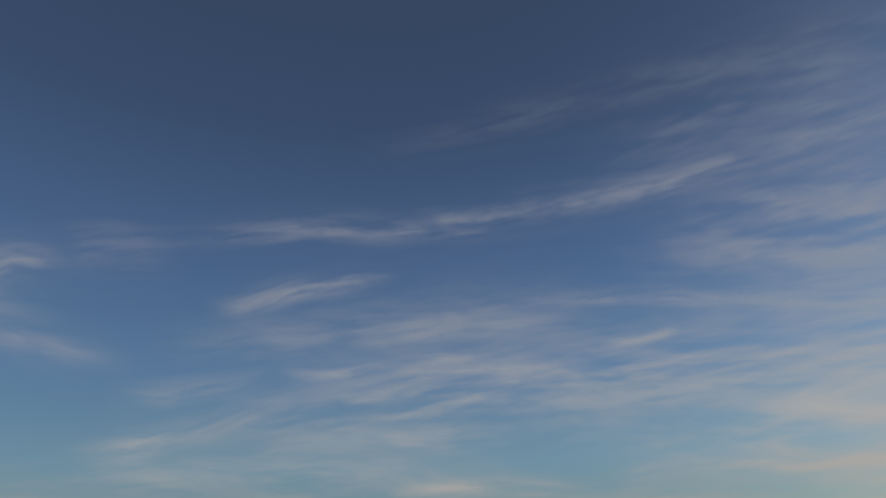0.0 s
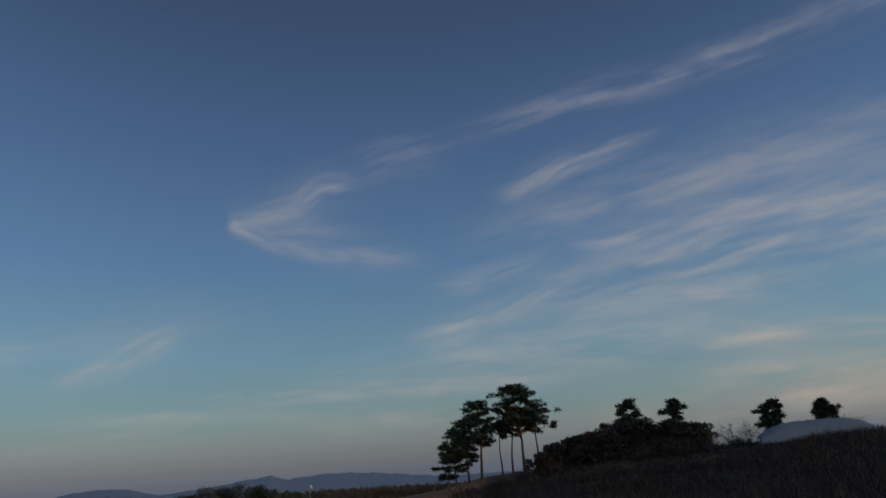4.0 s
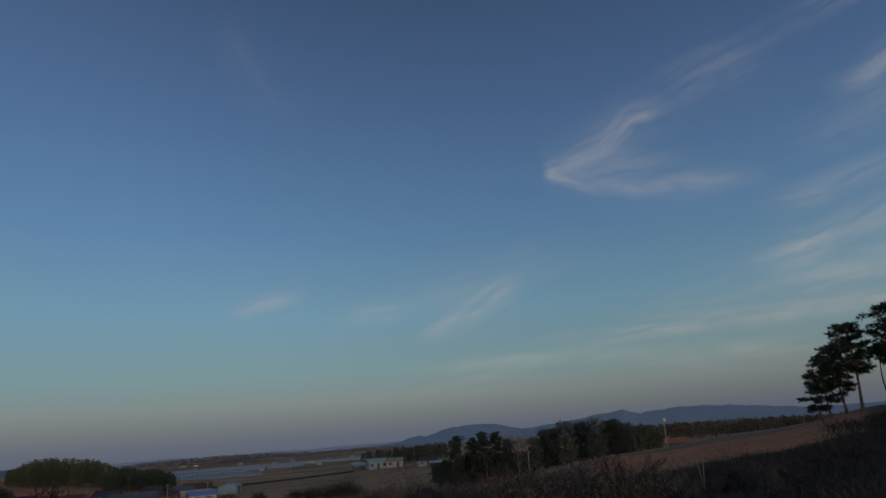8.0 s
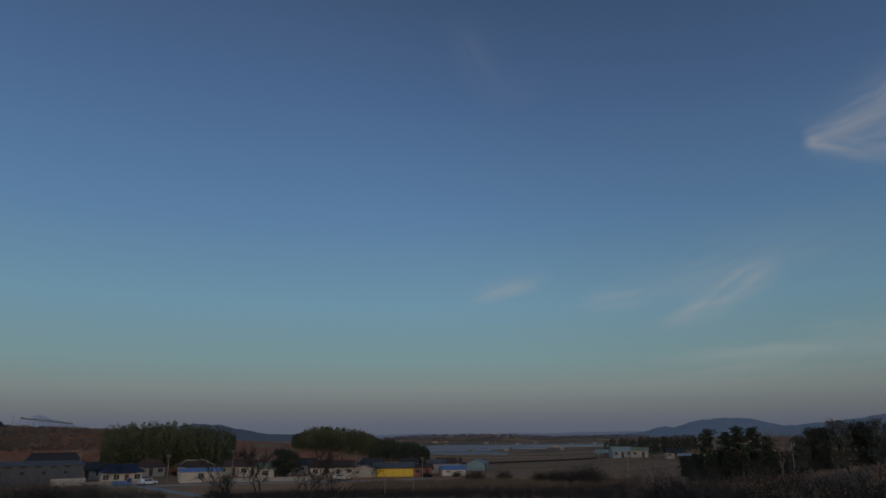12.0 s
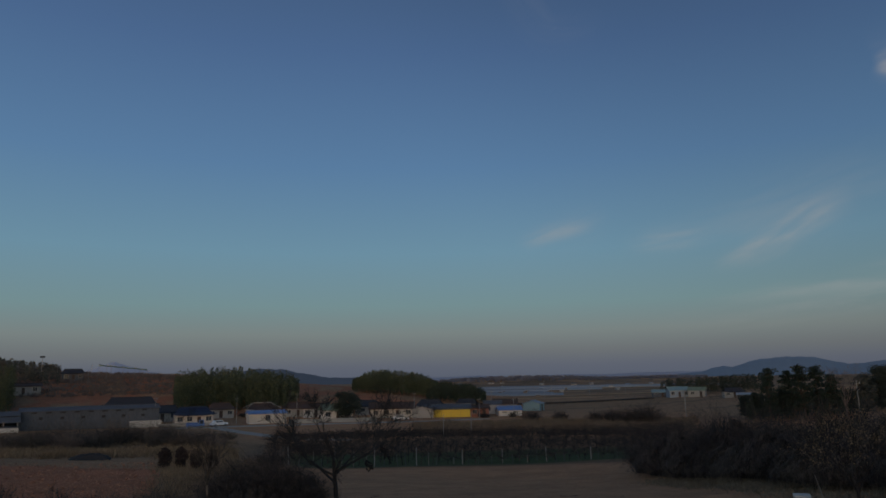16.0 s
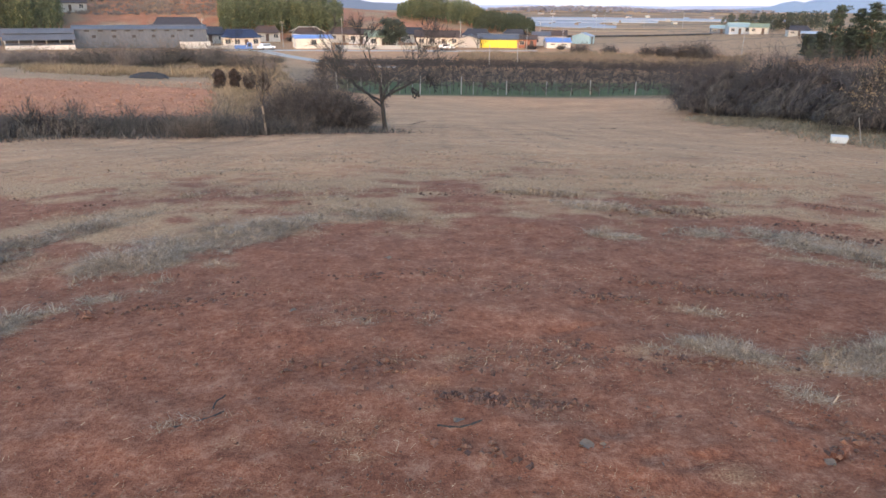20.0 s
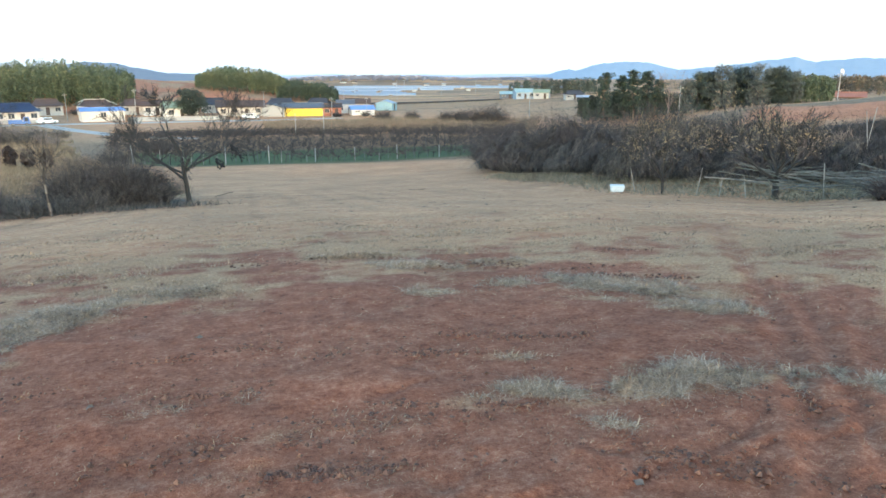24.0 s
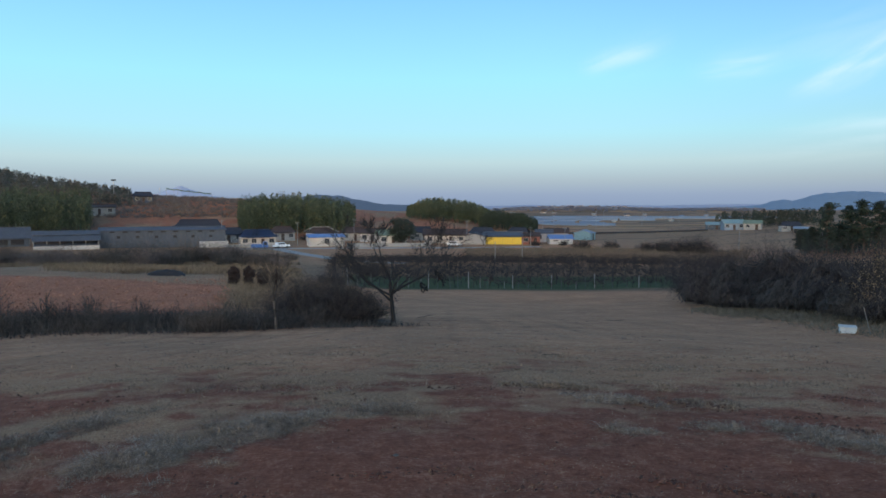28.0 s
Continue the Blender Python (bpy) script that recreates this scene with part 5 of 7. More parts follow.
def layered(x, y, seed, octaves=4):
    share, sum_ = 0.5, np.zeros_like(x)
    for k in range(octaves):
        sum_ = sum_ + share * grain_at(x * 2**k + 17.3 * k, y * 2**k + 9.1 * k, seed + k)
        share *= 0.55
    return np.clip(sum_ / 0.95, 0, 1)


SKY_AZ, SKY_EL = np.arange(-8, 131, 0.2), np.arange(1.5, 46, 0.16)
sky_a, sky_e = (v.ravel() for v in np.meshgrid(SKY_AZ, SKY_EL, indexing="ij"))
sky_clear = np.ones_like(sky_a)
streaks = []


def streak(line, wide, dense, fade, combed=1.0):
    """One streak of cirrus along headings and heights in degrees, with its half widths: soft, broken up and combed along its run."""
    global sky_clear
    seed = 3.7 * len(streaks)
    streaks.append(seed)
    pts = np.array(line, float)
    s = np.concatenate([[0], np.cumsum(np.hypot(np.diff(pts[:, 0]), np.diff(pts[:, 1])))])
    u = np.linspace(0, s[-1], max(24, int(s[-1] * 3)))
    ker = np.exp(-np.linspace(-2, 2, 9) ** 2)
    ker /= ker.sum()
    a, e = (np.convolve(np.pad(np.interp(u, s, pts[:, i]), 4, mode="reflect", reflect_type="odd"), ker, "valid") for i in (0, 1))
    reach = 2.6 * max(wide)
    near = np.flatnonzero((sky_a > a.min() - reach * 1.3) & (sky_a < a.max() + reach * 1.3) & (sky_e > e.min() - reach) & (sky_e < e.max() + reach))
    qa, qe = sky_a[near], sky_e[near]
    squeeze = math.cos(radians(float(e.mean())))
    best, at = np.full(len(near), 1e9), np.zeros(len(near), int)
    for k in range(len(a)):
        d = ((qa - a[k]) * squeeze) ** 2 + (qe - e[k]) ** 2
        closer = d < best
        best[closer], at[closer] = d[closer], k
    ta, te = np.gradient(a) * squeeze, np.gradient(e)
    ln = np.hypot(ta, te)
    ta, te = ta / ln, te / ln
    da, de = (qa - a[at]) * squeeze, qe - e[at]
    run = u[at] + da * ta[at] + de * te[at]
    off = de * ta[at] - da * te[at]
    t = run / s[-1]
    w = np.interp(t, np.linspace(0, 1, len(wide)), wide)
    bend = off + np.minimum(0.8 * w, 0.55) * (layered(run * 0.16, off * 0.1, seed, 3) - 0.5)
    shape = 0.8 * np.exp(-1.5 * (bend / w) ** 2) + 0.3 * np.exp(-0.45 * (bend / w) ** 2)
    end = np.clip(t / fade[0], 0, 1) * np.clip((1 - t) / fade[1], 0, 1) * (t > 0) * (t < 1)
    hairs = 0.55 * layered(run * 0.1, bend * 1.5 * combed + 0.1 * run, seed + 11, 4) + 0.45 * layered(run * 0.16, bend * 2.6 * combed - 0.14 * run, seed + 31, 4)
    puffs = layered(run * 0.2, off * 0.5 + 0.06 * run, seed + 23, 5)
    body = (0.12 + 0.88 * ramp01(hairs, 0.28, 0.72)) * (0.42 + 0.58 * ramp01(puffs, 0.25, 0.7))
    sky_clear[near] *= 1 - np.clip(dense * shape * end * end * (3 - 2 * end) * body, 0, 0.85)


def build_clouds():
    """All the streaks as one thin sheet high over the land."""
    share = 1 - sky_clear
    na, ne = len(SKY_AZ), len(SKY_EL)
    grid = share.reshape(na, ne)
    full = np.maximum(np.maximum(grid[:-1, :-1], grid[1:, :-1]), np.maximum(grid[:-1, 1:], grid[1:, 1:])) > 0.003
    q = (np.arange(na - 1)[:, None] * ne + np.arange(ne - 1)[None, :])[full]
    quads = np.stack([q, q + 1, q + ne + 1, q + ne], 1)
    used, again = np.unique(quads, return_inverse=True)
    ra, re_ = np.radians(sky_a[used]), np.radians(sky_e[used])
    verts = np.stack([np.sin(ra) * np.cos(re_), np.cos(ra) * np.cos(re_), np.sin(re_)], 1) * 4700
    verts[:, 2] += EYE
    ob = part("cirrus_clouds", (verts.tolist(), [], again.reshape(-1, 4).tolist()), cloud_material(), None, "", True)
    col = ob.data.color_attributes.new("cloud_share", "FLOAT_COLOR", "POINT")
    data = np.ones((len(used), 4), np.float32)
    a, e = sky_a[used], sky_e[used]
    data[:, 0] = share[used]
    data[:, 1] = np.clip((30 - e) / 18, 0, 1)
    data[:, 2] = np.clip((a - 40) / 60, 0, 1) * np.clip((12 - e) / 7, 0, 1)
    col.data.foreach_set("color", data.ravel())
    tagged(ob, "thin combed cirrus streaks, peach-tinted low in the sky", "clouds", kind="structure")


# the long streak and the faint one above it
streak([(52, 25.6), (56.6, 27.3), (64, 29.0), (71.5, 29.9), (81, 30.0), (94.2, 30.8), (107.4, 30.9), (121.7, 30.7), (128, 30.4)], [0.8, 1.0, 1.1, 1.2, 1.3], 0.62, (0.3, 0.05))
streak([(72, 36.0), (87.6, 38.0), (95.9, 38.6), (103.4, 39.0), (112.4, 38.3), (124, 36.6)], [1.2, 1.3, 1.6], 0.17, (0.4, 0.1))
# the hook
streak([(51.0, 25.1), (49.5, 24.5), (46.6, 24.2), (44.5, 22.7), (41.3, 21.8), (38.7, 21.1)], [1.1, 1.35, 0.8], 0.58, (0.25, 0.06), 0.6)
streak([(38.5, 21.2), (42.6, 19.7), (47.2, 18.6), (53.8, 18.2), (58, 17.3)], [0.6, 0.9, 1.0, 1.1], 0.54, (0.05, 0.5), 0.6)
streak([(40, 20.6), (46, 20.8), (53, 21.0)], [0.9, 1.5, 1.6], 0.26, (0.2, 0.6))
streak([(48, 24.8), (53, 26.4), (60, 27.6)], [1.6, 2.0, 1.8], 0.24, (0.3, 0.4))
# short wisps and combed streaks in the middle of the sky
streak([(61.0, 22.6), (64.6, 23.0), (68.8, 24.6), (73.8, 25.6), (79.2, 26.2)], [0.6, 1.0, 0.9, 0.5], 0.62, (0.25, 0.3))
streak([(66.4, 18.4), (71.4, 17.7), (74.2, 18.0), (80.9, 19.1), (88, 19.4), (94, 20.0)], [0.4, 0.7, 0.9, 0.9, 0.6], 0.62, (0.25, 0.35))
streak([(72.4, 15.6), (76.4, 16.8), (82, 17.8), (88, 18.0), (96, 18.5)], [0.5, 0.9, 1.0, 0.8], 0.62, (0.25, 0.4))
streak([(84, 24.1), (90, 23.6), (96.2, 22.8), (102.8, 22.2), (111, 20.2), (120, 18.2)], [0.5, 0.8, 0.9, 1.0], 0.48, (0.4, 0.1))
streak([(94.6, 19.0), (99.0, 19.1), (102.8, 19.4)], [0.5, 0.6, 0.35], 0.6, (0.4, 0.25))
streak([(52.5, 10.9), (58.8, 11.9), (61.8, 12.9), (65.2, 14.5), (70.6, 15.9)], [0.7, 1.1, 1.0, 0.5], 0.6, (0.3, 0.3))
streak([(64.8, 10.6), (68.6, 12.0), (74, 12.8), (81, 12.7), (88, 12.9)], [0.5, 1.0, 1.1, 0.9], 0.46, (0.3, 0.4))
streak([(54.4, 15.7), (59.7, 15.9), (64.4, 16.9), (69, 18.4)], [0.9, 1.1, 0.9], 0.34, (0.4, 0.4))
streak([(70, 20.6), (78, 21.2), (88, 21.6), (98, 21.2)], [0.9, 1.3, 1.4], 0.3, (0.4, 0.4))
# low bands, peach-coloured towards the sunset
streak([(34, 6.9), (40, 7.4), (47, 7.6), (54, 7.5), (63, 7.7), (70, 7.4)], [0.45, 0.75, 0.7, 0.6], 0.56, (0.3, 0.3))
streak([(19, 3.7), (29.4, 4.6), (38.8, 5.3), (51.6, 5.1), (64, 5.2)], [0.7, 0.9, 0.9], 0.3, (0.4, 0.3))
streak([(24, 5.4), (31, 6.0), (39.1, 6.4), (46, 6.3)], [0.4, 0.55, 0.5], 0.3, (0.4, 0.4))
streak([(77, 8.4), (80, 8.9), (83, 8.9), (88.5, 8.5), (94, 7.9)], [0.4, 0.7, 0.7, 0.6], 0.62, (0.25, 0.4))
streak([(70, 6.0), (80, 6.2), (95, 6.0), (108, 5.6)], [1.0, 1.5, 1.6], 0.42, (0.4, 0.2))
streak([(81, 4.0), (84, 4.3), (88, 4.4)], [0.3, 0.45, 0.4], 0.6, (0.3, 0.4))
streak([(94.5, 9.0), (100, 9.3), (103.7, 9.1), (108, 8.4), (120, 8.4)], [0.4, 0.6, 0.8, 1.2], 0.62, (0.25, 0.1))
streak([(107.8, 12.9), (110.5, 13.2), (115.7, 13.9), (124, 14.4)], [0.5, 1.0, 1.5, 2.2], 0.62, (0.18, 0.1))
streak([(108, 12.7), (112, 11.6), (122, 10.2)], [0.5, 1.2, 2.0], 0.6, (0.2, 0.1))
# tufts low in the north-east
streak([(25.8, 8.2), (29.5, 9.5), (32.2, 10.8), (34.4, 11.9), (36.8, 12.5)], [0.6, 1.0, 1.1, 0.7], 0.68, (0.4, 0.25), 0.6)
streak([(10.6, 10.8), (13.0, 11.6), (16.1, 12.2), (19, 13.3)], [0.45, 0.8, 1.0], 0.36, (0.25, 0.5))
streak([(19, 10.3), (21.2, 10.6), (24.8, 10.8), (27, 11.2)], [0.6, 0.8, 0.6], 0.3, (0.35, 0.4))
streak([(9.5, 35), (12.0, 31.6), (14.2, 28.4), (17.0, 28.0), (20, 29)], [1.4, 1.3, 1.0], 0.09, (0.3, 0.4))
# broad thin veils
streak([(58, 3.6), (80, 4.4), (104, 5), (128, 5.5)], [1.6, 2.6, 3.6], 0.42, (0.4, 0.05), 0.4)
streak([(96, 27), (110, 25.5), (128, 23)], [3.0, 5.0, 6.5], 0.62, (0.5, 0.05), 0.6)
streak([(94, 34), (110, 34.5), (128, 33)], [2.5, 4.0, 5.0], 0.3, (0.5, 0.05), 0.6)
streak([(92, 12), (108, 11.5), (128, 11)], [2.5, 4.5, 6.0], 0.7, (0.5, 0.05), 0.6)
streak([(54, 12.6), (72, 15), (92, 16.6), (110, 16), (128, 15)], [1.6, 3.4, 4.0, 4.2], 0.6, (0.4, 0.1), 0.7)
streak([(40, 8.6), (58, 9.8), (76, 9.8), (92, 9)], [1.0, 2.0, 2.4], 0.42, (0.4, 0.3), 0.7)
streak([(54, 18.4), (66, 20.4), (82, 22), (98, 23)], [1.4, 2.4, 2.8], 0.4, (0.4, 0.3), 0.7)
streak([(20, 9.2), (27, 11), (36, 13.4), (44, 15)], [1.2, 2.0, 2.0], 0.12, (0.4, 0.4), 0.7)
build_clouds()


# ---------------------------------------------------------------- vineyard
vineyard = empty("vineyard_trellis", Matrix.Translation((0, 0, 0)), "rows of pale posts and bare dark vines on green ground", "vineyard")
rng = random.Random(77)
front = []
for k in range(37):
    az = -8.6 + 0.84 * k + rng.uniform(-0.3, 0.3)
    y = 79.5 + 0.03 * k + rng.uniform(-0.4, 0.4)
    x = y * math.tan(radians(az))
    front.append(Vector((x, y, height(x, y) - (0.45 if az > 4 else 0))))
for k, p in enumerate(front):
    lean, stout = rng.gauss(0, 0.08), k % 4 == 1
    part("post", rod(p - Vector((0, 0, 0.6)), p + Vector((lean, 0, rng.uniform(1.75, 2.1) if stout else rng.uniform(1.1, 1.8))), 0.06 if stout else 0.035, 0.05 if stout else 0.028, 6), POLE if stout else rng.choice([STAKE, POLEGREY, POLEGREY]), vineyard)
for up in (0.7, 1.2, 1.75):
    wv, wf = [], []
    for a, b in zip(front, front[1:]):
        tube(wv, wf, a + Vector((0, 0, up)), b + Vector((0, 0, up)), 0.007, 0.007, 3)
    part("wire", (wv, [], wf), GREYTWIG, vineyard, "thin trellis wire")
vv, vf, pv, pf = [], [], [], []
for row in range(15):
    y0 = 80.5 + row * 3.6
    az0, az1 = -9, 23 if row > 2 else 22
    x = y0 * math.tan(radians(az0))
    while x < y0 * math.tan(radians(az1)):
        z = height(x, y0) - (0.4 if x > 6 and row < 2 else 0)
        q = Vector((x + rng.uniform(-0.2, 0.2), y0 + rng.uniform(-0.2, 0.2), z - 0.1))
        top = q + Vector((rng.gauss(0, 0.12), rng.gauss(0, 0.1), 0.95))
        tube(vv, vf, q, top, 0.06, 0.045, 4)
        for _ in range(11 if row < 6 else 9):
            d = Vector((rng.gauss(0, 1.0), rng.gauss(0, 0.35), rng.uniform(0.2, 1.1))).normalized()
            e = top + d * rng.uniform(0.5, 1.2)
            tube(vv, vf, top, e, 0.028, 0.016, 3)
            for _ in range(3):
                g = e + Vector((rng.gauss(0, 0.5), rng.gauss(0, 0.3), rng.uniform(-0.15, 0.5)))
                tube(vv, vf, e, g, 0.016, 0.007, 3)
        if rng.random() < 0.05 and row > 0:
            tube(pv, pf, q, q + Vector((0, 0, 2.0)), 0.06, 0.06, 4)
        x += rng.uniform(1.3, 2.1)
part("vines", (vv, [], vf), DARKTWIG, vineyard, "bare dark pruned vines")["kind"] = "stuff"
part("rear_posts", (pv, [], pf), GREYTWIG, vineyard, "weathered posts of the rows behind")["kind"] = "stuff"
slab = empty("pale_board", Matrix.Translation(spot(11.6, 77.5, -0.4)) @ pose(0, 0, 0, 0, 0, 4), "pale weathered board lying at the vineyard edge", "board")
part("plank", boxed((-1.1, 1.1, -0.25, 0.25, 0.0, 0.12)), WHITEWASH, slab)


# ---------------------------------------------------------------- reeds and scrub
def strands(name, places, tall, seed, mat, label, per=14, width=0.03, spread=0.35, category="reeds"):
    rng = random.Random(seed)
    verts, faces = [], []
    px, py = np.array([q[0] for q in places]), np.array([q[1] for q in places])
    lush = 0.75 + 0.5 * ripple(px, py, 0.21, seed * 0.7) + 0.35 * ripple(px, py, 0.8, seed * 0.3)
    for x, y, grow in zip(px, py, lush):
        z = height(x, y) - 0.05
        if grow < 0.15:
            continue
        for _ in range(per):
            b = Vector((x + rng.gauss(0, 0.5), y + rng.gauss(0, 0.5), z))
            h = tall * rng.uniform(0.5, 1.15) * min(1.3, 0.35 + 0.75 * grow)
            d = Vector((rng.gauss(0, spread), rng.gauss(0, spread), 1)).normalized()
            s = d.orthogonal().normalized()
            s.rotate(Matrix.Rotation(rng.uniform(0, 6.28), 3, d))
            s *= width * rng.uniform(0.6, 1.4)
            m = b + d * h * 0.6
            t = b + d * h + Vector((rng.gauss(0, 0.2), rng.gauss(0, 0.2), -0.05)) * h * 0.6
            k = len(verts)
            verts += [b - s, b + s, m + s * 0.8, m - s * 0.8, t]
            faces += [(k, k + 1, k + 2, k + 3), (k + 3, k + 2, k + 4)]
    ob = part(name, (verts, [], faces), mat)
    return tagged(ob, label, category, kind="stuff")


strands("reed_bed", scatter(2, 24, 138, 172, 1500, 21), 1.5, 21, REED, "belt of pale dry reeds beyond the vineyard", 12, 0.04)
strands("reed_bed", scatter(-30, -12, 78, 112, 900, 22), 0.8, 22, PALEGRASS, "rough pale grass behind the ploughed field", 14, 0.03)
strands("scrub", scatter(-40, -12, 112, 150, 700, 23), 0.9, 23, PALEGRASS, "low grey-brown scrub in front of the barns", 22, 0.03, 0.7, "scrub")
for k in range(44):
    az = -41 + k * 0.66
    twig_bush(spot(az + rng.uniform(-0.3, 0.3), rng.uniform(118, 142)), rng.uniform(2.5, 4.2), float(np.interp(az, [-41, -31, -25, -21, -17, -14, -12], [3.2, 3.0, 3.8, 5.0, 4.6, 2.6, 1.7])) * rng.uniform(0.6, 1.15), 960 + k, "grey-brown leafless bush in front of the barns", 230, rng.choice([ORCHARD, GREYTWIG, MOUND]), 0.035, 0.9, "scrub_bush", "scrub before the barns")
strands("scrub", scatter(-62, -38, 74, 150, 1000, 24), 1.9, 24, TWIG, "grey-brown leafless scrub", 24, 0.035, 0.5, "scrub")
strands("scrub", scatter(-9, 22, 132, 141, 420, 25), 1.4, 25, TWIG, "brown scrub along the far vineyard edge", 22, 0.03, 0.5, "scrub")
strands("rough_grass", scatter(-17.4, -5.5, 36, 77, 1300, 31, lambda a, d: d > 34 and a < -4.4 - 0.09 * (d - 31)), 0.6, 31, PALEGRASS, "rough pale grass between the hedge and the vineyard", 16, 0.014, 0.6, "grass")
strands("ridge_scrub", scatter(-29, -13, 262, 365, 1900, 30), 1.5, 30, ORCHARD, "bare brown orchard and scrub on the low ridge", 22, 0.07, 0.6, "scrub")
strands("hedge_reeds", scatter(-60, -14, 28.2, 34.5, 900, 33), 0.8, 33, HEDGEGRASS, "pale dry grass standing through the hedge", 14, 0.011, 0.45, "grass")
strands("hedge_grass", scatter(-62, -3.2, 26.8, 28.6, 420, 26), 0.22, 26, GREYTWIG, "dry grey grass at the foot of the hedge", 16, 0.012, 0.5, "grass")
strands("verge_grass", scatter(21, 56, 22, 50, 1700, 27, lambda a, d: d > np.interp(a, [20, 24, 31, 42, 52, 56], [47, 40, 26.5, 24.5, 21.8, 21]) and d < np.interp(a, [20, 24, 31, 42, 52, 56], [55, 47, 34, 31, 28, 26])), 0.3, 27, VERGE, "pale matted grass at the thicket edge", 22, 0.012, 1.2, "grass")
strands("bank_scrub", scatter(54, 118, 16, 46, 2200, 28), 0.8, 28, DARKTWIG, "low dark scrub on the rising bank", 20, 0.018, 0.6, "scrub")
strands("crest_scrub", scatter(57, 112, 46, 66, 1500, 34), 0.75, 34, DARKTWIG, "dark scrub below the crest", 20, 0.026, 0.6, "scrub")
strands("slope_scrub", scatter(40, 66, 38, 58, 1300, 29), 0.55, 29, DARKTWIG, "brown scrub on the slope below the orange field", 22, 0.02, 0.6, "scrub")
for az, d, wide, tall in ((11.5, 172, 3.2, 3.0), (13.8, 176, 2.6, 2.4), (16.6, 170, 2.4, 2.6), (17.9, 168, 2.8, 3.4), (19.4, 160, 2.6, 4.6), (20.6, 158, 2.6, 5.0), (-6.0, 100, 1.6, 2.2), (-9.2, 74, 1.4, 1.8)):
    twig_bush(spot(az, d), wide, tall, int(az * 10) + 900, "rounded leafless bush on the valley floor", 420, width=0.055, group="valley bushes")
for k, (az, d) in enumerate(((-17.05, 62), (-15.9, 62.5), (-14.75, 61), (-13.7, 61.5))):
    rng2 = random.Random(500 + k)
    p = spot(az, d)
    shrub = empty("conical_shrub", Matrix.Translation(p), "small egg-shaped russet conifer beside the ploughed field", "shrub", "russet conifers")
    part("stem", rod((0, 0, -0.2), (0, 0, 0.5), 0.06, 0.04, 6), BARK, shrub)
    cv, cf = [], []
    for _ in range(46):
        t = rng2.random()
        a = rng2.uniform(0, 6.28)
        w = 0.5 * math.sin(math.pi * (0.12 + 0.85 * t)) ** 0.8 * math.sqrt(rng2.random())
        tuft(cv, cf, (math.cos(a) * w, math.sin(a) * w, 0.2 + 1.3 * t), 0.17, 34, rng2, 1.2, 0.11)
    part("crown", (cv, [], cf), RUSSET, shrub, "dense russet foliage")
# upright leafless saplings in the hedge
for k, (az, tall) in enumerate(((-39.0, 2.9), (-37.6, 3.2), (-36.4, 2.4), (-35.5, 3.3), (-34.5, 3.0), (-33.2, 1.9), (-41.5, 2.8), (-43.5, 3.1), (-45.2, 2.6), (-47.6, 3.0), (-50, 2.8), (-30.4, 1.7), (-27.2, 1.6), (-23.6, 1.5))):
    bare_tree(spot(az, 30 + rng.uniform(-1, 1)), tall, 0.02, 520 + k, "thin upright leafless sapling in the hedge", 0.2, 3, 0.45, (rng.gauss(0, 0.08), 0), 0.45, 2, "hedge saplings", (1.1, 2.2), 0, GREYTWIG)


# black plastic caught in the bare tree
for k, (az, d, up, big) in enumerate(((-1.94, 30.0, 1.75, 1.0), (-0.66, 30.2, 2.3, 1.0), (-0.2, 30.4, 2.0, 0.7))):
    rng2 = random.Random(600 + k)
    verts, faces = [], []
    for _ in range(5):
        p = Vector((rng2.uniform(-0.06, 0.06), 0, rng2.uniform(-0.1, 0.1)))
        for n in range(7):
            q = p + Vector((rng2.uniform(-0.05, 0.11), rng2.uniform(-0.04, 0.04), rng2.uniform(-0.12, 0.03))) * big
            tube(verts, faces, p, q, (0.01 + 0.05 * rng2.random()) * big, (0.01 + 0.05 * rng2.random()) * big, 4)
            p = q
    strip = part("plastic_strip", (verts, [], faces), BLACKPLASTIC)
    strip.matrix_world = Matrix.Translation(spot(az, d, up))
    tagged(strip, "torn black plastic film caught on a bare branch", "plastic film", "caught plastic")

# tarpaulin heap by the ploughed field
tv, tf = [], []
for i in range(15):
    for j in range(9):
        u, v = i / 14 * 2 - 1, j / 8 * 2 - 1
        tv.append((u * 1.9, v * 0.8, max(-0.05, 0.62 * (1 - u * u) ** 0.6 * (1 - v * v) + 0.06 * math.sin(i * 2.1 + j * 1.3))))
for i in range(14):
    for j in range(8):
        q = i * 9 + j
        tf.append((q, q + 9, q + 10, q + 1))
heap = part("tarpaulin_heap", (tv, [], tf), DARK, None, "", True)
heap.matrix_world = Matrix.Translation(spot(-22.1, 76)) @ pose(0, 0, 0, 0, 0, 18)
tagged(heap, "long heap under a dark tarpaulin beside the ploughed field", "heap")

# heap of dead creeper and stack of poles by the thicket
dead = twig_bush(spot(50.7, 22.0), 1.9, 0.75, 700, "low dark brown heap of dead creeper", 900, RUSSET, 0.02, 1.6, "creeper_clump", deep=1.1)
rng = random.Random(71)
stack = empty("pole_stack", Matrix.Translation(spot(49.0, 25.0)) @ pose(0, 0, 0, 0, 0, -47), "loose stack of long grey-green poles at the thicket edge", "pole stack")
for k in range(90):
    x, y, z = rng.uniform(-3.4, 3.4), rng.uniform(-0.8, 0.8), 0.08 + 0.5 * rng.random()
    a, t = rng.gauss(0, 0.4), rng.gauss(0, 0.13)
    h = rng.uniform(0.6, 1.5)
    d = Vector((math.cos(a), math.sin(a), t))
    part("long_pole", rod(Vector((x, y, z)) - d * h, Vector((x, y, z)) + d * h, 0.018, 0.011, 5), POLEGREY, stack)
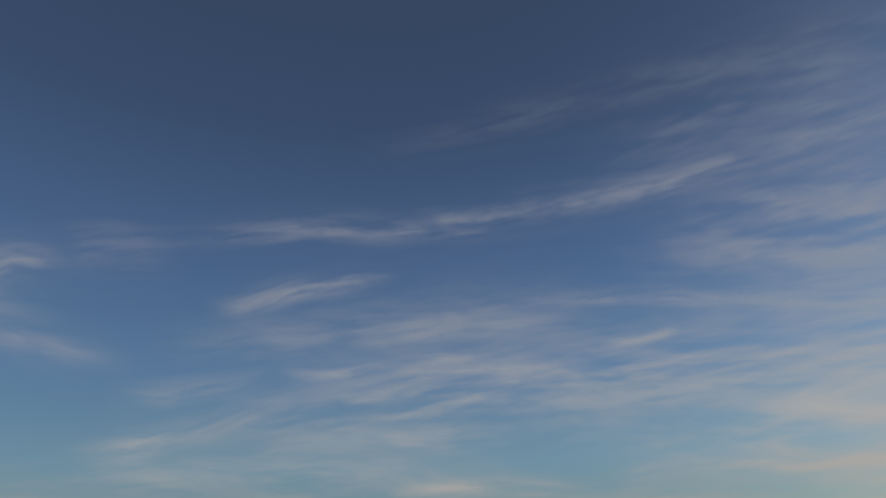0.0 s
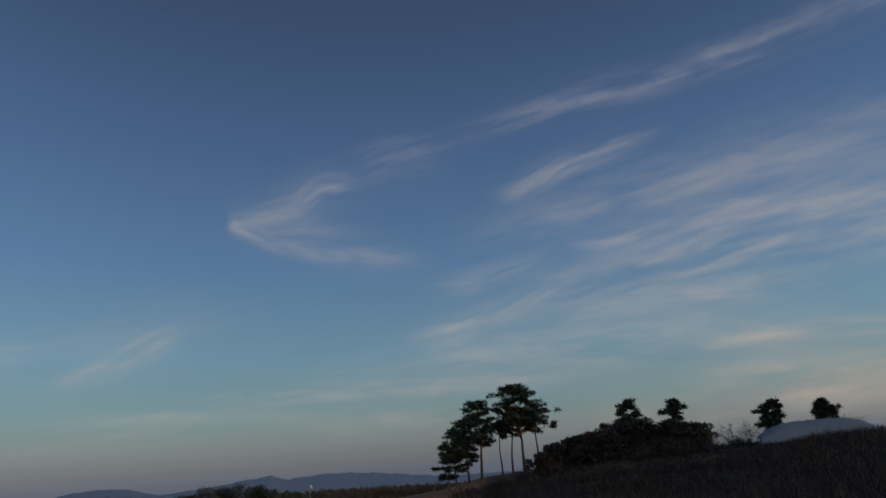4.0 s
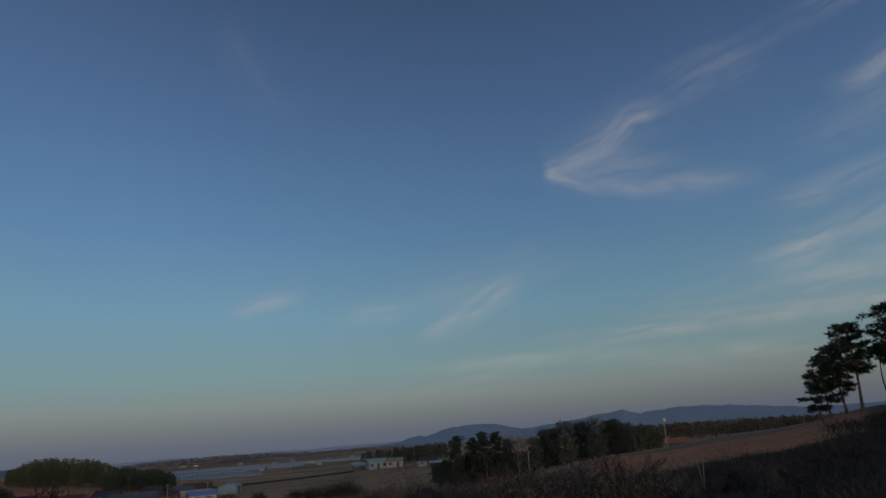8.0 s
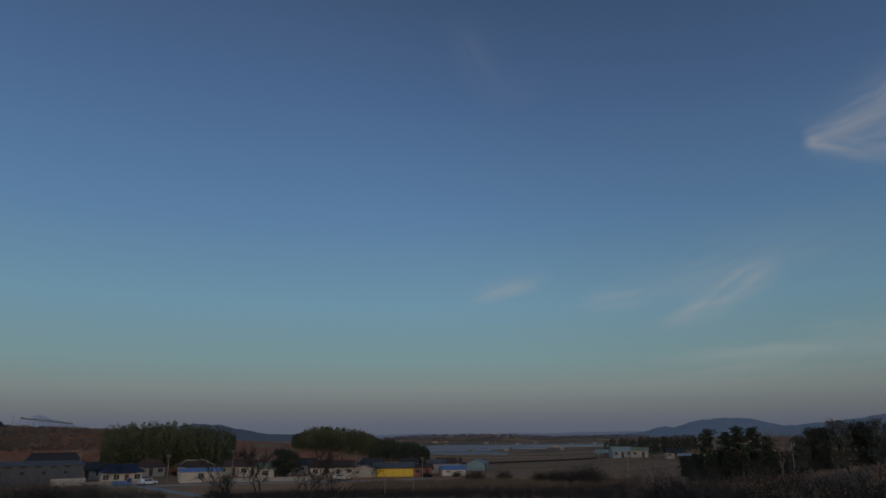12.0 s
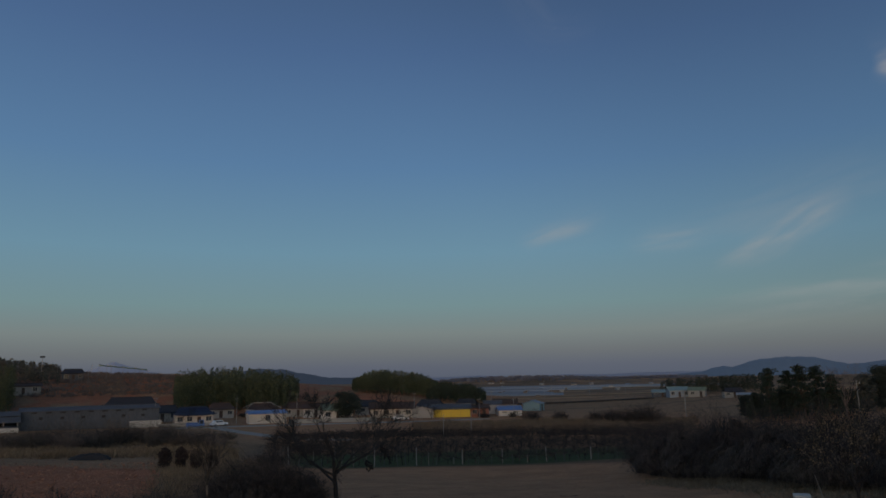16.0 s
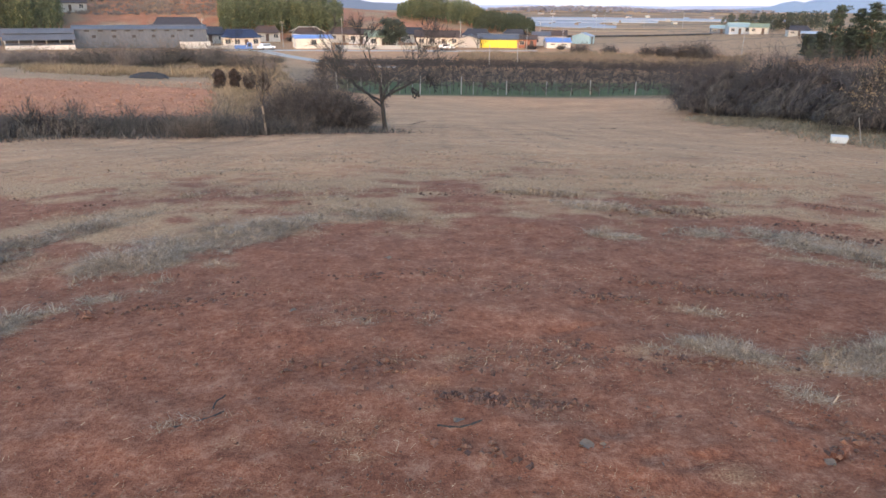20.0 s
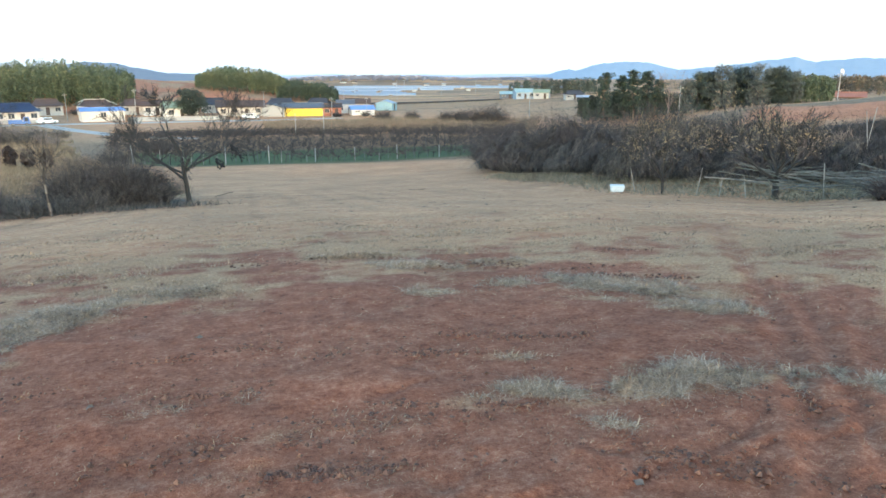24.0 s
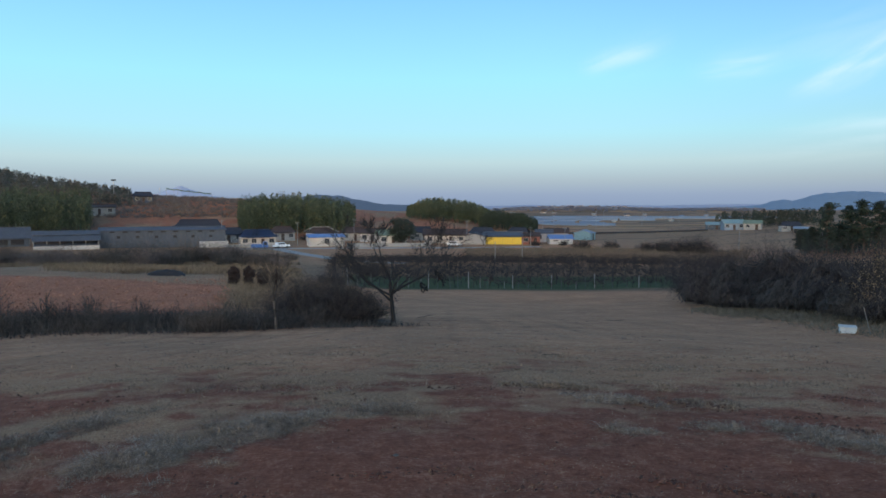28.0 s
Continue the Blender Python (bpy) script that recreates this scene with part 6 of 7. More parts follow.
for az, d, tall, lean in ((32.2, 27.4, 0.9, -0.3), (36.7, 25.6, 1.0, 0.15), (38.4, 25.2, 0.7, 0.1), (40.4, 25.0, 0.75, -0.2), (45.6, 24.2, 1.1, -0.1), (47.6, 30, 2.6, 0.1), (48.2, 30, 2.4, -0.15)):
    st = part("stake", rod((0, 0, -0.2), (lean * tall, 0, tall), 0.018, 0.013, 6), STAKE)
    st.matrix_world = Matrix.Translation(spot(az, d)) @ pose(0, 0, 0, 0, 0, -az)
    tagged(st, "leaning weathered wooden stake at the thicket edge", "stake", "stakes")
rail = part("fence_rail", rod((-1.3, 0, 0.62), (1.4, 0.1, 0.55), 0.024, 0.02, 6), STAKE)
rail.matrix_world = Matrix.Translation(spot(40.2, 25.2)) @ pose(0, 0, 0, 0, 0, -40)
tagged(rail, "pale fallen rail propped on short stakes", "rail")


# ---------------------------------------------------------------- roads, walls, vehicles
def ribbon(name, line, wide, mat, label, category, up=0.06, thick=0.1):
    """A strip laid along headings and distances."""
    pts = [Vector((d * math.sin(radians(a)), d * math.cos(radians(a)), 0)) for a, d in line]
    dense = []
    for p, q in zip(pts, pts[1:]):
        steps = max(2, int((q - p).length / 4))
        dense += [p.lerp(q, i / steps) for i in range(steps)]
    dense.append(pts[-1])
    verts, faces = [], []
    for i, p in enumerate(dense):
        t = (dense[min(i + 1, len(dense) - 1)] - dense[max(i - 1, 0)]).normalized()
        s = Vector((t.y, -t.x, 0)) * wide / 2
        z = max(height(*(p + s * k).xy) for k in (-1, 0, 1)) + up
        for q, zz in ((p - s, z), (p + s, z), (p + s, z - thick - 0.4), (p - s, z - thick - 0.4)):
            verts.append((q.x, q.y, zz))
    for i in range(len(dense) - 1):
        k = 4 * i
        for a, b in ((0, 1), (1, 2), (2, 3), (3, 0)):
            faces.append((k + b, k + a, k + 4 + a, k + 4 + b))
    ob = part(name, (verts, [], faces), mat)
    return tagged(ob, label, category, kind="structure")


ribbon("road", [(-17.5, 178), (-13.7, 176), (-11.8, 158), (-9.2, 142), (-6.4, 134), (-3.0, 130)], 3.0, CONCRETE, "pale concrete lane curving into the village", "road")
ribbon("road_upper", [(-13.7, 177.5), (-9, 177), (-3, 178), (3, 180), (8, 186)], 4.0, CONCRETE, "concrete lane along the village front", "road")
ribbon("low_wall", [(-8.0, 182), (-4.5, 183), (-1.0, 184)], 0.3, CONCRETE, "long low pale garden wall", "wall", 1.0, 0.9)
ribbon("low_wall_west", [(-17.6, 183), (-14.0, 183)], 0.3, CONCRETE, "low pale wall before the blue-roofed house", "wall", 0.8, 0.7)
ribbon("far_road", [(4, 330), (12, 345), (22, 380), (34, 420)], 1.2, REED, "pale field road across the plain", "road", 0.3, 0.3)
ribbon("ditch_bank", [(6, 255), (13, 262), (21, 280)], 3.0, TWIG, "dark ditch bank across the stubble", "bank", 0.5, 0.4)

CARWHITE = material("white_car_paint", [(0.7, 0.7, 0.7), (0.8, 0.8, 0.8)], 1, 0.25, 0)
CARBLUE = material("blue_truck_paint", [(0.03, 0.09, 0.25), (0.05, 0.13, 0.33)], 1, 0.3, 0)
RUBBER = material("tyre_rubber", [(0.015, 0.015, 0.015), (0.03, 0.03, 0.03)], 5, 0.9, 0)


def vehicle(name, az, d, turn, paint, label, truck=False):
    o = empty(name, Matrix.Translation(spot(az, d, 0.05)) @ pose(0, 0, 0, 0, 0, -az + turn), label, name)
    bm = boxed((-2.1, 2.1, -0.82, 0.82, 0.35, 0.85))
    bmesh.ops.bevel(bm, geom=bm.edges[:], offset=0.09, segments=2, affect="EDGES")
    part("body", bm, paint, o)
    x0, x1, h = (0.7, 2.0, 1.85) if truck else (-1.5, 1.0, 1.45)
    bm = boxed((x0, x1, -0.75, 0.75, 0.852, h))
    for v in bm.verts:
        if v.co.z > 1.2:
            v.co.x = (v.co.x - (x0 + x1) / 2) * 0.78 + (x0 + x1) / 2
            v.co.y *= 0.86
    part("cabin", bm, paint, o)
    for s in (-1, 1):
        part("side_window", boxed((x0 + 0.3, x1 - 0.3, s * 0.73 - 0.02, s * 0.73 + 0.02, 0.95, h - 0.12)), WINDOWGLASS, o)
        for x in (-1.3, 1.3):
            wheel = part("wheel", rod((x, s * 0.68, 0.3), (x, s * 0.86, 0.3), 0.31, 0.31, 14), RUBBER, o)
            part("rim", rod((x, s * 0.84, 0.3), (x, s * 0.875, 0.3), 0.17, 0.17, 10), POLE, wheel)
    if truck:
        part("cargo_bed", boxed((-2.1, 0.6, -0.85, 0.85, 0.86, 1.25)), paint, o)
    return o


vehicle("car", -13.3, 179, 30, CARWHITE, "white car parked on the village lane")
vehicle("car", 0.9, 184, 5, CARWHITE, "white car parked before a cream house")
vehicle("truck", -15.0, 176, 0, CARBLUE, "small blue flatbed truck beside the lane", True)


# ---------------------------------------------------------------- greenhouses and far buildings on the plain
def tunnel(name, az, d, long, wide, tall, turn, label, group="", ends=True, sag=0.0):
    o = empty(name, Matrix.Translation(spot(az, d)) @ pose(0, 0, 0, 0, 0, turn), label, "greenhouse", group)
    n, m = 13, max(4, int(long / 6)) if not sag else 24
    verts, faces = [], []
    for i in range(m + 1):
        for k in range(n):
            a = math.pi * k / (n - 1)
            b = 1 + sag * (math.sin(i * 1.9 + k * 0.8) * 0.4 + (0.4 if i % 2 else -0.4))
            taper = (1 - 0.55 * abs(2 * i / m - 1) ** 4) if sag else 1
            verts.append((-long / 2 + long * i / m, math.cos(a) * wide / 2 * b, math.sin(a) * tall * b * taper - 0.1))
    for i in range(m):
        for k in range(n - 1):
            q = i * n + k
            faces.append((q, q + 1, q + n + 1, q + n))
    part("vinyl_cover", (verts, [], faces), VINYL, o, "", True)
    for i in (0, m):
        part("end_sheet", ([verts[i * n + k] for k in range(n)], [], [tuple(range(n))]), VINYL, o)
    return o


rng = random.Random(81)
for row, (d, a0, a1, high) in enumerate(((395, 7.7, 12.9, 1.5), (430, 7.6, 12.6, 1.6), (470, 7.5, 12.4, 1.7), (560, 7.2, 12.4, 1.9), (600, 7.2, 16.5, 1.9), (720, 7.2, 22.5, 2.2), (760, 9, 23.5, 2.2))):
    az = a0
    while az < a1:
        long = rng.uniform(0.7, 1.3) * (a1 - a0) * 0.35 * d * 0.01745
        tunnel("greenhouse", az + math.degrees(long / d) / 2, d + rng.uniform(-4, 4), long, 7, high, -az + rng.uniform(-2, 2), "long pale vinyl greenhouse on the plain", "greenhouses on the plain")
        az += math.degrees(long / d) + rng.uniform(0.05, 0.4)
crest_tunnel = tunnel("vinyl_greenhouse", 84.0, 62, 8.0, 4.5, 1.55, -84 + 6, "small wrinkled vinyl greenhouse on the crest", "", True, 0.04)
for k, (az, d, w, h) in enumerate(((8.3, 1250, 20, 9), (9.2, 1260, 16, 8), (5.8, 1150, 12, 7), (15.0, 900, 14, 8), (16.4, 920, 9, 7), (17.9, 700, 7, 4), (19.2, 820, 10, 5), (21, 900, 9, 5), (12.4, 1000, 10, 6), (14.0, 520, 5, 3.2), (18.4, 560, 6, 3.4), (22.6, 640, 7, 4), (-1.1, 420, 4, 3), (24.5, 760, 8, 5), (27.5, 820, 10, 5), (31, 760, 8, 5))):
    house("far_building", az, d, w * 0.5, 6, h * 0.3, "gable", CONCRETE, rng.choice([GREYSHEET, CONCRETE, PALEBLUE, BROWNROOF]), "pale building far off on the plain", rng.uniform(-10, 10), h * 0.14, 0.3, 2 if h < 6 else 4, False)
for az, d, tall in ((8.3, 230, 6), (9.2, 260, 7), (13.2, 330, 8), (16.2, 360, 8), (19, 380, 8), (12.6, 300, 8)):
    pole(az, d, tall, "utility pole out on the plain")

# ridge: mast, ball-game netting and posts
mast = empty("lamp_mast", Matrix.Translation(spot(-25.6, 320)), "tall floodlight mast on the ridge", "mast")
part("post", rod((0, 0, -0.5), (0, 0, 7.0), 0.16, 0.1, 8), POLE, mast)
part("lamp_head", boxed((-0.9, 0.9, -0.3, 0.3, 6.9, 7.5)), DARK, mast)
net = empty("practice_net", Matrix.Translation(spot(-20.3, 315, -1.1)) @ pose(0, 0, 0, 0, 0, 20), "green practice netting slung between posts on the ridge", "netting")
for k in range(5):
    part("post", rod((-9 + k * 4.5, 0, -0.5), (-9 + k * 4.5, 0, 6.4 - 0.5 * k), 0.1, 0.08, 6), POLE, net)
for k in range(4):
    verts, faces = [], []
    for i in range(7):
        x = -9 + k * 4.5 + 4.5 * i / 6
        sag = 0.25 * math.sin(math.pi * i / 6)
        top = 6.2 - 0.5 * (k + i / 6) - sag
        verts += [(x, 0.03, top), (x, 0.03, top - 0.45)]
    faces = [(2 * i, 2 * i + 1, 2 * i + 3, 2 * i + 2) for i in range(6)]
    part("net_panel", (verts, [], faces), NETGREEN, net)
for az, d, tall in ((-22.4, 305, 6), (-24.6, 300, 5), (-22.6, 292, 5), (-46, 265, 9), (-21.4, 300, 6)):
    pole(az, d, tall, "utility pole on the ridge", False)
antenna = empty("antenna_mast", Matrix.Translation(spot(45.72, 147)), "thin mast with a small dish beside the red-roofed house", "mast")
part("post", rod((0, 0, -0.4), (0, 0, 5.6), 0.07, 0.05, 6), POLE, antenna)
part("dish", rod((0, -0.1, 5.2), (0, -0.25, 5.25), 0.3, 0.4, 10), WHITEWASH, antenna)

# crest: posts, hoops and bare shrubs near the house
for k, (az, d, tall) in enumerate(((103.5, 40, 1.6), (105.5, 40, 2.9), (108, 38, 2.2), (110, 40, 2.4), (91, 58, 1.8), (78.4, 66, 2.2), (79.6, 66, 2.0), (65, 76, 2.0))):
    bare_tree(spot(az, d), tall, 0.04, 740 + k, "bare shrub standing up from the crest", 0.25, 4, 0.8, (0, 0), 1.0, 2, "crest shrubs bare")
post = part("fence_post", rod((0, 0, -0.3), (-0.12, 0, 2.2), 0.05, 0.045, 6), STAKE)
post.matrix_world = Matrix.Translation(spot(105.5, 39.5)) @ pose(0, 0, 0, 0, 0, -105)
tagged(post, "dark leaning fence post on the crest", "post")
for k in range(5):
    hv, hf = [], []
    prev = None
    for i in range(11):
        a = math.pi * i / 10
        q = Vector((math.cos(a) * 2.0, 0, math.sin(a) * 1.6))
        if prev:
            tube(hv, hf, prev, q, 0.025, 0.025, 4)
        prev = q
    hoop = part("tunnel_hoop", (hv, [], hf), POLE)
    hoop.matrix_world = Matrix.Translation(spot(107 + k * 0.9, 44)) @ pose(0, 0, 0, 0, 0, -107 + 15)
    tagged(hoop, "bent metal hoop of an uncovered plastic tunnel", "hoop", "tunnel hoops")


# ---------------------------------------------------------------- grass, clods and litter on the near slope
def blades(name, x, y, h, lean, w, mat, label, seed):
    """Arching dead blades rooted at x, y: one object of many."""
    rng = np.random.default_rng(seed)
    m = len(x)
    a = rng.uniform(0, 2 * np.pi, m)
    twist = a + rng.uniform(-0.7, 0.7, m)
    base = np.stack([x, y, heights(x, y) - 0.008], 1)
    out = np.stack([np.cos(a), np.sin(a), 0 * a], 1)
    bend = np.stack([np.cos(twist), np.sin(twist), 0 * a], 1)
    side = np.stack([-np.sin(a), np.cos(a), 0 * a], 1) * w[:, None]
    up = np.array([[0, 0, 1.0]])
    p1 = base + out * (h * lean * 0.3)[:, None] + up * (h * 0.55 / (0.6 + 0.5 * lean))[:, None]
    p2 = p1 + bend * (h * lean * 0.45)[:, None] + up * (h * np.clip(0.6 - 0.4 * lean, -0.12, 1))[:, None]
    verts = np.stack([base - side, base + side, p1 + side * 0.8, p1 - side * 0.8, p2], 1).reshape(-1, 3)
    k = np.arange(m)[:, None] * 5
    faces = (k + np.array([[0, 1, 2, 3]])).tolist() + (k + np.array([[3, 2, 4]])).tolist()
    ob = part(name, (verts.tolist(), [], faces), mat)
    return tagged(ob, label, "grass", kind="stuff")


def tuft_share(x, y):
    tall = np.zeros_like(x)
    n1 = 0.5 * ripple(x, y, 5.0, 3.7) + 0.45 * ripple(x, y, 13.0, 0.4) + 0.3 * ripple(x, y, 31.0, 1.4)
    for a, dist, wide, deep, s in TUFTS:
        c, q = math.cos(radians(a)), math.sin(radians(a))
        u, v = (x * c - y * q) / wide, (x * q + y * c - dist) / deep
        tall = np.maximum(tall, s * np.clip(1.15 - np.hypot(u, v) + 1.25 * n1, 0, 1.2))
    return tall


def near_grass():
    rng = np.random.default_rng(9)
    n = 1200000
    az = np.radians(rng.uniform(-48, 60, n))
    d = 1.7 + 13.0 * rng.random(n) ** 1.1
    x, y = d * np.sin(az), d * np.cos(az)
    _, straw, scrub = cover(x, y)
    clump = ramp01(ripple(0.45 * x, y, 4.0, 7.7) + 0.7 * ripple(0.5 * x, y, 11.0, 1.1) + 0.6 * ripple(x, y, 33.0, 2.1), -0.3, 1.0)
    tall = tuft_share(x, y)
    keep = rng.random(n) < np.clip((15 - d) / 6, 0, 1) * straw**1.6 * (0.03 + 0.6 * clump) + 0.9 * tall * (0.4 + 0.6 * clump)
    x, y, d, tall, straw = x[keep], y[keep], d[keep], tall[keep], straw[keep]
    m = len(x)
    h = (0.018 + 0.075 * rng.random(m) ** 2) * (0.5 + 0.6 * straw) + tall * 0.07 * rng.uniform(0.2, 1.2, m)
    blades("dry_grass", x, y, h, rng.uniform(0.9, 2.8, m), (0.0005 + 0.0003 * d) * rng.uniform(0.6, 1.4, m), THATCH, "short matted grey-straw grass in ragged tufts on red earth", 29)


def long_tufts():
    """Long arching dead grass in the larger tufts."""
    rng = np.random.default_rng(19)
    n = 620000
    az = np.radians(rng.uniform(-48, 60, n))
    d = 2.2 + 6.0 * rng.random(n)
    x, y = d * np.sin(az), d * np.cos(az)
    tall = tuft_share(x, y)
    keep = rng.random(n) < np.clip(tall - 0.06, 0, 1) ** 1.3 * 2.2
    x, y, d, tall = x[keep], y[keep], d[keep], tall[keep]
    m = len(x)
    blades("grass_tufts", x, y, tall * (0.045 + 0.15 * rng.random(m) ** 2), rng.uniform(1.2, 3.4, m), (0.0005 + 0.00022 * d) * rng.uniform(0.5, 1.3, m), STRAW, "long matted tufts of grey dead grass", 39)


def litter():
    """Fine dead stalks lying flat on the bare soil."""
    rng = np.random.default_rng(23)
    n = 300000
    az = np.radians(rng.uniform(-48, 60, n))
    d = 1.8 + 8.5 * rng.random(n) ** 1.2
    x, y = d * np.sin(az), d * np.cos(az)
    share = ramp01(0.8 * ripple(0.5 * x, y, 2.6, 6.2) + 0.7 * ripple(0.6 * x, y, 8.0, 0.9), -0.25, 1.1)
    keep = rng.random(n) < 0.015 + 0.26 * share
    x, y, d = x[keep], y[keep], d[keep]
    m = len(x)
    a = rng.uniform(0, np.pi, m)
    half = rng.uniform(0.004, 0.016, m) * rng.uniform(0.5, 1.3, m)
    w = (0.0003 + 0.00013 * d) * rng.uniform(0.6, 1.3, m)
    z = heights(x, y) + rng.uniform(0.004, 0.02, m)
    ux, uy = np.cos(a) * half, np.sin(a) * half
    sx, sy = -np.sin(a) * w, np.cos(a) * w
    tip = z + rng.uniform(-0.004, 0.012, m)
    verts = np.stack([np.stack([x - ux - sx, y - uy - sy, z], 1), np.stack([x - ux + sx, y - uy + sy, z + w], 1), np.stack([x + ux + sx, y + uy + sy, tip + w], 1), np.stack([x + ux - sx, y + uy - sy, tip], 1)], 1).reshape(-1, 3)
    ob = part("dry_stalks", (verts.tolist(), [], (np.arange(m)[:, None] * 4 + np.arange(4)).tolist()), THATCH)
    tagged(ob, "fine broken dry stalks strewn over red soil", "litter", kind="stuff")


def field_tufts():
    """Small dry tufts and stubble over the tan field."""
    rng = np.random.default_rng(47)
    n = 210000
    az = np.radians(rng.uniform(-50, 60, n))
    d = 8 + 24 * rng.random(n) ** 1.3
    x, y = d * np.sin(az), d * np.cos(az)
    share = ramp01(0.7 * ripple(0.35 * x, y, 1.1, 3.2) + 0.8 * ripple(0.5 * x, y, 5.0, 1.9) + 0.5 * ripple(x, y, 14.0, 0.3), 0.0, 1.2)
    _, _, scrub = cover(x, y)
    keep = (rng.random(n) < 0.9 * share + 0.02) & (scrub < 0.3)
    x, y, d = x[keep], y[keep], d[keep]
    m = len(x)
    blades("field_stubble", x, y, rng.uniform(0.015, 0.05, m), rng.uniform(0.8, 2.6, m), 0.00024 * d * rng.uniform(0.6, 1.3, m), STRAW, "sparse dry stubble and weeds over the tan field", 49)


def field_weeds():
    """Small dark dead weeds and turned clods dotted over the tan field."""
    rng = np.random.default_rng(61)
    n = 260
    az, d = np.radians(rng.uniform(-50, 58, n)), 9 + 30 * rng.random(n) ** 1.2
    cx, cy = d * np.sin(az), d * np.cos(az)
    per = 14
    x = np.repeat(cx, per) + rng.normal(0, 0.05, n * per) * np.repeat(0.6 + rng.random(n), per)
    y = np.repeat(cy, per) + rng.normal(0, 0.03, n * per)
    far = np.repeat(d, per)
    _, _, scrub = cover(x, y)
    keep = scrub < 0.35
    x, y, far = x[keep], y[keep], far[keep]
    m = len(x)
    blades("field_weeds", x, y, rng.uniform(0.02, 0.07, m), rng.uniform(0.8, 2.6, m), 0.00035 * far * rng.uniform(0.6, 1.3, m), TWIG, "small dark dead weeds dotted over the tan field", 63)


near_grass()
field_weeds()
long_tufts()
litter()
field_tufts()


def soil_clods():
    rng = random.Random(15)
    verts, faces = [], []
    crust = [(4.2, 3.0, 0.35, 0.06), (7.5, 2.95, 0.25, 0.05), (32, 2.35, 0.16, 0.05), (20, 7.9, 0.5, 0.15), (26, 7.6, 0.6, 0.15), (2.7, 8.3, 0.5, 0.2), (44, 4.2, 0.3, 0.3), (40, 3.2, 0.5, 0.12), (14, 2.5, 0.5, 0.06), (-36, 8.6, 1.6, 0.25), (30.9, 8.8, 0.3, 0.12), (12, 4.6, 0.5, 0.08), (-3, 4.1, 0.5, 0.08), (17, 3.7, 0.4, 0.05), (0, 3.3, 0.6, 0.1), (-8, 4.9, 0.7, 0.08), (22, 5.0, 0.6, 0.08), (9, 3.5, 0.8, 0.07), (27, 3.0, 0.5, 0.06), (-20, 4.6, 0.6, 0.08), (34, 7.2, 0.8, 0.1)]
    for n in range(13000):
        az, d = rng.uniform(-50, 60), 1.8 + 12 * rng.random() ** 1.4
        x, y = d * math.sin(radians(az)), d * math.cos(radians(az))
        r = 0.002 + 0.008 * rng.random() ** 2 + 0.014 * rng.random() ** 12
        if n % 4 == 0:
            a0, d0, wide, deep = rng.choice(crust)
            u, v = rng.gauss(0, wide * 0.6), d0 + rng.gauss(0, deep * 0.6)
            c, q = math.cos(radians(a0)), math.sin(radians(a0))
            x, y, r = u * c + v * q, -u * q + v * c, 0.005 + 0.02 * rng.random() ** 2
        z = height(x, y) + r * 0.15
        k = len(verts)
        ax = [Vector((rng.gauss(0, 1), rng.gauss(0, 1), rng.gauss(0, 0.6))).normalized() for _ in range(6)]
        for v in ((1, 0, 0), (-1, 0, 0), (0, 1, 0), (0, -1, 0), (0, 0, 0.7), (0, 0, -0.7)):
            j = Vector(v) * r * rng.uniform(0.6, 1.3) + ax[len(verts) % 6] * r * 0.25
            verts.append((x + j.x, y + j.y, z + j.z))
        for f in ((0, 2, 4), (2, 1, 4), (1, 3, 4), (3, 0, 4), (2, 0, 5), (1, 2, 5), (3, 1, 5), (0, 3, 5)):
            faces.append(tuple(k + i for i in f))
    ob = part("soil_clods", (verts, [], faces), CLODS)
    tagged(ob, "crumbled red soil clods scattered over the slope", "soil clods", kind="stuff")


def plough_clods():
    """Turned clods on the ploughed field behind the hedge."""
    rng = random.Random(16)
    verts, faces = [], []
    for _ in range(5200):
        az, d = rng.uniform(-55, -17.6), rng.uniform(37, 71)
        x, y = d * math.sin(radians(az)), d * math.cos(radians(az))
        r = rng.uniform(0.025, 0.06) + 0.07 * rng.random() ** 6
        z = height(x, y) + 0.03
        k = len(verts)
        for v in ((1, 0, 0), (-1, 0, 0), (0, 1, 0), (0, -1, 0), (0, 0, 0.8), (0, 0, -0.7)):
            verts.append((x + v[0] * r * rng.uniform(0.6, 1.4), y + v[1] * r * rng.uniform(0.6, 1.4), z + v[2] * r * rng.uniform(0.6, 1.3)))
        for f in ((0, 2, 4), (2, 1, 4), (1, 3, 4), (3, 0, 4), (2, 0, 5), (1, 2, 5), (3, 1, 5), (0, 3, 5)):
            faces.append(tuple(k + i for i in f))
    ob = part("plough_clods", (verts, [], faces), PLOUGHCLOD)
    tagged(ob, "orange clods turned up over the ploughed field", "soil clods", kind="stuff")


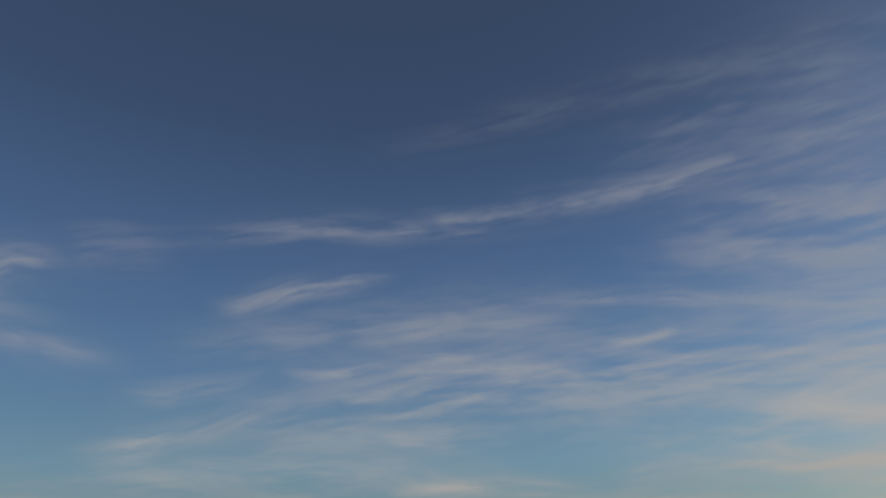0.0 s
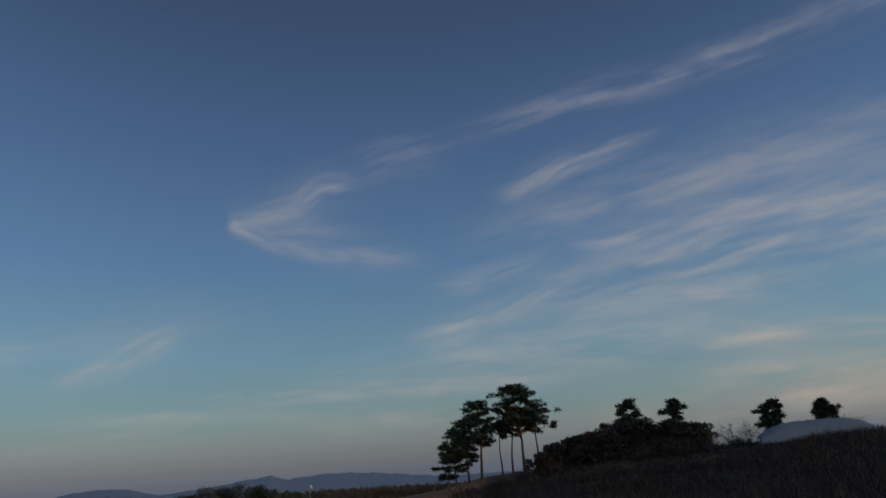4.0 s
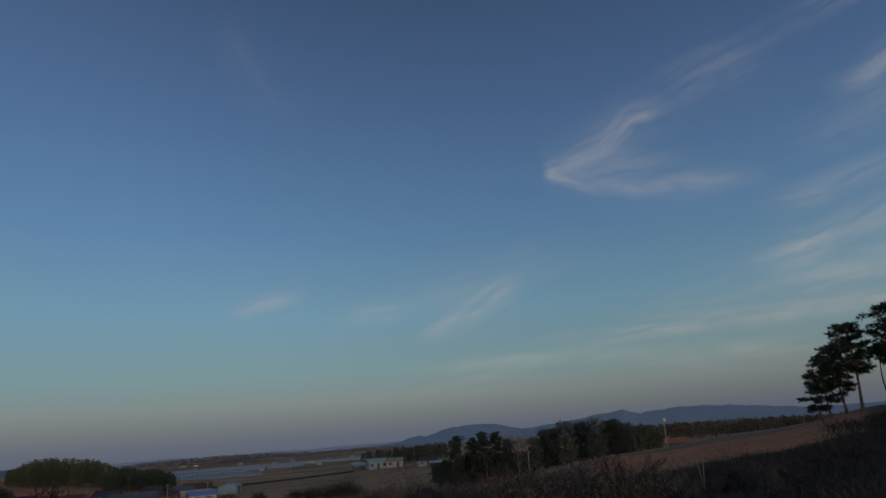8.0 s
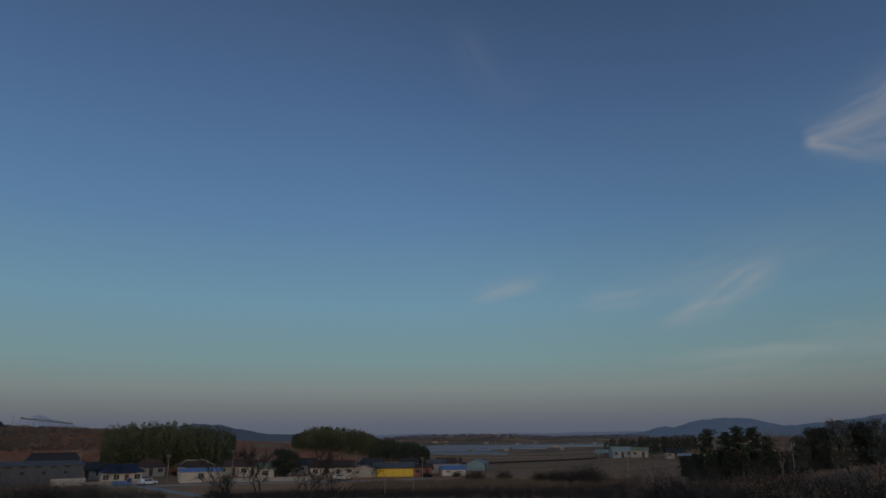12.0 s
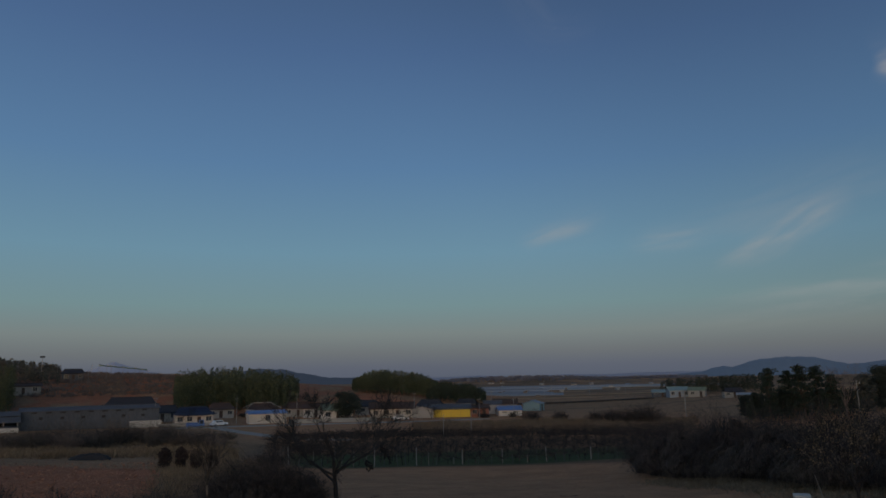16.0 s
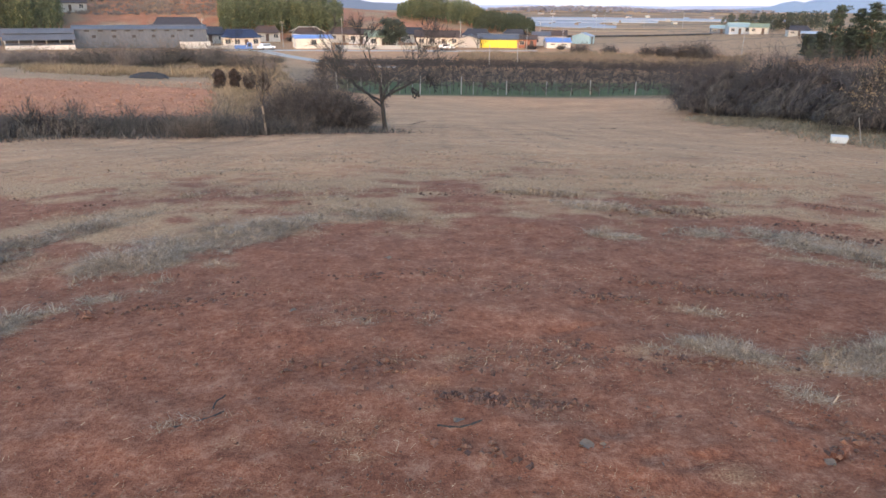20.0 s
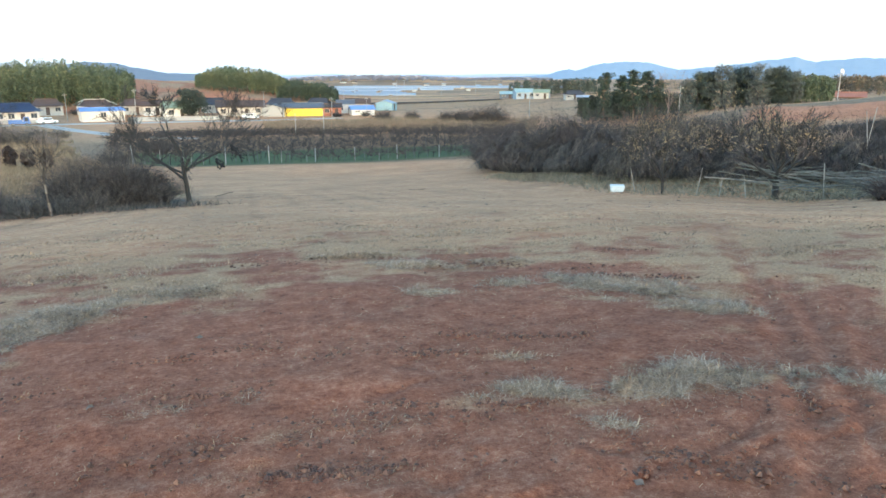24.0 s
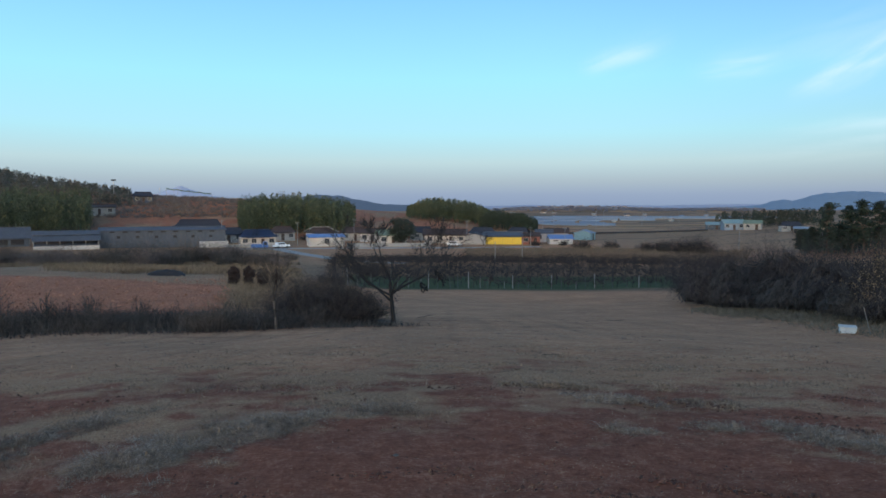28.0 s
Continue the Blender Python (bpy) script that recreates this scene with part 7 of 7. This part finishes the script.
PLOUGHCLOD = material("orange_clods", [(0.2, 0.07, 0.034), (0.36, 0.14, 0.07), (0.52, 0.23, 0.13)], 1.5, 0.95, 0.2, islands=0.6)
plough_clods()
CLODS = material("red_clods", [(0.05, 0.021, 0.013), (0.088, 0.038, 0.023), (0.13, 0.06, 0.037)], 3, 0.95, 0.2, islands=0.5)
soil_clods()
LEAFDRY = material("dead_leaf", [(0.075, 0.052, 0.036), (0.14, 0.1, 0.072)], 20, 0.8, 0.2)
for k, (az, d, size, turn) in enumerate(((14.2, 2.63, 0.075, 20), (21.3, 2.6, 0.05, 80), (15.8, 2.65, 0.045, -30), (2.4, 2.75, 0.05, 10), (33.5, 2.9, 0.05, 120), (-12.3, 4.2, 0.05, 60), (-4, 5.3, 0.06, 0))):
    verts, faces = [], []
    for i in range(7):
        t = i / 6
        w = 0.42 * math.sin(math.pi * (0.08 + 0.86 * t))
        curl = 0.12 * math.cos(t * 5 + k)
        verts += [(t - 0.5, -w, 0.16 + curl), (t - 0.5, 0, 0.04 + 0.05 * math.sin(3 * t)), (t - 0.5, w, 0.14 - curl)]
    for i in range(6):
        q = 3 * i
        faces += [(q, q + 3, q + 4, q + 1), (q + 1, q + 4, q + 5, q + 2)]
    leaf = part("dead_leaf", ([tuple(c * size for c in v) for v in verts], [], faces), LEAFDRY, None, "", True)
    leaf.matrix_world = Matrix.Translation(spot(az, d, 0.012)) @ pose(0, 0, 0, 0, 0, turn)
    tagged(leaf, "curled dead leaf lying on red soil", "leaf", "dead leaves")
for k, (az, d, long, turn) in enumerate(((-21, 3.0, 0.22, 30), (-19, 3.1, 0.12, 60), (2.5, 2.72, 0.2, 5), (23, 2.5, 0.15, -40), (-1.5, 36, 0.9, 8), (14.2, 35.5, 0.9, -10), (9, 12, 0.3, 15))):
    rng2 = random.Random(800 + k)
    verts, faces = [], []
    p = Vector((-long / 2, 0, 0.012))
    for s in range(4):
        q = p + Vector((long / 4, rng2.gauss(0, 0.06) * long, rng2.uniform(-0.03, 0.06) * long))
        q.z = max(0.008, q.z)
        tube(verts, faces, p, q, 0.003 + long * 0.012, 0.002 + long * 0.008, 5)
        p = q
    stick = part("stick", (verts, [], faces), BARK)
    stick.matrix_world = Matrix.Translation(spot(az, d)) @ pose(0, 0, 0, 0, 0, turn - az)
    tagged(stick, "dry broken stick lying on the field", "stick", "sticks")
